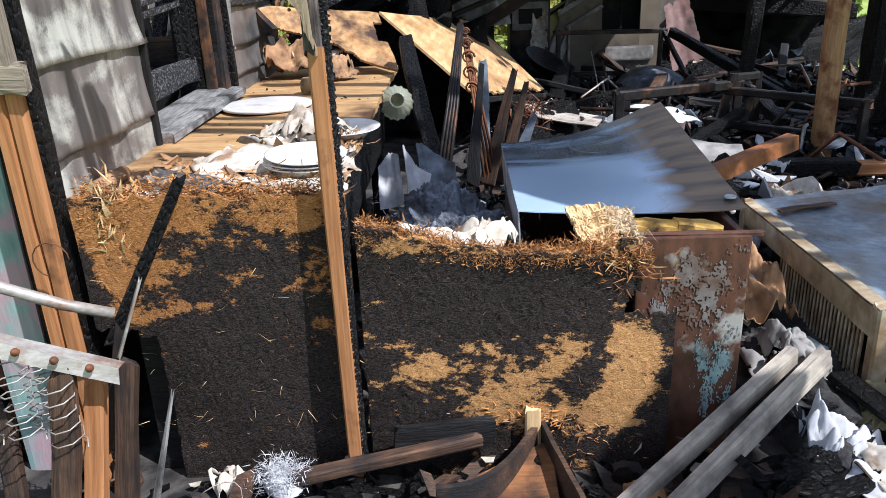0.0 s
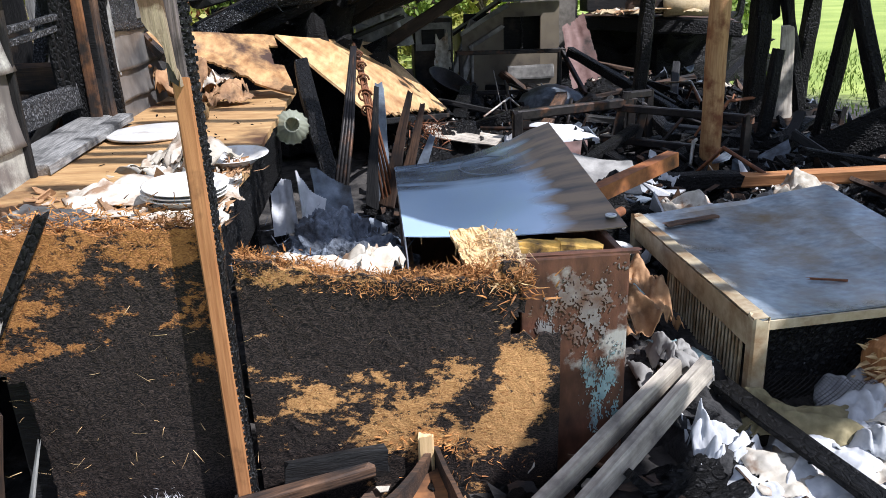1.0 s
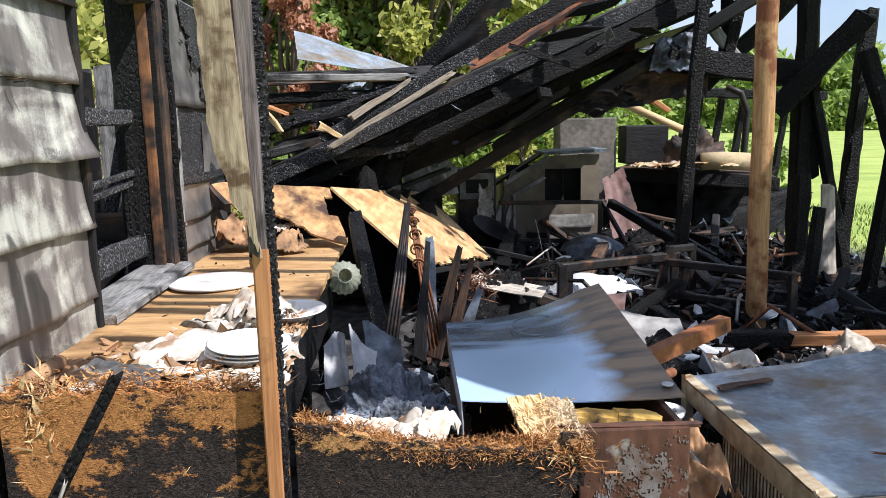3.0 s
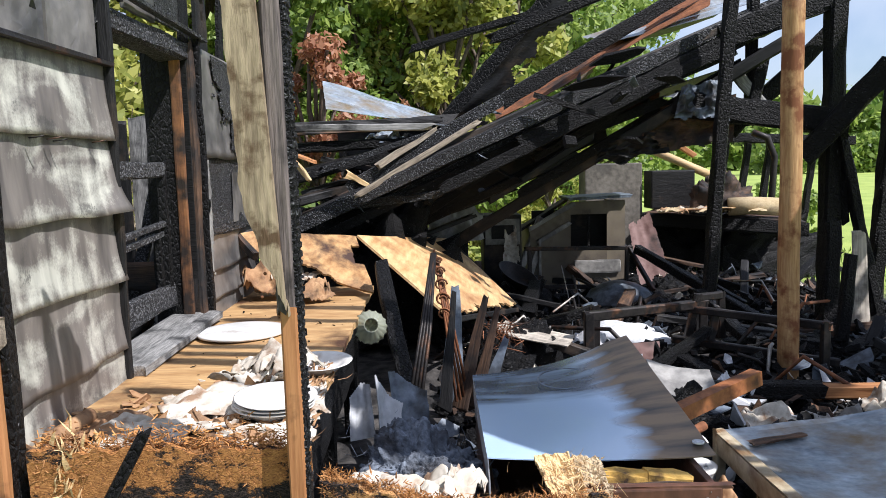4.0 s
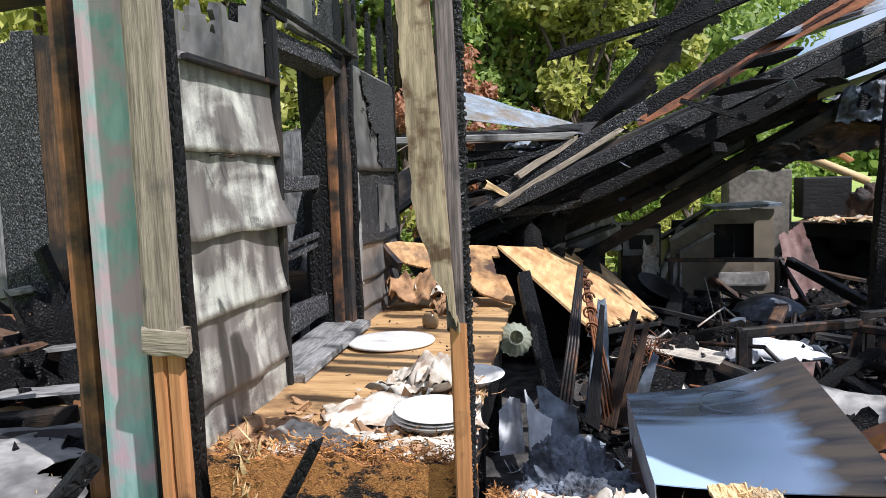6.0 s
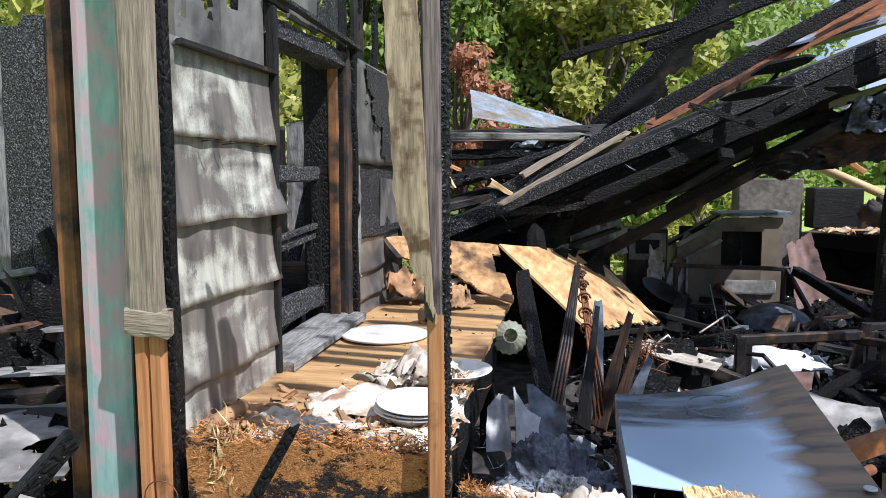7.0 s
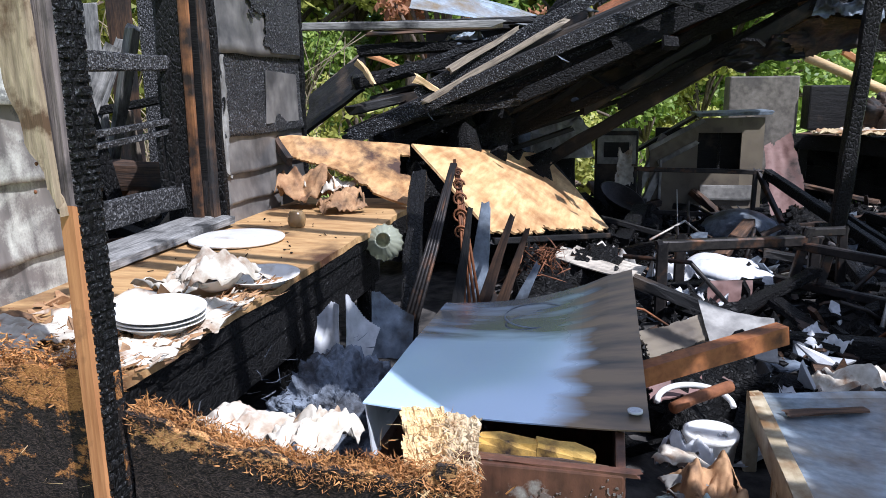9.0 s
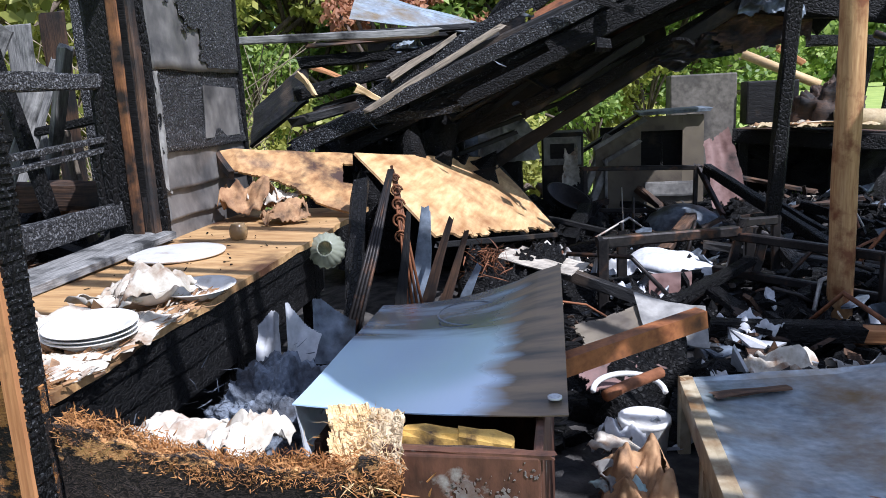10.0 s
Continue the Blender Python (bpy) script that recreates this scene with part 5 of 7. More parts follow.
# One plank in two colours: its lit half, then its shaded half.
torn_chunk("plank", (-0.075, 0.09, 0.10), (0.045, 0.09, 0.11), (0.10, -0.12, -0.01), (-0.01, -0.13, -0.02), SPLIT, 2)
torn_chunk("plank", (0.035, 0.08, 0.105), (0.13, 0.08, 0.09), (0.15, -0.08, 0.02), (0.06, -0.09, 0.01), PALEFIBRE, 5)
strands("fibre", "pale splinters", "splinters", SPLIT, 110, lambda r: (lambda u, v: (-0.05 + 0.13 * u + 0.06 * v, 0.06 - 0.19 * v, 0.125 - 0.12 * v))(r.random(), r.random()), lambda r: (r.gauss(0.3, 0.8), -0.5, r.gauss(-0.3, 0.6)), (0.02, 0.07), 9, 0.0018, split)
strands("fibre", "tan splinters", "splinters", PALEFIBRE, 130, lambda r: (lambda u, v: (0.04 + 0.09 * u + 0.02 * v, 0.06 - 0.14 * v, 0.115 - 0.09 * v))(r.random(), r.random()), lambda r: (r.gauss(0, 1), -0.5, r.gauss(-0.2, 0.7)), (0.008, 0.03), 10, 0.002, split)
strands("fibre", "orange splinters", "splinters", STRAND, 50, lambda r: (r.gauss(0.09, 0.05), -0.11, r.gauss(-0.03, 0.03)), lambda r: (r.gauss(0.3, 0.8), -0.3, r.gauss(0.1, 0.6)), (0.02, 0.055), 11, 0.0025, split)

# leaning charred post, lattice and splinters behind the lid
beam("charred_post", (-0.22, 4.95, 1.06), (0.02, 3.75, 0.40), 0.09, 0.06, CHAR, "charred post leaning out of the rubble", "post", rough=0.15)
lattice = thing("iron_trellis", (0.12, 4.2, 0.4), "rust-brown wrought-iron trellis with scrolls stuck in the rubble", "trellis")
for k in range(4):
    rod("bar", [(0.10 + 0.022 * k, -0.1 + 0.03 * k, 0.02), (0.05 + 0.012 * k, 0.05, 0.45), (0.0 + 0.006 * k, 0.14, 0.82 - 0.02 * k)], 0.008, RUST, parent=lattice, k=6)
    rod("bar", [(-0.16 + 0.02 * k, -0.42, 0.02), (-0.08 + 0.016 * k, -0.15, 0.42), (-0.01 + 0.005 * k, 0.13, 0.80)], 0.010, DARKMETAL, parent=lattice, k=6)
for z, r in ((0.76, 0.02), (0.70, 0.03), (0.63, 0.036), (0.55, 0.04), (0.47, 0.036)):
    cx = 0.02 + (0.8 - z) * 0.08
    rod("scroll", [(cx + r * (1 - a / 14) * math.cos(a), 0.12 - (0.8 - z) * 0.2, z + r * (1 - a / 14) * math.sin(a)) for a in [i * 0.55 for i in range(18)]], 0.006, RUST, parent=lattice, k=5)
for k, (p, q, w, mt) in enumerate((((0.16, 4.1, 0.4), (0.22, 4.2, 0.98), 0.07, CHAR_FLAT), ((0.24, 4.15, 0.38), (0.40, 4.35, 0.92), 0.11, CHAR_BROWN), ((0.32, 4.2, 0.36), (0.47, 4.4, 0.84), 0.10, CHAR_BROWN),
                                   ((0.20, 4.4, 0.35), (0.24, 4.55, 0.95), 0.14, BLUEGREY), ((0.38, 4.3, 0.33), (0.52, 4.45, 0.66), 0.12, BLUEGREY))):
    beam("scorched_lath", p, q, w, 0.012, mt, "broken scorched slat standing on end in the rubble", "slat", taper=0.35, rough=0.12, group="slats stuck in the rubble")

# ---- collapsed roof ----
RF = "fallen roof timbers"


def rafter(p, q, w, h, mat=None, label="charred roof rafter with alligator cracking fallen across the rubble", **kw):
    return beam("rafter", p, q, w, h, mat or CHAR, label, "rafter", group=RF, rough=kw.pop("rough", 0.1), ragged=0.12, **kw)


rafter((-0.50, 6.3, 1.55), (2.45, 7.25, 3.18), 0.05, 0.10, CHAR_GLINT)
rafter((0.75, 6.7, 2.22), (2.6, 7.2, 3.27), 0.05, 0.12)
rafter((-0.95, 6.1, 1.24), (3.45, 7.2, 3.14), 0.06, 0.11, CHAR_GLINT)
rafter((-0.2, 6.5, 1.42), (3.3, 7.25, 2.98), 0.05, 0.10, CHAR_GLINT)
rafter((-0.72, 6.6, 1.22), (2.95, 7.4, 2.69), 0.06, 0.12)
rafter((0.40, 7.6, 0.97), (3.25, 6.8, 2.70), 0.05, 0.11, CHAR_FLAT)
rafter((0.22, 8.0, 2.0), (1.45, 7.6, 3.38), 0.08, 0.23, rough=0.2)
rafter((0.0, 8.2, 2.91), (1.3, 7.6, 3.16), 0.05, 0.07, rough=0.2)
rafter((0.75, 7.3, 2.85), (2.4, 7.0, 3.42), 0.05, 0.10)
rafter((-1.22, 5.8, 1.99), (0.05, 5.92, 1.98), 0.06, 0.055, ASHWOOD, "ash-white charred rail running out from the wall")
for k, (p, q, w, h, mt) in enumerate((((-1.05, 6.6, 1.86), (-0.05, 6.8, 1.90), 0.16, 0.09, CHAR), ((-1.0, 6.3, 1.62), (-0.30, 6.8, 1.80), 0.2, 0.10, CHAR), ((-1.0, 6.2, 1.42), (-0.2, 6.8, 1.62), 0.16, 0.07, CHAR_FLAT),
                                      ((-1.1, 6.4, 1.20), (0.0, 6.9, 1.55), 0.12, 0.08, CHAR_FLAT), ((-0.9, 7.0, 1.0), (0.6, 7.4, 1.9), 0.10, 0.10, CHAR), ((-0.8, 7.2, 1.75), (0.3, 7.5, 1.5), 0.2, 0.06, CHAR_FLAT),
                                      ((0.2, 7.3, 1.55), (2.2, 7.5, 2.45), 0.07, 0.12, CHAR), ((0.7, 7.0, 1.7), (2.9, 7.3, 2.85), 0.05, 0.10, CHAR), ((1.0, 7.2, 1.45), (2.9, 7.2, 2.5), 0.07, 0.09, CHAR),
                                      ((-0.6, 6.7, 0.6), (-0.1, 7.2, 1.9), 0.10, 0.10, CHAR), ((0.05, 7.6, 0.1), (-0.02, 7.4, 1.7), 0.11, 0.11, CHAR), ((-1.1, 6.6, 2.05), (0.15, 7.1, 2.1), 0.14, 0.05, CHAR_FLAT))):
    rafter(p, q, w, h, mt, "charred timber in the heap of fallen roof")
for p, q, mt in (((-0.55, 6.25, 1.63), (-0.40, 6.28, 1.55), SPLIT), ((-0.95, 6.15, 1.74), (-0.85, 6.1, 1.62), PINE), ((-0.3, 6.3, 1.70), (0.15, 6.5, 1.98), GREYWOOD)):
    beam("broken_end", p, q, 0.05, 0.06, mt, "freshly broken end of a roof timber", "timber", rough=0.3, taper=0.5)
# warped dark plank and roofing sheets
sheet_ob = sheet("warped_plank", bilinear((-0.1, 7.6, 1.12), (1.85, 7.6, 1.92), (1.8, 7.62, 2.18), (-0.05, 7.62, 1.36)), 30, 8, 0.03, CHAR_FLAT, lambda u, v: 0.05 * math.sin(5 * u) + 0.02 * nz(u * 4, v, 2))
tagged(sheet_ob, "warped charred plank hanging in the fallen roof", "plank")


def roofing(name, a, b, c, d, mat, label, ribs=6, lift=0.02, seed=1):
    ob = sheet(name, bilinear(a, b, c, d), 48, 16, 0.003, mat, lambda u, v: lift * (abs(math.sin(ribs * math.pi * v)) ** 6) + 0.05 * nz(u * 2, v * 2, seed))
    return tagged(ob, label, "roofing sheet")


roofing("roofing_sheet", (-0.95, 7.9, 2.56), (0.25, 8.1, 2.18), (0.27, 7.5, 2.06), (-0.82, 7.1, 2.22), GALV, "curved grey metal roofing sheet on the heap", 4, 0.01)
roofing("roofing_sheet", (0.72, 7.4, 2.20), (2.95, 7.7, 3.45), (2.6, 7.0, 3.02), (0.7, 6.95, 2.08), RUST, "rust-red buckled metal roofing sheet", 5, 0.02, 3)
roofing("roofing_sheet", (1.6, 7.6, 2.88), (3.5, 8.2, 3.55), (3.4, 7.2, 3.13), (1.9, 7.1, 2.78), GALV, "pale grey metal roofing sheet over the rafters", 5, 0.02, 5)
roofing("roofing_sheet", (1.3, 7.6, 2.0), (2.3, 7.4, 2.45), (2.2, 7.1, 2.25), (1.25, 7.2, 1.85), RUST, "rust-red metal strip among the rafters", 3, 0.01, 8)
fluff("ash_mound", (-0.5, 7.2, 0.2), (1.6, 1.6, 1.3), CHAR, "black heap of burnt roof felt and boards", "rubble", 8, 56)
scatter("roof_splinters", "charred splinters caught in the roof heap", "splinters", CHAR, 34, lambda r: (lambda u: (-1.0 + 3.2 * u + r.gauss(0, .15), 6.9 + r.gauss(0, .4), 1.15 + 1.35 * u + r.gauss(0, .22)))(r.random()), (0.08, 0.3), 0.2, 31, 0, 4.0)
scatter("roof_splinters", "torn tin and felt caught in the roof heap", "splinters", BLUEGREY, 14, lambda r: (lambda u: (-1.0 + 3.2 * u + r.gauss(0, .15), 6.9 + r.gauss(0, .4), 1.15 + 1.35 * u + r.gauss(0, .2)))(r.random()), (0.06, 0.25), 0.05, 32, 0.8, 2.0)

for k in range(13):
    r = random.Random(k + 900)
    u0, u1 = r.uniform(0, 0.45), r.uniform(0.6, 1.05)
    off, dy = r.uniform(-0.35, 0.12), r.uniform(-0.3, 0.6)
    rafter((-1.0 + 4.4 * u0, 6.4 + 1.0 * u0 + dy, 1.25 + 1.85 * u0 + off), (-1.0 + 4.4 * u1, 6.4 + 1.0 * u1 + dy, 1.25 + 1.85 * u1 + off * 0.6), r.uniform(0.04, 0.07), r.uniform(0.05, 0.12), (CHAR, CHAR_FLAT, CHAR, CHAR, CHAR_BROWN)[k % 5], "charred batten in the heap of fallen roof")
for k in range(16):
    r = random.Random(k + 1200)
    u0, L = r.uniform(0.0, 0.55), r.uniform(0.7, 1.7)
    x, y, z = -0.9 + 3.6 * u0, 7.2 + r.uniform(-0.3, 0.7), 0.95 + 1.25 * u0 + r.uniform(-0.25, 0.3)
    rafter((x, y, z), (x + L * 0.9, y + r.uniform(-0.3, 0.3), z + L * r.uniform(0.25, 0.62)), r.uniform(0.04, 0.09), r.uniform(0.03, 0.09), (CHAR, CHAR_FLAT)[k % 2], "charred lath in the heap of fallen roof")
roofing("roof_felt", (-0.3, 7.2, 1.5), (3.2, 7.7, 2.62), (3.2, 9.8, 2.5), (0.0, 9.6, 1.8), CHAR_FLAT, "sagging charred roof deck hanging over the cupboards", 0, 0.0, 11)

roofing("roof_felt", (1.6, 7.6, 2.72), (3.5, 7.6, 3.28), (3.6, 9.6, 3.4), (1.8, 9.6, 2.9), CHAR_FLAT, "charred roof deck still hanging over the back of the house", 0, 0.0, 15)
roofing("roof_felt", (-0.78, 7.5, 2.12), (0.45, 7.8, 2.2), (0.55, 7.7, 1.35), (-0.70, 7.35, 1.0), CHAR_FLAT, "crumpled black roof felt packed in the heap", 0, 0.0, 17)
flap = thing("folded_board", (-1.3, 7.2, 1.6), "folded scorched board with a broken orange end on the heap", "board")
sheet("board", bilinear((-0.5, 0.1, -0.1), (0.02, 0.12, 0.28), (0.12, -0.25, -0.05), (-0.42, -0.28, -0.42)), 14, 10, 0.03, CHAR_FLAT, lambda u, v: 0.02 * nz(u * 4, v * 4, 2), flap)
beam("broken_end", (0.02, 0.08, 0.27), (0.33, -0.06, 0.16), 0.11, 0.035, ORANGE, parent=flap, rough=0.3, taper=0.6, label="freshly broken orange wood")
beam("pale_edge", (-0.5, 0.1, -0.08), (0.02, 0.1, 0.3), 0.03, 0.02, GREYWOOD, parent=flap, rough=0.2)
crumple("tin_scrap", (-0.28, 6.85, 1.88), (0.34, 0.3, 0.16), GALV, "crumpled shiny tin scrap on the roof heap", "tin", 71, 0.7)
for k, (p, q, w, h, mt) in enumerate((((-0.95, 6.55, 1.98), (0.0, 6.75, 2.02), 0.14, 0.03, CHAR_BROWN), ((-0.85, 6.45, 1.52), (-0.1, 6.6, 1.70), 0.16, 0.04, CHAR_FLAT), ((-0.9, 6.3, 1.34), (0.1, 6.5, 1.44), 0.05, 0.06, CHAR_GLINT), ((-0.75, 6.35, 1.68), (0.05, 6.5, 1.93), 0.05, 0.05, CHAR_GLINT), ((-0.2, 6.75, 1.76), (0.5, 6.95, 2.12), 0.1, 0.03, CHAR_BROWN))):
    rafter(p, q, w, h, mt, "splintered board in the heap of fallen roof", rough=0.25)
# thin pale batten and black felt hanging in rags from the heavy rafter
rafter((-0.42, 6.2, 1.50), (0.45, 6.5, 2.0), 0.025, 0.045, GREYWOOD, "thin ash-pale batten on the fallen roof")
rags = sheet("roof_felt", bilinear((0.30, 7.75, 2.08), (1.50, 7.4, 3.42), (1.72, 7.4, 3.22), (0.62, 7.75, 2.02)), 70, 20, 0.006, CHAR_FLAT, lambda u, v: 0.03 * nz(u * 5, v * 3, 4),
             keep=lambda u, v: v < 0.55 + 0.9 * nz(u * 7, 0.4, 3) + 0.35 * nz(u * 23, v * 3, 8))
tagged(rags, "black roof felt hanging in rags from a rafter", "roof felt")

# ---- standing frame at the open side ----
FR = "standing charred frame"


def stud(p, q, w, h, mat=None, label="charred wall stud still standing", **kw):
    return beam("stud", p, q, w, h, mat or CHAR, label, "stud", group=FR, rough=kw.pop("rough", 0.12), **kw)


stud((2.32, 7.0, 2.19), (3.75, 6.8, 1.96), 0.12, 0.23, label="heavy charred beam across the open side")
stud((3.66, 6.9, -0.1), (3.69, 6.9, 3.6), 0.15, 0.16, label="thick charred post holding the fallen roof")
stud((3.95, 6.5, 2.43), (3.40, 6.8, 1.69), 0.10, 0.19, label="charred diagonal brace under the roof plate")
stud((3.70, 6.85, 2.0), (4.12, 6.8, 0.1), 0.09, 0.10)
stud((2.50, 6.7, 0.2), (2.70, 6.7, 3.2), 0.10, 0.12)
rod("porch_post", [(2.575, 5.3, 0.0), (2.572, 5.3, 0.5), (2.566, 5.31, 1.0), (2.568, 5.3, 1.5), (2.560, 5.3, 2.1), (2.562, 5.3, 2.6), (2.555, 5.3, 3.1)], 0.072, PINE_POST, "tall bare round log post scorched orange-brown towards its foot", "post", k=18)
stud((3.1, 7.0, 2.6), (2.98, 7.0, 2.1), 0.1, 0.12)
stud((2.83, 7.0, 2.46), (3.13, 7.0, 2.1), 0.06, 0.10, ASHWOOD, "ash-grey charred diagonal stud")
stud((3.78, 7.2, 2.8), (2.90, 7.2, 1.95), 0.08, 0.14)
stud((2.75, 7.0, 2.75), (4.4, 6.8, 3.35), 0.10, 0.22, label="charred roof plate over the open side")
stud((3.02, 7.1, 2.0), (3.04, 7.1, 3.1), 0.09, 0.10)
stud((3.80, 6.55, -0.1), (3.79, 6.62, 1.0), 0.16, 0.05, LUMBER, "split pale-faced board standing against a post", rough=0.2, taper=0.7)
stud((4.44, 7.5, 0.1), (4.6, 7.5, 2.6), 0.13, 0.13)
stud((3.80, 6.9, 1.1), (3.66, 6.9, 2.2), 0.08, 0.1)
stud((3.72, 6.05, 2.1), (4.15, 5.55, 0.05), 0.1, 0.13, label="charred board leaning across the open side")
stud((4.12, 6.0, 2.6), (3.80, 6.0, 0.05), 0.1, 0.1)
stud((3.6, 5.65, 0.1), (4.2, 5.3, 0.5), 0.08, 0.3, label="charred wide board lying against the studs")
stud((4.5, 5.6, 0.1), (4.35, 5.6, 2.5), 0.16, 0.1)
stud((3.55, 6.6, 0.0), (3.60, 6.7, 1.1), 0.13, 0.1)
stud((3.42, 6.2, 0.0), (3.55, 6.3, 0.85), 0.09, 0.09)
for k in range(5):
    x = 4.32 + 0.33 * k
    stud((x, 11.6, 0.0), (x + 0.27, 11.7, 2.0 - 0.07 * k), 0.09, 0.10)
fluff("ash_mound", (4.3, 11.2, 0.0), (3.4, 1.2, 0.85), CHAR, "black mound of burnt boards behind the table", "rubble", 41, 64)
fluff("ash_mound", (2.9, 9.0, 0.0), (1.4, 1.2, 0.3), CHAR, "black mound of cinders before the table", "rubble", 43, 48)
rod("bent_pipe", [(4.99, 11.2, 0.0), (5.07, 11.2, 1.1), (5.1, 11.2, 1.7), (4.99, 11.2, 1.97), (4.78, 11.2, 2.05)], 0.05, DARKMETAL, "blackened pipe bent over at its top", "pipe")
stud((4.1, 11.55, 2.02), (6.4, 11.5, 1.9), 0.1, 0.14, label="charred rail over the porch balusters")

# ---- behind: table, house-shaped cupboard, cupboards ----
table = thing("work_table", (4.0, 10.4, 0), "charred wooden table heaped with scorched papers and boards", "table")
sheet("tabletop", bilinear((-0.95, 0.3, 0.97), (0.85, -0.7, 0.86), (1.2, 0.5, 0.88), (-0.4, 1.1, 1.0)), 14, 10, 0.06, CHAR_BROWN, lambda u, v: 0.02 * nz(u * 3, v * 3), table)
beam("apron", (-0.95, 0.28, 0.88), (0.85, -0.72, 0.76), 0.05, 0.17, CHAR, parent=table)
for x, y in ((-0.85, 0.3), (0.75, -0.6), (1.1, 0.4), (-0.35, 1.0)):
    beam("leg", (x, y, -0.05), (x, y, 0.85), 0.1, 0.1, CHAR, parent=table)
box("charred_box", (3.22, 10.9, 1.0), (3.84, 11.3, 1.54), CHAR_FLAT, None, "blackened box standing on the table", "box", 0.02)
fluff("burnt_basket", (4.05, 10.5, 0.97), (0.8, 0.6, 0.48), CHAR_BROWN, "blackened round basket standing on the table", "basket", 5, 48)
rod("rolled_blanket", [(4.03, 10.15, 1.05), (4.3, 10.12, 1.06), (4.75, 10.1, 1.03)], 0.12, TAN, "tan rolled blanket on the table", "blanket", k=14)
for k in range(7):
    r = random.Random(k + 40)
    beam("scorched_board", (3.2 + 0.16 * k, 10.35 + r.uniform(-.1, .2), 1.0 + 0.012 * k), (3.7 + 0.16 * k, 10.1 + r.uniform(-.1, .3), 1.02 + 0.012 * k), 0.16, 0.012, (PAPER, CARDBOARD, PINE)[k % 3], "scorched flat board lying on the table", "board", group="boards on the table", rough=0.2)
rod("fallen_pole", [(3.3, 11.6, 1.9), (3.9, 11.4, 1.6), (4.2, 11.3, 1.45)], 0.06, PINE, "pale pole leaning behind the table", "pole")
beam("fallen_pole", (3.75, 11.6, 1.95), (4.05, 11.6, 1.75), 0.1, 0.08, ORANGE, "brown broken timber behind the table", "timber")

house = thing("house_cupboard", (1.85, 9.3, 0), "smoke-stained, shade-darkened white house-shaped cupboard with a dark window opening", "cupboard")


def house_shell():
    # front with its sloping shoulder, window opening left through it
    outline = [(-0.58, 0.0), (-0.56, 0.92), (-0.06, 1.22), (0.58, 1.22), (0.60, 0.0)]
    strips = (((-0.57, 0.0), (-0.07, 0.0), (-0.07, 1.20), (-0.56, 0.92)), ((-0.07, 0.0), (0.37, 0.0), (0.37, 0.66), (-0.07, 0.66)), ((-0.07, 1.06), (0.37, 1.06), (0.37, 1.22), (-0.07, 1.21)), ((0.37, 0.0), (0.60, 0.0), (0.59, 1.22), (0.37, 1.22)))
    for q in strips:
        bm = bmesh.new()
        fr = [bm.verts.new((x, 0.0, z)) for x, z in q]
        bk = [bm.verts.new((x, 0.05, z)) for x, z in q]
        bm.faces.new(fr)
        bm.faces.new(list(reversed(bk)))
        for i in range(4):
            j = (i + 1) % 4
            bm.faces.new((fr[i], bk[i], bk[j], fr[j]))
        part("front_panel", bm, BEIGE, house)
    box("side_wall", (0.54, 0.05, 0), (0.59, 0.9, 1.2), BEIGE, house)
    box("side_wall", (-0.57, 0.05, 0), (-0.52, 0.9, 0.9), BEIGE, house)
    # black board set behind the window to paint the dark of the interior
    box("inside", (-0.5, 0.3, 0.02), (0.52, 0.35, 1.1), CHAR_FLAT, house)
    beam("roof_board", (-0.68, 0.3, 0.86), (-0.05, 0.3, 1.25), 0.3, 0.04, CHAR_FLAT, parent=house, rough=0.02)
    beam("roof_board", (-0.08, 0.3, 1.25), (0.64, 0.3, 1.27), 0.75, 0.045, BLUEGREY, parent=house, rough=0.02)
    beam("window_trim", (-0.57, -0.03, 0.9), (-0.05, -0.03, 1.18), 0.03, 0.05, GREYWHITE, parent=house)
    beam("window_trim", (-0.45, -0.02, 0.0), (-0.45, -0.02, 0.75), 0.03, 0.05, GREYWHITE, parent=house)
    beam("window_trim", (-0.45, -0.02, 0.75), (-0.1, -0.02, 0.95), 0.03, 0.05, GREYWHITE, parent=house)
    beam("window_bar", (0.15, 0.02, 0.66), (0.15, 0.02, 1.06), 0.03, 0.02, CHAR, parent=house)
    beam("panel", (0.0, -0.02, 0.42), (0.5, -0.02, 0.42), 0.03, 0.16, GREYWHITE, parent=house)


house_shell()
for x in (1.15, 1.02):
    beam("painted_board", (x, 9.2, 0.1), (x - 0.05 + 0.45, 9.4, 1.0), 0.05, 0.09, GREYWHITE, "white painted frame piece leaning by the cupboard", "frame")
box("tall_cupboard", (2.30, 11.0, 0.0), (3.12, 11.5, 1.66), DIMPAINT, None, "tall white cupboard in shade-darkened paint", "cupboard", 0.02)
tagged(bpy.data.objects["tall_cupboard"], "tall white cupboard in shade-darkened paint against the far side")
tagged(bpy.data.objects["charred_box"], "blackened box standing on the table")
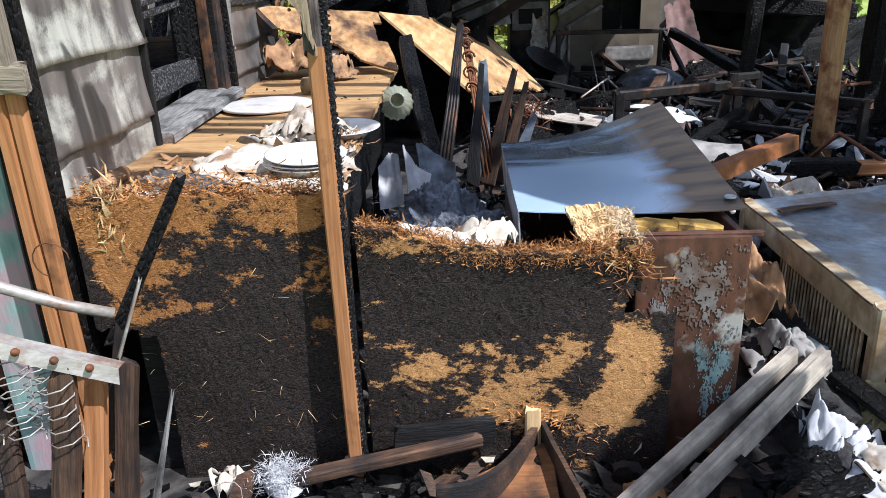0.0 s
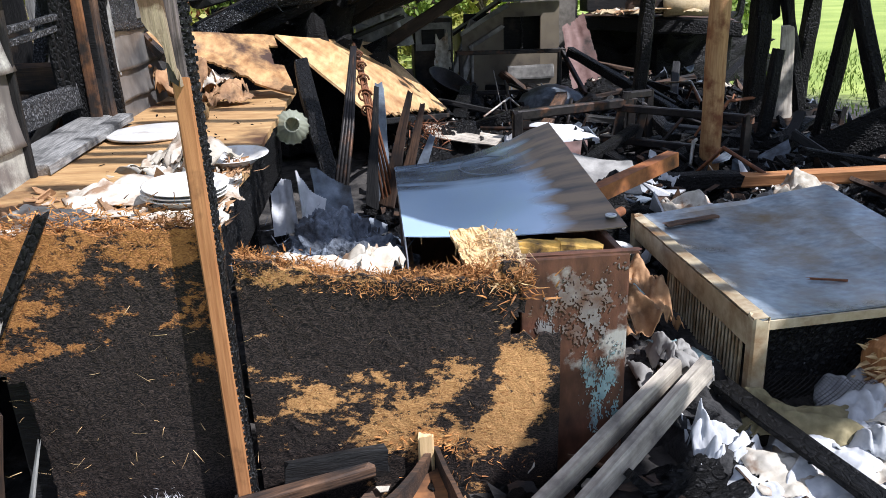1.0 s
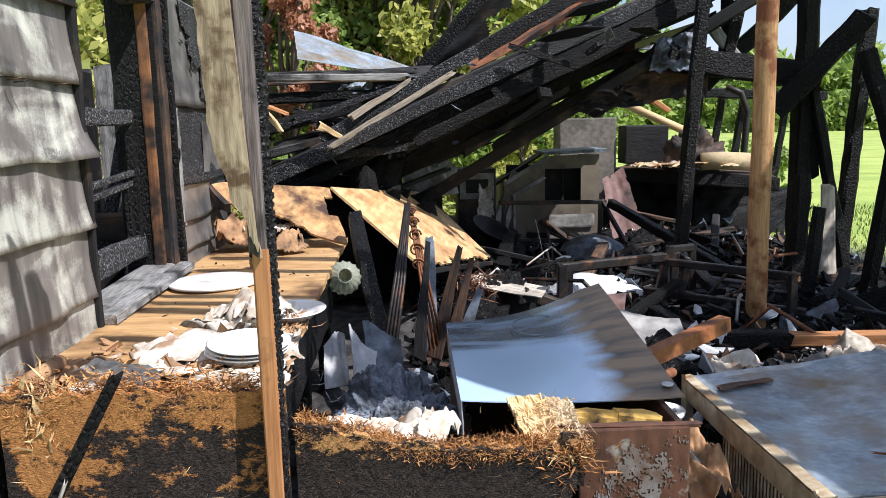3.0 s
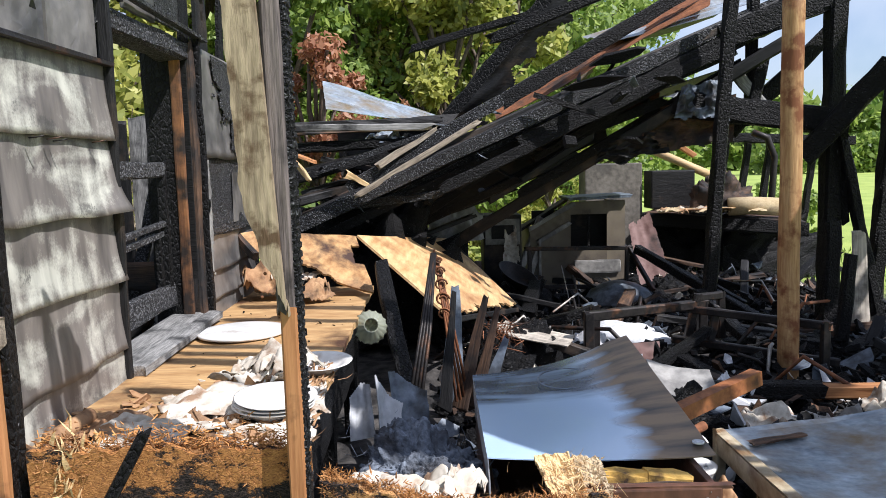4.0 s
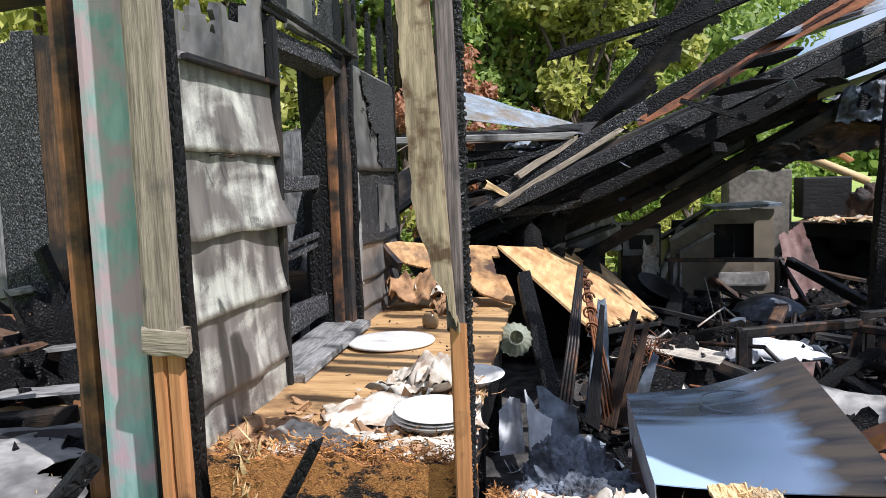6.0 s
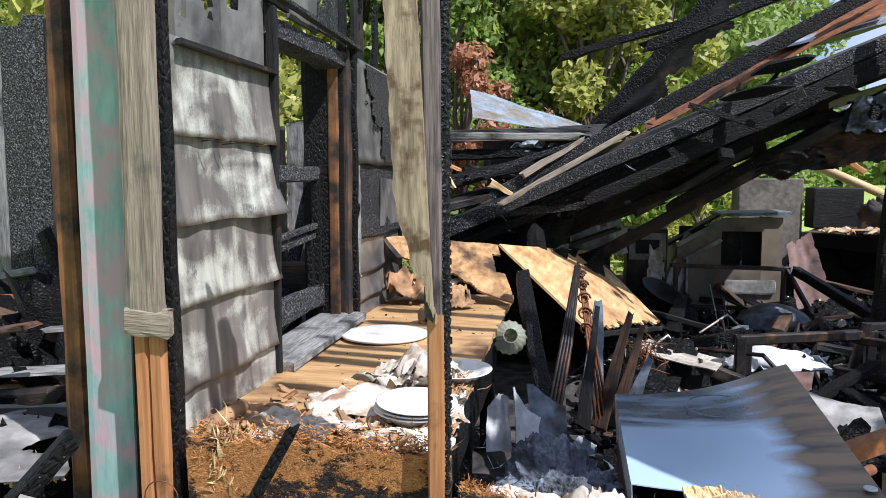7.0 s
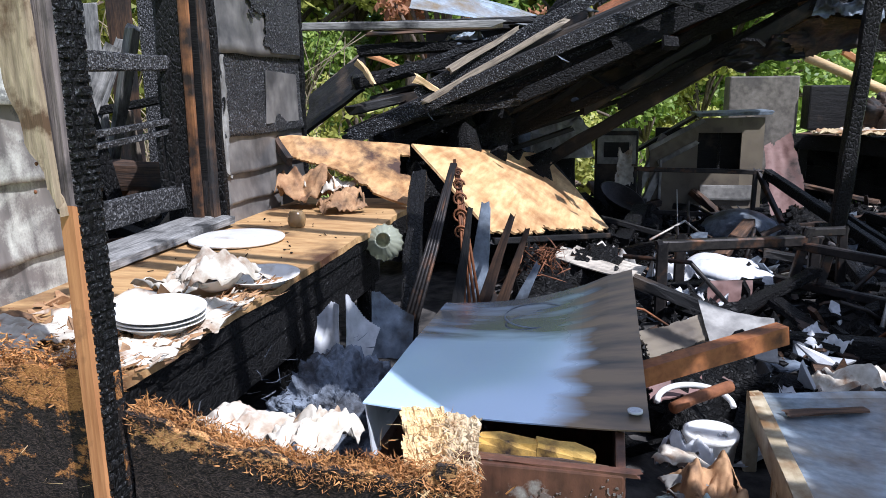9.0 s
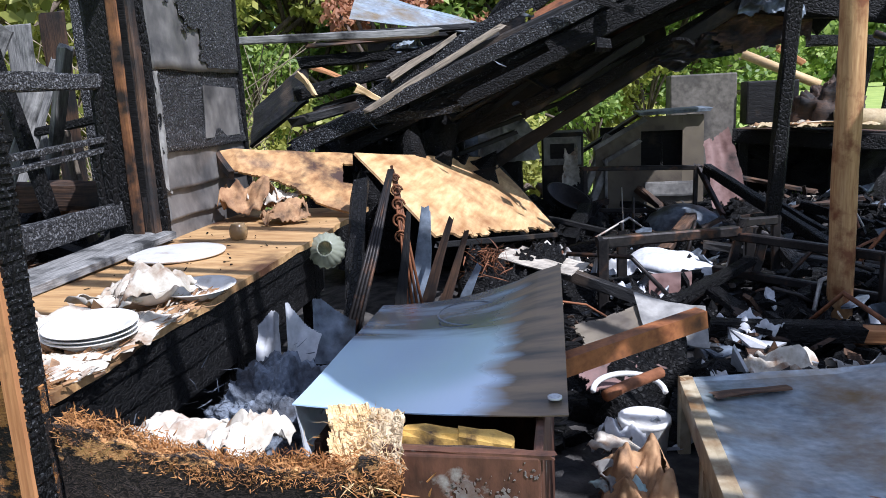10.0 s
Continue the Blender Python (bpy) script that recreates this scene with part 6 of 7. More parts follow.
for lo, hi, mt, nm, lb in (((-0.75, 9.3, 0.0), (0.0, 9.8, 1.35), BLUEGREY, "washing_machine", "blackened blue-grey machine under the fallen roof"), ((0.7, 9.0, 0.0), (1.15, 9.5, 1.1), CHAR_FLAT, "stove", "black burnt stove under the fallen roof")):
    t = thing(nm, (0, 0, 0), lb, nm.replace("_", " "))
    box("body", lo, hi, mt, t, bevel=0.02)
    cx = (lo[0] + hi[0]) / 2
    box("door", (cx - 0.2, lo[1] - 0.02, 0.75), (cx + 0.2, lo[1] - 0.004, 1.05), GREYWHITE, t)
    # no hole: a black slab on the door paints an opening's darkness
    box("opening", (cx - 0.13, lo[1] - 0.03, 0.82), (cx + 0.13, lo[1] - 0.021, 0.98), CHAR_FLAT, t)
beam("white_upright", (0.0, 9.2, 0.2), (0.02, 9.2, 1.25), 0.05, 0.05, GREYWHITE, "white painted upright under the fallen roof", "upright")
fluff("plaster_lump", (0.36, 8.7, 0.85), (0.62, 0.5, 0.48), GREYWHITE, "pale scorched lump of plaster on the heap", "plaster", 6, 48)
beam("support_timber", (0.36, 8.75, 0.0), (0.36, 8.75, 0.9), 0.3, 0.3, CHAR, "charred timber block under the plaster", "timber")

# iron bedsteads and frames
def rail_frame(name, rails, mat, label, r=0.022):
    t = thing(name, (0, 0, 0), label, name.replace("_", " "))
    for p, q in rails:
        beam("rail", p, q, 2 * r, 2 * r, mat, parent=t, rough=0.05)
    return t


rail_frame("iron_bedstead", (((1.12, 8.3, 0.77), (2.25, 8.3, 0.75)), ((1.16, 8.3, 0.0), (1.15, 8.3, 0.77)), ((2.23, 8.3, 0.75), (2.4, 8.0, 0.35)), ((2.2, 8.3, 0.0), (2.21, 8.3, 0.75)), ((1.15, 8.3, 0.35), (2.2, 8.3, 0.33))), DARKMETAL, "black burnt iron bed frame")
rail_frame("iron_chair", (((1.98, 5.9, 0.30), (2.85, 5.2, 0.27)), ((2.10, 5.9, 0.53), (2.80, 5.2, 0.525)), ((2.0, 5.9, 0.0), (2.14, 5.9, 0.62)), ((2.14, 5.9, 0.62), (2.40, 6.1, 0.60)), ((2.2, 5.78, 0.30), (2.26, 5.8, 0.55)),
                          ((2.78, 5.2, 0.0), (2.78, 5.2, 0.53)), ((2.40, 6.1, 0.60), (2.42, 6.1, 0.0))), DARKMETAL, "burnt iron seat frame tipped in the rubble", 0.028)
rail_frame("iron_stand", (((1.19, 5.4, 0.60), (2.2, 5.95, 0.56)), ((1.2, 5.4, 0.0), (1.2, 5.4, 0.6)), ((1.35, 5.9, 0.0), (1.35, 5.9, 0.55)), ((2.2, 5.95, 0.0), (2.2, 5.95, 0.56))), DARKMETAL, "scorched iron stand in the rubble", 0.035)
def burst_cushion():
    """A slumped pillow shape: domed, pinched at its corners, with a few soft folds."""
    def side(sign):
        def surf(u, v):
            x, y = 2 * u - 1, 2 * v - 1
            puff = (max(0.0, 1 - x ** 4) * max(0.0, 1 - y ** 4)) ** 0.6
            fold = 0.16 * nz(x * 1.6, y * 1.6, 4) + 0.07 * nz(x * 4, y * 4, 9)
            return (0.33 * x * (1 - 0.12 * y * y), 0.27 * y * (1 - 0.12 * x * x), 0.10 + sign * puff * (0.10 + 0.12 * fold) - 0.05 * x)
        return surf
    t = thing("white_cushion", (1.75, 6.32, 0.12), "ash-white burst cushion slumped in the rubble", "cushion", rz=-14)
    for nm, sg in (("top_cover", 1), ("bottom_cover", -1)):
        sheet(nm, side(sg), 30, 26, 0.004 * sg, CLOTH, lambda u, v: 0.0, t).data.shade_smooth()
    beam("piping", (-0.31, -0.25, 0.115), (0.31, -0.25, 0.085), 0.012, 0.012, GREYWHITE, parent=t, rough=0.1)


burst_cushion()
crumple("cloth", (1.35, 6.1, 0.2), (0.3, 0.3, 0.16), CLOTH, "pale blue-white cloth in the rubble", "cloth", 14, 0.9)

# ---- rubble inside the house ----
def inside(r):
    x, y = r.uniform(0.15, 4.6), r.uniform(3.5, 10.5)
    return (x, y, ground_height(x, y) + abs(r.gauss(0, 0.05)))


def under_lid(r):
    x, y = r.uniform(1.02, 3.4), r.uniform(3.3, 5.6)
    return (x, y, ground_height(x, y) + abs(r.gauss(0, 0.05)))


scatter("charcoal_rubble", "charcoal lumps and burnt wood covering the floor", "rubble", CHAR, 4200, inside, (0.03, 0.17), 0.4, 41, 0, 2.6)
scatter("charcoal_rubble", "scorched brown wood scraps covering the floor", "rubble", CHAR_BROWN, 700, inside, (0.03, 0.2), 0.18, 42, 0, 3.0)
scatter("ash_rubble", "pale ash and plaster crumbs on the floor", "rubble", GREYWHITE, 240, inside, (0.02, 0.1), 0.3, 43, 0.3)
scatter("ash_rubble", "white scraps of cloth and paper among the cinders", "rubble", PAPER, 260, inside, (0.03, 0.16), 0.05, 44, 0.7)
scatter("ash_rubble", "pale grey scraps lying behind the cooler", "rubble", CLOTH, 40, under_lid, (0.08, 0.2), 0.1, 45, 0.5)
scatter("tin_rubble", "bent blue-grey tin scraps among the cinders", "rubble", BLUEGREY, 220, inside, (0.05, 0.26), 0.06, 46, 0.6)
for k in range(46):
    r = random.Random(k + 200)
    x, y = r.uniform(0.5, 4.3), r.uniform(4.6, 10)
    a = r.uniform(0, 3.14)
    L = r.uniform(0.4, 1.3)
    z = ground_height(x, y) + r.uniform(0.03, 0.16)
    beam("burnt_timber", (x, y, z), (x + L * math.cos(a), y + L * math.sin(a) * 0.7, z + r.uniform(-0.05, 0.28)), r.uniform(0.05, 0.13), r.uniform(0.03, 0.09), (CHAR, CHAR, CHAR_FLAT, CHAR_BROWN)[k % 4],
         "burnt timber lying in the rubble", "timber", group="burnt timbers in the rubble", rough=0.16)
beam("scorched_rail", (1.75, 4.75, 0.24), (2.45, 4.6, 0.26), 0.1, 0.1, CHAR, "charred end of a broken rail behind the cooler", "rail", rough=0.15)
beam("scorched_rail", (2.45, 4.6, 0.26), (3.3, 4.2, 0.36), 0.09, 0.085, ORANGE, "orange-brown pine rail behind the cooler", "rail", rough=0.04)
for k, (x, y, z, s) in enumerate(((1.55, 4.1, 0.12, 0.34), (2.0, 4.3, 0.14, 0.42), (2.35, 4.15, 0.14, 0.4), (1.95, 4.75, 0.2, 0.3), (2.7, 4.3, 0.2, 0.35), (1.25, 3.9, 0.1, 0.3), (1.2, 3.35, 0.18, 0.25), (0.75, 5.4, 0.2, 0.4), (0.95, 6.2, 0.2, 0.4))):
    crumple("scorched_cloth", (x, y, z), (s, s * 0.8, 0.16), (CLOTH, PAPER, GREYWHITE)[k % 3], "ash-white scorched cloth in the rubble", "cloth", 30 + k, 0.9, 40 * k, group="cloths in the rubble")
# bucket and litter in the gap beside the cooler
bucket = thing("bucket", (1.27, 3.42, 0.13), "small white plastic bucket in the gap beside the cooler", "bucket")
v, f = lathe([(0.075, 0.0), (0.08, 0.004), (0.095, 0.16), (0.10, 0.165), (0.10, 0.18), (0.086, 0.182), (0.082, 0.174), (0.0, 0.174)], 36)
link_mesh("pail", v, f, CHINA, bucket, smooth=True)
rod("handle", [(0.1 * math.cos(a), 0.02 - 0.10 * math.sin(a), 0.165 - 0.04 * math.sin(a)) for a in [math.pi * i / 12 for i in range(13)]], 0.004, PALEMETAL, parent=bucket, k=6)
rod("pipe_piece", [(1.12, 3.3, 0.44), (1.2, 3.38, 0.45), (1.34, 3.5, 0.46)], 0.022, RUST, "short rusty pipe lying beside the lid", "pipe", k=12)
crumple("brown_scrap", (1.2, 2.85, 0.2), (0.22, 0.4, 0.2), CARDBOARD, "curled brown board in the gap", "scrap", 50, 0.9)
crumple("brown_scrap", (1.22, 2.5, 0.16), (0.18, 0.3, 0.16), GREYWHITE, "torn grey-white board in the gap", "scrap", 51, 0.7)
fluff("gap_rubble", (1.22, 2.7, 0.0), (0.42, 1.3, 0.2), ASH, "ash and litter filling the gap beside the cooler", "rubble", 14, 44)

# ---- foreground litter ----
for k, (p, q, rl) in enumerate((((0.43, 1.80, 0.03), (1.136, 2.32, 0.265), 8), ((0.57, 1.785, 0.03), (1.246, 2.32, 0.257), -6))):
    t = beam("lumber", p, q, 0.04, 0.085, LUMBER, "pale broken two-by-four leaning over the rubble", "lumber", roll=rl, rough=0.03, group="two broken boards")
beam("fore_plank", (-0.42, 2.0, 0.085), (0.10, 2.06, 0.165), 0.045, 0.04, CHAR_BROWN, "grey charred plank lying by the half wall", "plank", rough=0.15)
beam("fore_plank", (-0.1, 2.06, 0.17), (0.14, 2.08, 0.18), 0.02, 0.10, CHAR_FLAT, "charred board on edge by the half wall", "plank", rough=0.1)
drawer = thing("dresser_tray", (0.2, 1.95, 0.0), "broken wooden tray with a curved front in the litter", "tray")
sheet("drawer_front", lambda u, v: (-0.2 + 0.32 * u, -0.14 + 0.36 * u - 0.10 * math.sin(math.pi * u), 0.20 - 0.14 * v - 0.02 * u), 16, 6, 0.018, CHAR_BROWN, lambda u, v: 0.0, drawer)
sheet("drawer_side", lambda u, v: (0.12 + 0.08 * u, 0.2 - 0.42 * u, 0.19 - 0.13 * v), 12, 6, 0.014, CHAR_BROWN, lambda u, v: 0.003 * nz(u * 4, v * 4), drawer)
sheet("drawer_bottom", lambda u, v: (-0.16 + 0.3 * u, -0.16 + 0.3 * v * (0.4 + 0.6 * u), 0.07 + 0.03 * u + 0.04 * v), 12, 12, 0.01, CHAR_ORANGE, lambda u, v: 0.0, drawer)
beam("corner_block", (0.09, 0.16, 0.08), (0.09, 0.16, 0.22), 0.05, 0.03, PINE, parent=drawer)
fluff("stuffing", (-0.47, 2.0, 0.05), (0.10, 0.09, 0.07), CLOTH, "tuft of white mattress stuffing", "stuffing", 21, 40)
strands("stuffing_fibres", "white stuffing fibres", "fibres", CLOTH, 1500, lambda r: (-0.47 + r.gauss(0, 0.035), 2.0 + r.gauss(0, 0.03), 0.10 + r.gauss(0, 0.022)), lambda r: (r.gauss(0, 1), r.gauss(0, 1), r.gauss(0.2, 0.7)), (0.012, 0.035), 15, 0.0009)
fluff("burnt_log", (1.12, 2.03, 0.0), (0.34, 0.16, 0.12), CHAR, "short charred log in the litter", "log", 22, 48)
beam("charred_board", (1.31, 2.30, 0.20), (1.52, 1.70, 0.14), 0.075, 0.03, CHAR, "charred board lying over pale cloth", "board", rough=0.14)
crumple("white_cloth", (1.24, 2.12, 0.04), (0.22, 0.2, 0.2), CLOTH, "crumpled white cloth in the litter", "cloth", 60, 0.8)
crumple("white_cloth", (1.52, 1.95, 0.02), (0.55, 0.5, 0.13), CLOTH, "pale blue-white sheet in the litter", "cloth", 61, 0.9, 20)
crumple("white_cloth", (1.78, 2.15, 0.06), (0.5, 0.35, 0.18), CLOTH, "pale blue-white sheet in the litter", "cloth", 62, 0.9, 60)
for k, (x, y, z, s) in enumerate(((1.40, 1.98, 0.07, 0.17), (1.58, 2.05, 0.10, 0.2), (1.70, 1.98, 0.09, 0.18), (1.30, 1.9, 0.05, 0.16), (1.86, 2.05, 0.13, 0.2), (1.50, 1.86, 0.06, 0.2))):
    crumple("white_cloth", (x, y, z), (s * 1.6, s * 1.3, s * 0.5), CLOTH if k % 2 else PAPER, "bunched fold of dusty white cloth in the litter", "cloth", 160 + k, 0.6, 37 * k, 0.6)
for k, (p, q) in enumerate((((1.02, 1.98, 0.06), (1.26, 2.08, 0.10)), ((1.12, 1.9, 0.05), (1.38, 1.98, 0.09)))):
    beam("charred_stick", p, q, 0.055, 0.05, CHAR, "short thick charred stick lying on pale cloth", "stick", rough=0.2, ragged=0.1)
crumple("canvas_bag", (1.46, 2.16, 0.09), (0.42, 0.2, 0.14), OLIVE, "olive-brown canvas bag in the litter", "bag", 63, 0.75, -20, 0.7)
split_log = thing("split_log", (1.74, 2.24, 0.12), "splintered orange log end resting in the litter", "log")
v, f = lathe([(0.09, 0), (0.11, 0.02), (0.115, 0.2), (0.10, 0.34), (0.05, 0.36)], 18)
link_mesh("log", v, f, ORANGE, split_log, pose(0.12, 0.05, 0.09, 0, 80, 10))
strands("splinter_tuft", "orange splinters", "splinters", SPLIT, 90, lambda r: (0.12 + r.uniform(-.02, .04), 0.05 + r.uniform(-.09, .09), 0.08 + r.uniform(-.08, .1)), lambda r: (-1, r.gauss(0, .25), r.gauss(0, .3)), (0.02, 0.07), 17, 0.006, split_log)


def fore(r):
    x, y = r.uniform(-1.2, 2.0), r.uniform(1.2, 2.12)
    return (x, y, 0.01 + abs(r.gauss(0, 0.035)))


scatter("litter", "charred wood chips on the ground by the half wall", "litter", CHAR, 420, fore, (0.03, 0.13), 0.3, 51, 0, 2.5)
scatter("litter", "brown wood splinters on the ground", "litter", CHAR_BROWN, 160, fore, (0.03, 0.16), 0.15, 52, 0, 3.0)
scatter("litter", "pale paper and plaster scraps on the ground", "litter", PAPER, 90, fore, (0.02, 0.09), 0.1, 53, 0.6)

# bed spring and iron in the corner near the camera
spring_bed = thing("bed_spring", (-0.95, 1.72, 0), "rusted bed-spring unit with a drilled steel angle on top", "bed spring")
so = Vector((-0.95, 1.72, 0))
angle = sheet("angle_bar", bilinear(Vector((-1.25, 1.70, 0.79)) - so, Vector((-0.785, 1.80, 0.585)) - so, Vector((-0.785, 1.79, 0.545)) - so, Vector((-1.25, 1.69, 0.75)) - so), 12, 3, 0.004, PALEMETAL, lambda u, v: 0.002 * nz(u * 6, v), spring_bed)
sheet("angle_bar", bilinear(Vector((-1.25, 1.70, 0.79)) - so, Vector((-0.785, 1.80, 0.585)) - so, Vector((-0.78, 1.83, 0.588)) - so, Vector((-1.25, 1.735, 0.795)) - so), 12, 3, 0.004, PALEMETAL, lambda u, v: 0.002 * nz(u * 6, v), spring_bed)
for u in (0.35, 0.55, 0.72, 0.88):
    p = Vector((-1.25, 1.69, 0.77)).lerp(Vector((-0.785, 1.79, 0.567)), u) - so
    turned("bolt", p + Vector((0, -0.006, 0.012)), [(0.010, 0), (0.011, 0.006), (0.008, 0.012), (0.004, 0.018)], RUST, "", "", (60, 0, 0), parent=angle, k=10)
for cx, cy, cz in ((-1.02, 1.74, 0.42), (-0.93, 1.76, 0.38), (-1.12, 1.72, 0.42), (-1.06, 1.9, 0.36)):
    pts = [(cx + (0.035 + 0.02 * abs(i / 40 - .5)) * math.cos(i * 0.9) - so.x, cy + (0.035 + 0.02 * abs(i / 40 - .5)) * math.sin(i * 0.9) - so.y, cz + 0.22 * i / 40) for i in range(41)]
    rod("coil", pts, 0.0022, PALEMETAL, parent=spring_bed, k=5)
rod("iron_pipe", [(-1.3, 1.82, 0.86), (-1.1, 1.9, 0.775), (-0.98, 1.95, 0.70), (-0.87, 2.0, 0.645)], 0.016, PALEMETAL, "ash-grey iron pipe propped on the corner post", "pipe", k=12)
lean_bar = thing("leaning_bar", (-0.78, 2.03, 0.5), "black charred angle bar leaning on the half wall", "bar")
beam("bar", (-0.10, -0.03, 0.08), (0.11, 0.055, 0.48), 0.035, 0.03, CHAR, parent=lean_bar, rough=0.12)
beam("strip", (-0.075, -0.06, 0.05), (-0.01, -0.03, 0.22), 0.022, 0.008, PALEMETAL, parent=lean_bar, rough=0.05)
beam("foot", (-0.17, -0.05, -0.25), (-0.08, -0.04, 0.09), 0.025, 0.02, CHAR_BROWN, parent=lean_bar)
beam("charred_spike", (-0.79, 1.72, 0.0), (-0.692, 1.85, 0.45), 0.035, 0.02, ASHWOOD, "ash-grey charred spike of wood standing in the litter", "stick", taper=0.25)
for p, q, w, h, mt in (((-0.93, 1.75, 0), (-0.88, 1.85, 0.50), 0.05, 0.04, ORANGE), ((-1.0, 1.72, 0), (-0.92, 1.78, 0.56), 0.06, 0.04, CHAR_BROWN), ((-0.87, 1.80, 0.0), (-0.82, 1.9, 0.50), 0.05, 0.05, CHAR_BROWN), ((-1.12, 1.75, 0.0), (-1.15, 1.85, 0.4), 0.05, 0.03, CHAR_BROWN),
                       ((-1.15, 1.62, 0.1), (-0.8, 1.66, 0.05), 0.09, 0.05, PINE)):
    beam("broken_lath", p, q, w, h, mt, "broken brown lath of a burnt bed base", "lath", group="laths of the bed base", rough=0.14, ragged=0.06)
rod("loop_wire", [(-1.02 + 0.05 * math.cos(a), 2.02, 0.80 + 0.05 * math.sin(a)) for a in [i * 0.4 for i in range(12)]], 0.002, RUST, "loop of rusty wire on the corner post", "wire", k=5)

# ---- the burnt room beyond the sided wall ----
def west_room():
    t = thing("plank_wall", (-3.4, 4.6, 0), "tall charred plank wall still standing", "wall")
    tagged(t, kind="structure")
    for k in range(8):
        r = random.Random(k + 70)
        beam("plank", (-0.55 + 0.16 * k, 0, 0), (-0.55 + 0.16 * k, 0, 2.66 + r.uniform(-0.05, 0.04)), 0.155, 0.025, (ASHCHAR, CHAR_BROWN, ASHWOOD, ASHCHAR)[k % 4], parent=t, rough=0.04)


west_room()
for k in range(26):
    r = random.Random(k + 300)
    x, y, z = r.uniform(-4.2, -1.7), r.uniform(2.6, 6.4), r.uniform(0.2, 1.35)
    a = r.uniform(-0.5, 0.5)
    L = r.uniform(0.7, 1.8)
    beam("burnt_timber", (x - L / 2, y, z), (x + L / 2, y + a, z + r.uniform(-0.3, 0.3)), r.uniform(0.06, 0.16), r.uniform(0.04, 0.1), (CHAR, ASHWOOD, CHAR_FLAT, CHAR_BROWN)[k % 4], "burnt timber heaped in the room behind the wall", "timber", group="timbers behind the wall")
for k in range(9):
    r = random.Random(k + 400)
    p = (r.uniform(-2.8, -1.5), r.uniform(3.6, 5.2), r.uniform(0.5, 1.0))
    beam("burnt_timber", p, (p[0] + r.uniform(-.5, .5), p[1] + r.uniform(-.4, .4), p[2] + r.uniform(0.6, 1.3)), 0.06, 0.08, (CHAR, ASHWOOD)[k % 2], "charred stud leaning in the room behind the wall", "stud", group="timbers behind the wall")
fluff("ash_mound", (-2.8, 4.4, 0.0), (2.3, 3.4, 0.95), CHAR, "heap of ash and burnt boards behind the wall", "rubble", 31, 60)
beam("roof_board", (-3.9, 3.6, 2.62), (-1.5, 3.7, 2.75), 0.5, 0.05, CHAR_BROWN, "charred roof board over the burnt room", "board")
crumple("pale_sheet", (-1.95, 2.45, 0.75), (0.9, 0.7, 0.2), GREYWHITE, "pale grey board lying outside the wall", "board", 80, 0.25, 0, 0.2)
fluff("ash_mound", (-1.95, 2.5, 0.0), (1.1, 1.1, 0.70), CHAR, "heap of ash beside the trim board", "rubble", 33, 40)
strands("splintered_stub", "splintered pale wood stub", "splinters", SPLIT, 60, lambda r: (-1.62 + r.gauss(0, .05), 2.3 + r.gauss(0, .04), 0.70), lambda r: (r.gauss(0, .25), r.gauss(0, .2), 1), (0.03, 0.09), 19, 0.006)

for k in range(22):
    r = random.Random(k + 600)
    x, y, z = r.uniform(-3.4, -1.7), r.uniform(2.9, 4.6), 0.45 + 0.026 * k
    L = r.uniform(0.5, 1.4)
    beam("burnt_board", (x - L / 2, y, z), (x + L / 2, y + r.uniform(-.4, .4), z + r.uniform(-0.12, 0.12)), r.uniform(0.09, 0.2), 0.022, (ASHWOOD, CHAR_BROWN, LUMBER, CHAR_ORANGE, PINE, GREYWHITE)[k % 6], "scorched board in the stack behind the wall", "board", group="stacked boards behind the wall", rough=0.12)

# ---- smaller wreckage in the middle of the floor ----
def panel_thing(name, a, b, c, d, mat, label, category, bend=0.02, seed=1, torn=0.0):
    ob = sheet(name, bilinear(a, b, c, d), 40, 30, 0.008, mat, lambda u, v: bend * math.sin(math.pi * u) + 0.01 * nz(u * 4, v * 4, seed),
               keep=(lambda u, v: max(abs(u - .5), abs(v - .5)) * 2 < 1.02 - torn * (0.5 + nz(u * 7, v * 7, seed))) if torn else None)
    return tagged(ob, label, category)


panel_thing("loose_board", (1.30, 4.32, 0.56), (1.62, 4.2, 0.52), (1.60, 3.95, 0.40), (1.33, 4.05, 0.44), GREYWHITE, "pale grey panel lying on the rubble behind the lid", "panel")
panel_thing("loose_board", (1.0, 3.95, 0.50), (1.36, 4.32, 0.51), (1.42, 4.2, 0.44), (1.06, 3.8, 0.44), BEIGE, "beige scorched board lying on the rubble behind the lid", "panel", 0.01, 4, 0.1)
panel_thing("loose_board", (1.0, 3.75, 0.42), (1.45, 4.05, 0.40), (1.48, 3.9, 0.34), (1.05, 3.55, 0.34), PINKBOARD, "faded pink scorched board in the rubble", "panel", 0.01, 6, 0.25)
fluff("ash_mound", (1.3, 4.0, 0.0), (0.8, 0.8, 0.40), CHAR, "black mound of cinders behind the lid", "rubble", 51, 44)
panel_thing("pale_board", (0.58, 5.65, 0.52), (1.05, 5.2, 0.48), (1.0, 5.12, 0.45), (0.52, 5.52, 0.48), LUMBER, "pale board lying in the rubble", "board", 0.01, 2)
panel_thing("pale_board", (0.66, 5.95, 0.47), (1.12, 5.5, 0.44), (1.07, 5.42, 0.40), (0.6, 5.85, 0.43), LUMBER, "pale board lying in the rubble", "board", 0.01, 3)
fluff("ash_mound", (0.75, 5.6, 0.0), (0.8, 0.9, 0.45), CHAR, "black mound of cinders under pale boards", "rubble", 52, 44)
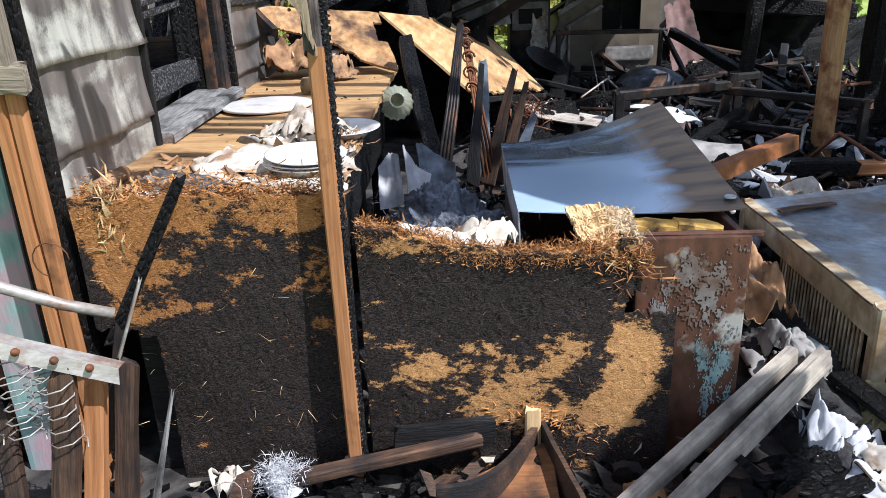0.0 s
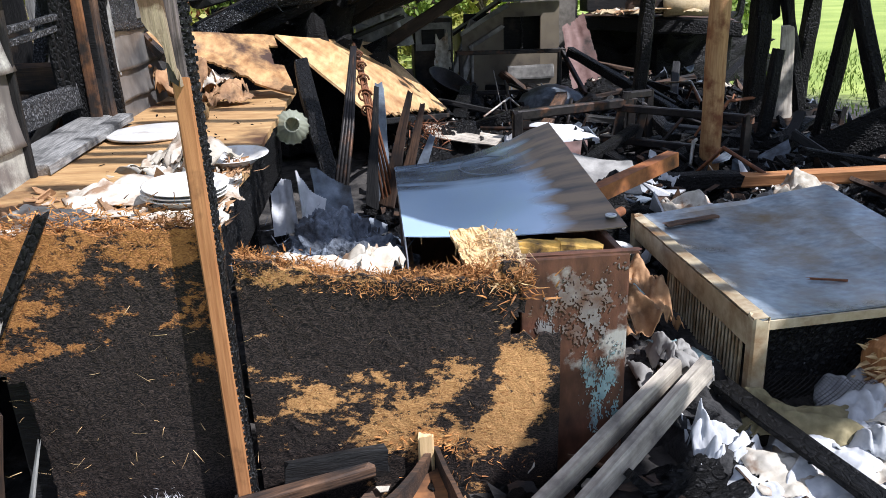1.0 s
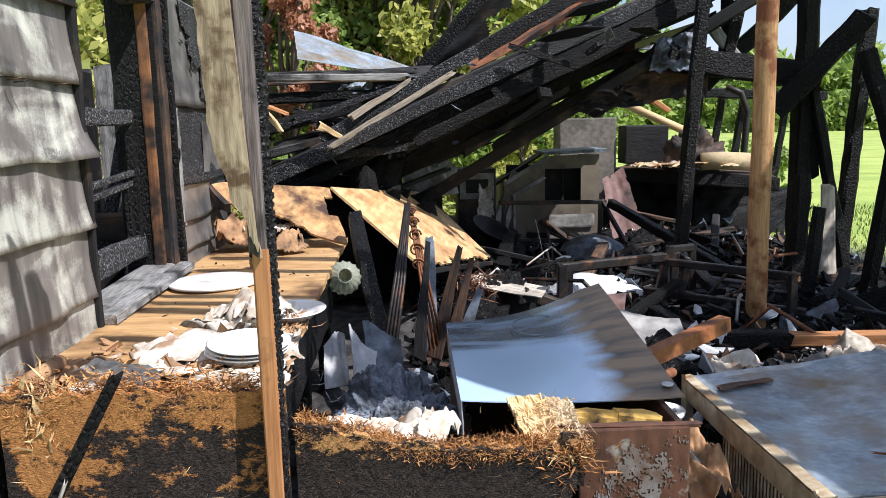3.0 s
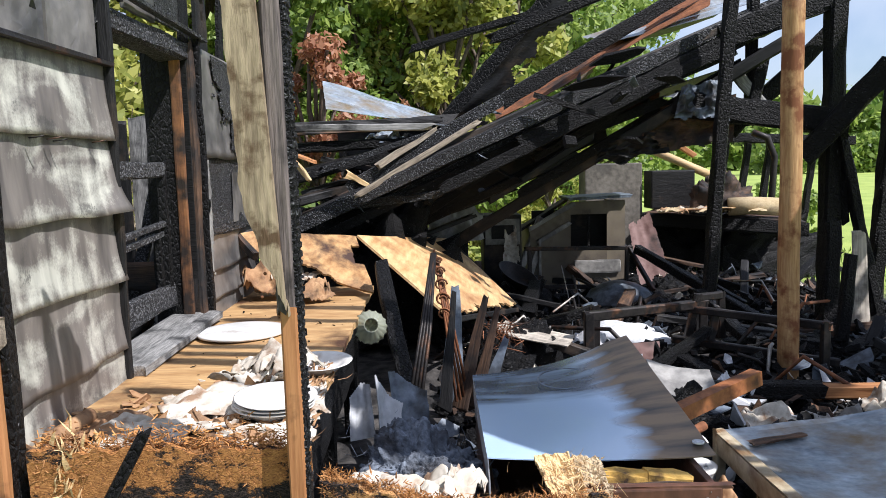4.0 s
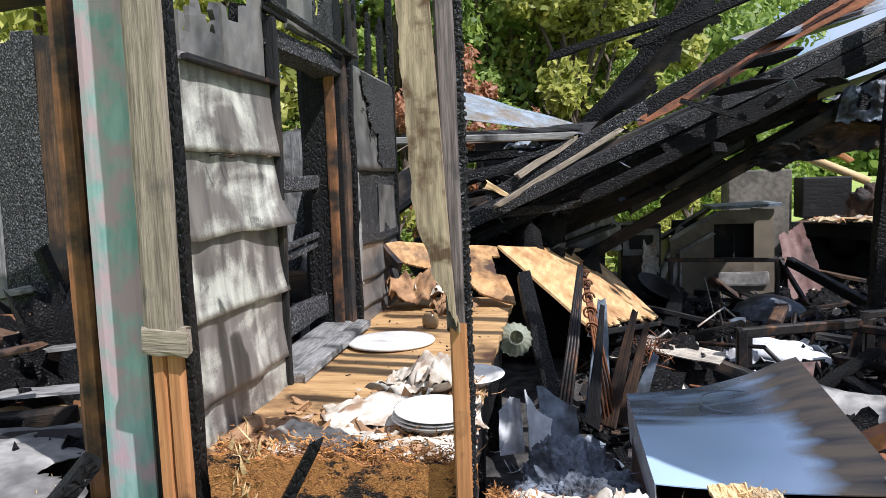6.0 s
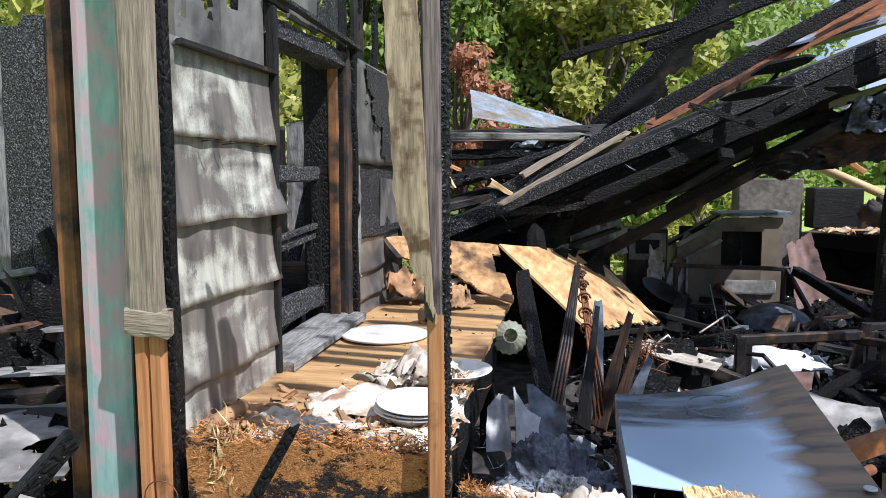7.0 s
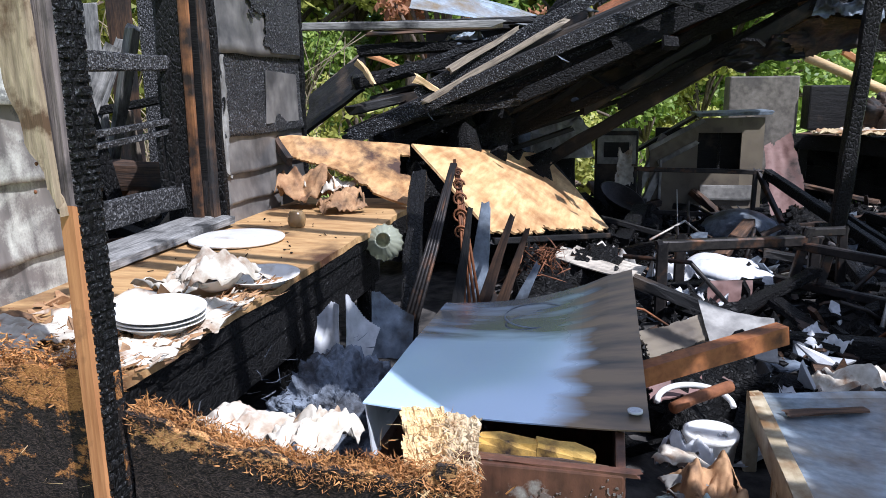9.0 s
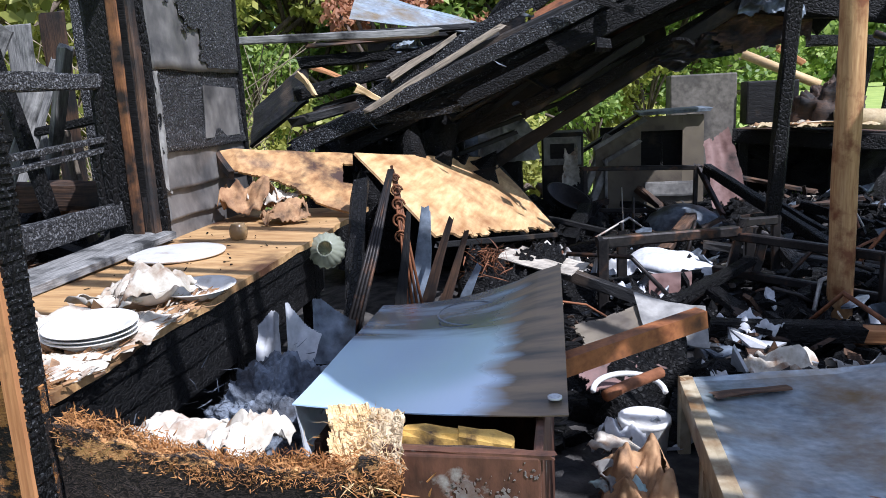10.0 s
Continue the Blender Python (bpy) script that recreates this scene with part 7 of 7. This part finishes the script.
strands("copper_wire", "tangle of coppery wire", "wire", RUST, 160, lambda r: (0.52 + r.gauss(0, .05), 4.85 + r.gauss(0, .05), 0.62 + r.gauss(0, .04)), lambda r: (r.gauss(0, 1), r.gauss(0, 1), r.gauss(0, .7)), (0.05, 0.16), 71, 0.003)
fluff("ash_mound", (0.52, 4.85, 0.1), (0.4, 0.4, 0.48), CHAR, "black mound of cinders under a wire tangle", "rubble", 53, 36)
turned("wash_pan", (0.95, 8.0, 0.46), [(0.12, 0), (0.15, 0.02), (0.22, 0.10), (0.235, 0.105), (0.22, 0.105), (0.14, 0.03), (0.0, 0.02)], DARKMETAL, "soot-blue enamel wash pan tipped on the heap", "pan", (28, 14, 30))
turned("pot_lid", (2.05, 8.0, 0.22), [(0.36, 0), (0.36, 0.03), (0.30, 0.12), (0.18, 0.19), (0.06, 0.22), (0.0, 0.22)], BLUEGREY, "blackened blue domed metal lid in the rubble", "lid")
fluff("ash_mound", (0.9, 8.1, 0.0), (1.0, 0.9, 0.45), CHAR, "black mound of cinders under a pan", "rubble", 54, 40)
panel_thing("pink_board", (2.36, 8.85, 0.95), (2.62, 8.9, 1.12), (2.75, 8.5, 0.42), (2.40, 8.5, 0.30), PINKBOARD, "dusty pink board leaning beside the cupboard", "panel", 0.02, 8, 0.15)
beam("burnt_timber", (2.3, 8.2, 0.74), (3.05, 6.8, 0.22), 0.09, 0.09, CHAR, "charred rail sloping down beside the cupboard", "timber", group="burnt timbers in the rubble")
panel_thing("white_scrap", (0.95, 9.0, 1.0), (1.08, 9.0, 1.02), (1.12, 8.85, 0.55), (0.9, 8.85, 0.5), PAPER, "torn white scrap standing by the stove", "scrap", 0.02, 9, 0.2)
panel_thing("pink_box", (1.5, 5.62, 0.34), (1.78, 5.68, 0.34), (1.78, 5.62, 0.12), (1.5, 5.56, 0.12), PINKBOARD, "dull red scorched panel under the cushion", "panel", 0.0, 10)
crumple("cloth", (1.37, 5.6, 0.18), (0.24, 0.2, 0.16), CLOTH, "blue-white cloth hanging in the iron stand", "cloth", 91, 0.9)
for k, (a, b, c, d, mt) in enumerate((((2.0, 7.12, 1.72), (2.8, 6.92, 1.72), (2.85, 6.98, 2.25), (2.15, 7.2, 2.15), CHAR_BROWN), ((2.25, 6.88, 1.98), (2.75, 6.82, 1.95), (2.7, 6.9, 2.38), (2.35, 6.95, 2.32), BLUEGREY), ((1.6, 7.15, 1.62), (2.3, 7.05, 1.70), (2.25, 7.1, 1.98), (1.7, 7.2, 1.84), CHAR_FLAT))):
    ob = sheet("hanging_tin", bilinear(a, b, c, d), 44, 34, 0.003, mt, lambda u, v, q=k: 0.10 * nz(u * 3.5, v * 3.5, q * 5) + 0.03 * nz(u * 10, v * 9, q), keep=lambda u, v, q=k: v > 0.18 + 0.35 * nz(u * 4, q, 3))
    tagged(ob, "crumpled scorched tin hanging from the beam", "tin sheet", group="tin hanging from the beam")
for k in range(30):
    r = random.Random(k + 1300)
    x, y = r.uniform(3.1, 4.6), r.uniform(9.9, 10.9)
    crumple("scorched_paper", (x, y, 0.98), (r.uniform(.12, .3), r.uniform(.12, .3), 0.08), (PAPER, CARDBOARD, TAN)[k % 3], "scorched paper heaped on the table", "paper", 100 + k, 0.8, r.uniform(0, 180), n=12, group="papers on the table")
# iron rods and wires standing in the rubble
for k in range(26):
    r = random.Random(k + 1500)
    x, y = r.uniform(0.9, 4.2), r.uniform(4.8, 8.6)
    z = ground_height(x, y)
    a, L = r.uniform(0, 6.28), r.uniform(0.3, 0.9)
    rod("bent_rod", [(x, y, z + 0.02), (x + 0.4 * L * math.cos(a), y + 0.4 * L * math.sin(a), z + 0.35 * L + r.uniform(-.1, .1)), (x + L * math.cos(a), y + L * math.sin(a), z + r.uniform(0.1, 0.6) * L)], r.uniform(0.006, 0.018), (DARKMETAL, RUST, DARKMETAL, PALEMETAL)[k % 4],
        "bent iron rod sticking out of the rubble", "rod", k=6)
# torn cloth, board ends and cinders outside the half wall
for k in range(14):
    r = random.Random(k + 1700)
    x, y = r.uniform(-0.9, 1.7), r.uniform(1.5, 2.05)
    a, L = r.uniform(0, 3.14), r.uniform(0.15, 0.5)
    beam("splintered_stick", (x, y, 0.03), (x + L * math.cos(a), y + 0.5 * L * math.sin(a), r.uniform(0.03, 0.14)), r.uniform(0.015, 0.045), r.uniform(0.01, 0.03), (CHAR, CHAR_BROWN, GREYWOOD, CHAR)[k % 4], "splintered stick in the litter by the half wall", "stick", group="sticks by the half wall", rough=0.2, taper=0.6)
rod("litter_wire", [(-0.62 + 0.06 * math.cos(a), 1.9 + 0.02 * math.sin(a * 2), 0.10 + 0.05 * math.sin(a)) for a in [i * 0.45 for i in range(15)]], 0.002, PALEMETAL, "loop of thin wire in the litter", "wire", k=5)
for k in range(7):
    r = random.Random(k + 1800)
    crumple("litter_scrap", (r.uniform(-0.75, 0.9), r.uniform(1.75, 2.05), 0.02), (r.uniform(.08, .2), r.uniform(.08, .16), 0.07), (PAPER, GREYWHITE, CARDBOARD)[k % 3], "torn scrap in the litter by the half wall", "scrap", 140 + k, 0.9, 50 * k, n=14, group="scraps by the half wall")
for k in range(9):
    r = random.Random(k + 1900)
    crumple("gap_scrap", (1.22 + r.uniform(-.1, .1), r.uniform(2.35, 3.3), 0.14 + 0.02 * k), (r.uniform(.1, .2), r.uniform(.1, .22), 0.06), (GREYWHITE, CARDBOARD, PAPER, TEALPAINT)[k % 4], "torn scrap in the gap beside the cooler", "scrap", 160 + k, 0.9, 70 * k, n=14, group="scraps beside the cooler")
rod("white_hoop", [(1.22 + 0.14 * math.cos(a), 3.52 + 0.12 * math.sin(a), 0.37 + 0.03 * math.sin(a)) for a in [math.pi * i / 14 for i in range(15)]], 0.012, CHINA, "broken white plastic hoop beside the bucket", "hoop", k=8)
beam("dry_strip", (1.55, 3.42, 0.405), (1.78, 3.50, 0.40), 0.05, 0.012, CHAR_BROWN, "strip of scorched bark on the cooler top", "strip", rough=0.4, ragged=0.05)
beam("loose_nail", (1.85, 2.72, 0.385), (1.93, 2.69, 0.385), 0.008, 0.008, RUST, "rusty nail lying on the cooler top", "nail")

beam("burnt_timber", (-1.55, 1.86, 0.62), (-1.33, 2.06, 0.92), 0.07, 0.05, CHAR, "charred timber end leaning against the trim board", "timber", rough=0.15)

# charred partition left standing in the burnt room, seen through the window
partition = thing("burnt_partition", (-2.9, 5.5, 0), "charred board partition standing in the burnt room", "partition")
for k in range(11):
    r = random.Random(k + 2100)
    x = -1.15 + 0.2 * k
    beam("board", (x, 0.08 * k - 0.3 + 0.02 * (k % 2), 0), (x + r.uniform(-.03, .03), 0.08 * k - 0.3, r.uniform(1.7, 2.5)), 0.2, 0.025, (ASHCHAR, CHAR_FLAT, ASHWOOD, CHAR_BROWN)[k % 4], parent=partition, rough=0.05)
for k in range(12):
    r = random.Random(k + 2200)
    x, y = r.uniform(-2.7, -1.75), r.uniform(4.2, 5.1)
    z = r.uniform(0.9, 1.9)
    a = r.uniform(-0.9, 0.9)
    beam("burnt_timber", (x, y, z * 0.4), (x + 0.7 * a, y + r.uniform(-.3, .3), z), r.uniform(0.04, 0.08), r.uniform(0.04, 0.08), (ASHCHAR, GREYWOOD, ORANGE, ASHCHAR, CHAR_ORANGE, ASHWOOD)[k % 6], "charred timber leaning in the burnt room", "timber", group="timbers behind the wall", rough=0.15)
beam("burnt_timber", (-2.5, 4.35, 1.12), (-1.5, 4.5, 1.10), 0.1, 0.16, CHAR_BROWN, "scorched brown beam lying behind the window", "timber", rough=0.1)

# ---- unseen roof boards, joists and posts added overhead to shade the near things ----
shade_rig = thing("shade_canopy", (0, 0, 0), "unseen charred boards and posts added overhead to cast shade", "roof")
H = 3.1
gx, gy = SUN_TO.x / SUN_TO.z, SUN_TO.y / SUN_TO.z


def shade_board(x0, x1, y0, y1, seed, edge=None):
    """x and y are where its shade falls on the ground; edge(y) trims its near side."""
    def surf(u, v):
        y = y0 + (y1 - y0) * v
        a = (edge(y) if edge else x0) + 0.05 * nz(y * 4, seed)
        x = a + (x1 + 0.05 * nz(y * 5, seed + 3) - a) * u
        return (x + gx * H, y + 0.05 * nz(u * 5, seed + 6) * (v - 0.5) + gy * H, H)
    sheet("roof_deck", surf, 24, 30, 0.04, CHAR_FLAT, lambda u, v: 0.01 * nz(u * 3, v * 3, seed), shade_rig)


shade_board(0, 0.62, 2.61, 4.1, 2.0, lambda y: 0.0 - (y - 2.75) * 0.92 if y < 2.99 else max(-0.6, -0.22 - (y - 2.99) * 2.0))
shade_board(1.25, 3.2, 2.15, 4.35, 7.0)
shade_board(0.45, 1.0, 0.9, 2.36, 9.0)
shade_board(1.75, 2.4, 4.65, 5.9, 12.0)
shade_board(2.5, 3.6, 4.9, 6.7, 14.0)
shade_board(1.95, 3.3, 6.75, 8.3, 16.0)
for yj, w in ((1.75, 0.06), (2.2, 0.08), (2.34, 0.05), (2.48, 0.05), (3.12, 0.07), (3.5, 0.09)):
    beam("joist", (0.48, yj + 0.18, H + 0.1), (4.6, yj - 0.64, H + 0.1), w, 0.12, CHAR, parent=shade_rig)
for x, y in ((3.9, 0.3), (5.3, 0.3)):
    beam("post", (x, y, 0), (x, y, H + 0.02), 0.12, 0.12, CHAR, parent=shade_rig)
beam("joist", (2.2, 0.3, H + 0.05), (5.5, 0.3, H + 0.05), 0.08, 0.14, CHAR, parent=shade_rig)
beam("joist", (3.6, 3.3, H + 0.09), (5.7, 7.0, H + 0.09), 0.08, 0.14, CHAR, parent=shade_rig)
beam("joist", (5.4, 0.3, H + 0.16), (5.6, 6.6, H + 0.16), 0.08, 0.14, CHAR, parent=shade_rig)
beam("post", (5.65, 5.0, 0), (5.6, 5.0, H + 0.1), 0.12, 0.12, CHAR, parent=shade_rig)
beam("joist", (2.2, 1.6, H + 0.05), (5.5, 1.6, H + 0.05), 0.08, 0.14, CHAR, parent=shade_rig)

# ---- trees and the far field ----
def leaf_cloud(rng, blobs, per, size, spread=1.0):
    """Many small leaf blades round blob centres."""
    n = len(blobs) * per
    c = np.repeat(np.array([b[:3] for b in blobs]), per, 0)
    rad = np.repeat(np.array([b[3] for b in blobs]), per)
    d = rng.normal(size=(n, 3))
    d /= np.linalg.norm(d, axis=1)[:, None]
    p = c + d * (rad * rng.uniform(0.35, 1.0, n) ** 0.6 * spread)[:, None]
    a = rng.normal(size=(n, 3))
    a /= np.linalg.norm(a, axis=1)[:, None]
    b = np.cross(a, d * 1.2 + np.array([0.35, -0.5, 0.6]) + 0.8 * rng.normal(size=(n, 3)))
    b /= np.linalg.norm(b, axis=1)[:, None]
    s = (size * rng.uniform(0.6, 1.5, n))[:, None]
    v = np.stack([p - a * s, p + b * s * 0.5, p + a * s, p - b * s * 0.5], 1).reshape(-1, 3)
    me = bpy.data.meshes.new("leaves")
    me.vertices.add(n * 4)
    me.vertices.foreach_set("co", v.ravel())
    me.loops.add(n * 4)
    me.loops.foreach_set("vertex_index", np.arange(n * 4))
    me.polygons.add(n)
    me.polygons.foreach_set("loop_start", np.arange(0, n * 4, 4))
    me.update()
    me.validate()
    return me


def tree(x, y, height, radius, mat, label, seed, per=110, leaf=0.09, low=0.15, name="tree"):
    rng = np.random.default_rng(seed)
    r = random.Random(seed)
    t = thing(name, (x, y, ground_height(x, y) - 0.05), label, "tree" if name == "tree" else "shrub")
    pts = [(0, 0, 0)]
    for k in range(1, 6):
        pts.append((pts[-1][0] + r.uniform(-.12, .12), pts[-1][1] + r.uniform(-.12, .12), height * 0.8 * k / 5))
    verts, faces = [], []
    v, f = tube_mesh(pts, 1.0, 8)
    base = 0.022 * height + 0.02
    for i, p in enumerate(v):
        ring = i // 8
        s = base * (1 - 0.8 * ring / 5)
        c = Vector(pts[ring])
        verts.append(c + (p - c) * s)
    faces = list(f)
    blobs = []
    for k in range(int(12 + height * 3.6)):
        z = height * r.uniform(low, 0.98)
        q = (z / height - low) / (1 - low)
        wide = radius * (0.55 + 0.75 * math.sin(math.pi * min(1, 0.25 + 0.75 * q)))
        a = r.uniform(0, 6.28)
        rr = wide * r.uniform(0.2, 1.0)
        end = Vector((rr * math.cos(a), rr * math.sin(a), z))
        blobs.append((end.x, end.y, end.z, radius * r.uniform(0.16, 0.38)))
        st = Vector(pts[min(5, max(1, int(z * 0.75 / height * 5)))])
        v, f = tube_mesh([st, st.lerp(end, 0.5) + Vector((0, 0, 0.1)), end], 0.018 + 0.004 * height, 5)
        b = len(verts)
        verts += v
        faces += [tuple(i + b for i in q2) for q2 in f]
    link_mesh("trunk", verts, faces, BARK, t, smooth=True)
    me = leaf_cloud(rng, blobs, per, leaf)
    me.materials.append(mat)
    o = new("crown", me)
    o.parent = t
    tagged(o, kind="stuff")
    return t


TREES = ((-9.5, 13.5, 7, 2.4, LEAF, 1), (-6.8, 15, 8, 2.6, LEAF_YEL, 2), (-4.6, 17, 9, 2.6, LEAF, 3), (-2.9, 15.5, 6.5, 2.0, LEAF, 4), (-1.2, 17.5, 8, 2.3, LEAF, 5), (0.5, 16, 6, 1.9, LEAF_YEL, 6), (2.0, 18.5, 7.5, 2.3, LEAF, 7),
         (3.6, 20, 7.2, 2.4, LEAF, 8), (5.2, 24, 7.5, 2.6, LEAF, 9), (-6, 10.5, 5.5, 1.8, LEAF_YEL, 10), (-8.5, 9, 6, 2.0, LEAF, 11), (-5.2, 7.8, 4.6, 1.5, LEAF_YEL, 12), (-3.0, 20, 10, 3, LEAF, 13), (1, 22, 9, 3, LEAF, 14))
for x, y, h, rad, mt, sd in TREES:
    tree(x, y, h, rad, mt, "leafy green tree behind the burnt house", sd, per=330, leaf=0.095)
tree(-1.75, 12.6, 4.3, 0.8, LEAF_DEAD, "fire-killed cedar with rust-brown needles", 50, per=170, leaf=0.06, low=0.2)
tree(-0.6, 14.6, 2.9, 0.7, LEAF_DEAD, "scorched shrub with brown leaves", 51, per=90, leaf=0.06, name="shrub")
for k, (x, y, h) in enumerate(((-1.5, 13.2, 2.4), (-0.2, 13.5, 2.2), (1.2, 14, 2.3), (2.4, 15, 2.2), (-4.0, 12.8, 2.6), (-3.4, 8.2, 2.2), (-4.6, 6.4, 2.0), (-2.2, 9.6, 1.6), (7.5, 16, 1.2), (0.2, 11.6, 1.1), (-1.4, 10.6, 1.2))):
    tree(x, y, h, 0.9, LEAF_YEL if k % 2 else LEAF, "leafy shrub behind the burnt house", 60 + k, per=150, leaf=0.055, low=0.08, name="shrub")
rng_b = random.Random(9)
verts, faces = [], []
for k in range(420):
    x, y = rng_b.uniform(-4.4, -2.4), rng_b.uniform(6.4, 9.5)
    h = rng_b.uniform(0.5, 2.4)
    p = Vector((x, y, 0))
    pts = [p, p + Vector((rng_b.gauss(0, .2), rng_b.gauss(0, .2), h * .6)), p + Vector((rng_b.gauss(0, .5), rng_b.gauss(0, .4), h))]
    v, f = tube_mesh(pts, 0.006, 3)
    b = len(verts)
    verts += v
    faces += [tuple(i + b for i in q) for q in f]
tagged(link_mesh("dry_brush", verts, faces, DRYTWIG), "tangle of dry brush outside the window", "brush", kind="stuff")
# far hedge row and hills
def far_row(name, y, x0, x1, h, n, per, leaf, seed, label):
    rng = np.random.default_rng(seed)
    r = random.Random(seed)
    blobs = []
    for k in range(n):
        x = r.uniform(x0, x1)
        z = h * r.uniform(0.05, 0.9) * (0.7 + 0.3 * math.sin(x * 0.21 + seed))
        blobs.append((x, y + r.uniform(-3, 3), z - 0.6, h * r.uniform(0.12, 0.3)))
    me = leaf_cloud(rng, blobs, per, leaf)
    me.materials.append(LEAF)
    tagged(new(name, me), label, "trees", kind="stuff")


far_row("far_trees", 150, -60, 190, 13, 420, 60, 1.0, 3, "row of trees along the far side of the field")
far_row("wood_edge", 25, -22, 5.5, 10.5, 300, 190, 0.2, 7, "thick green wood behind the burnt house")
far_row("far_hedge", 105, 46, 100, 8.5, 110, 170, 0.5, 4, "clump of bushes at the edge of the field")
far_row("far_trees", 230, -80, 330, 27, 320, 60, 2.0, 5, "wooded rise beyond the field")
strands("grass", "tufts of long grass along the house", "grass", GRASSBLADE, 5200, lambda r: (lambda x, y: (x, y, ground_height(x, y)))(r.uniform(4.4, 10.5), r.uniform(6, 14)), lambda r: (r.gauss(0, .3), r.gauss(0, .3), 1), (0.03, 0.10), 61, 0.006)
strands("grass", "tufts of long grass behind the house", "grass", GRASSBLADE, 3600, lambda r: (lambda x, y: (x, y, ground_height(x, y)))(r.uniform(-4, 6), r.uniform(10.5, 14)), lambda r: (r.gauss(0, .3), r.gauss(0, .3), 1), (0.06, 0.2), 62, 0.006)
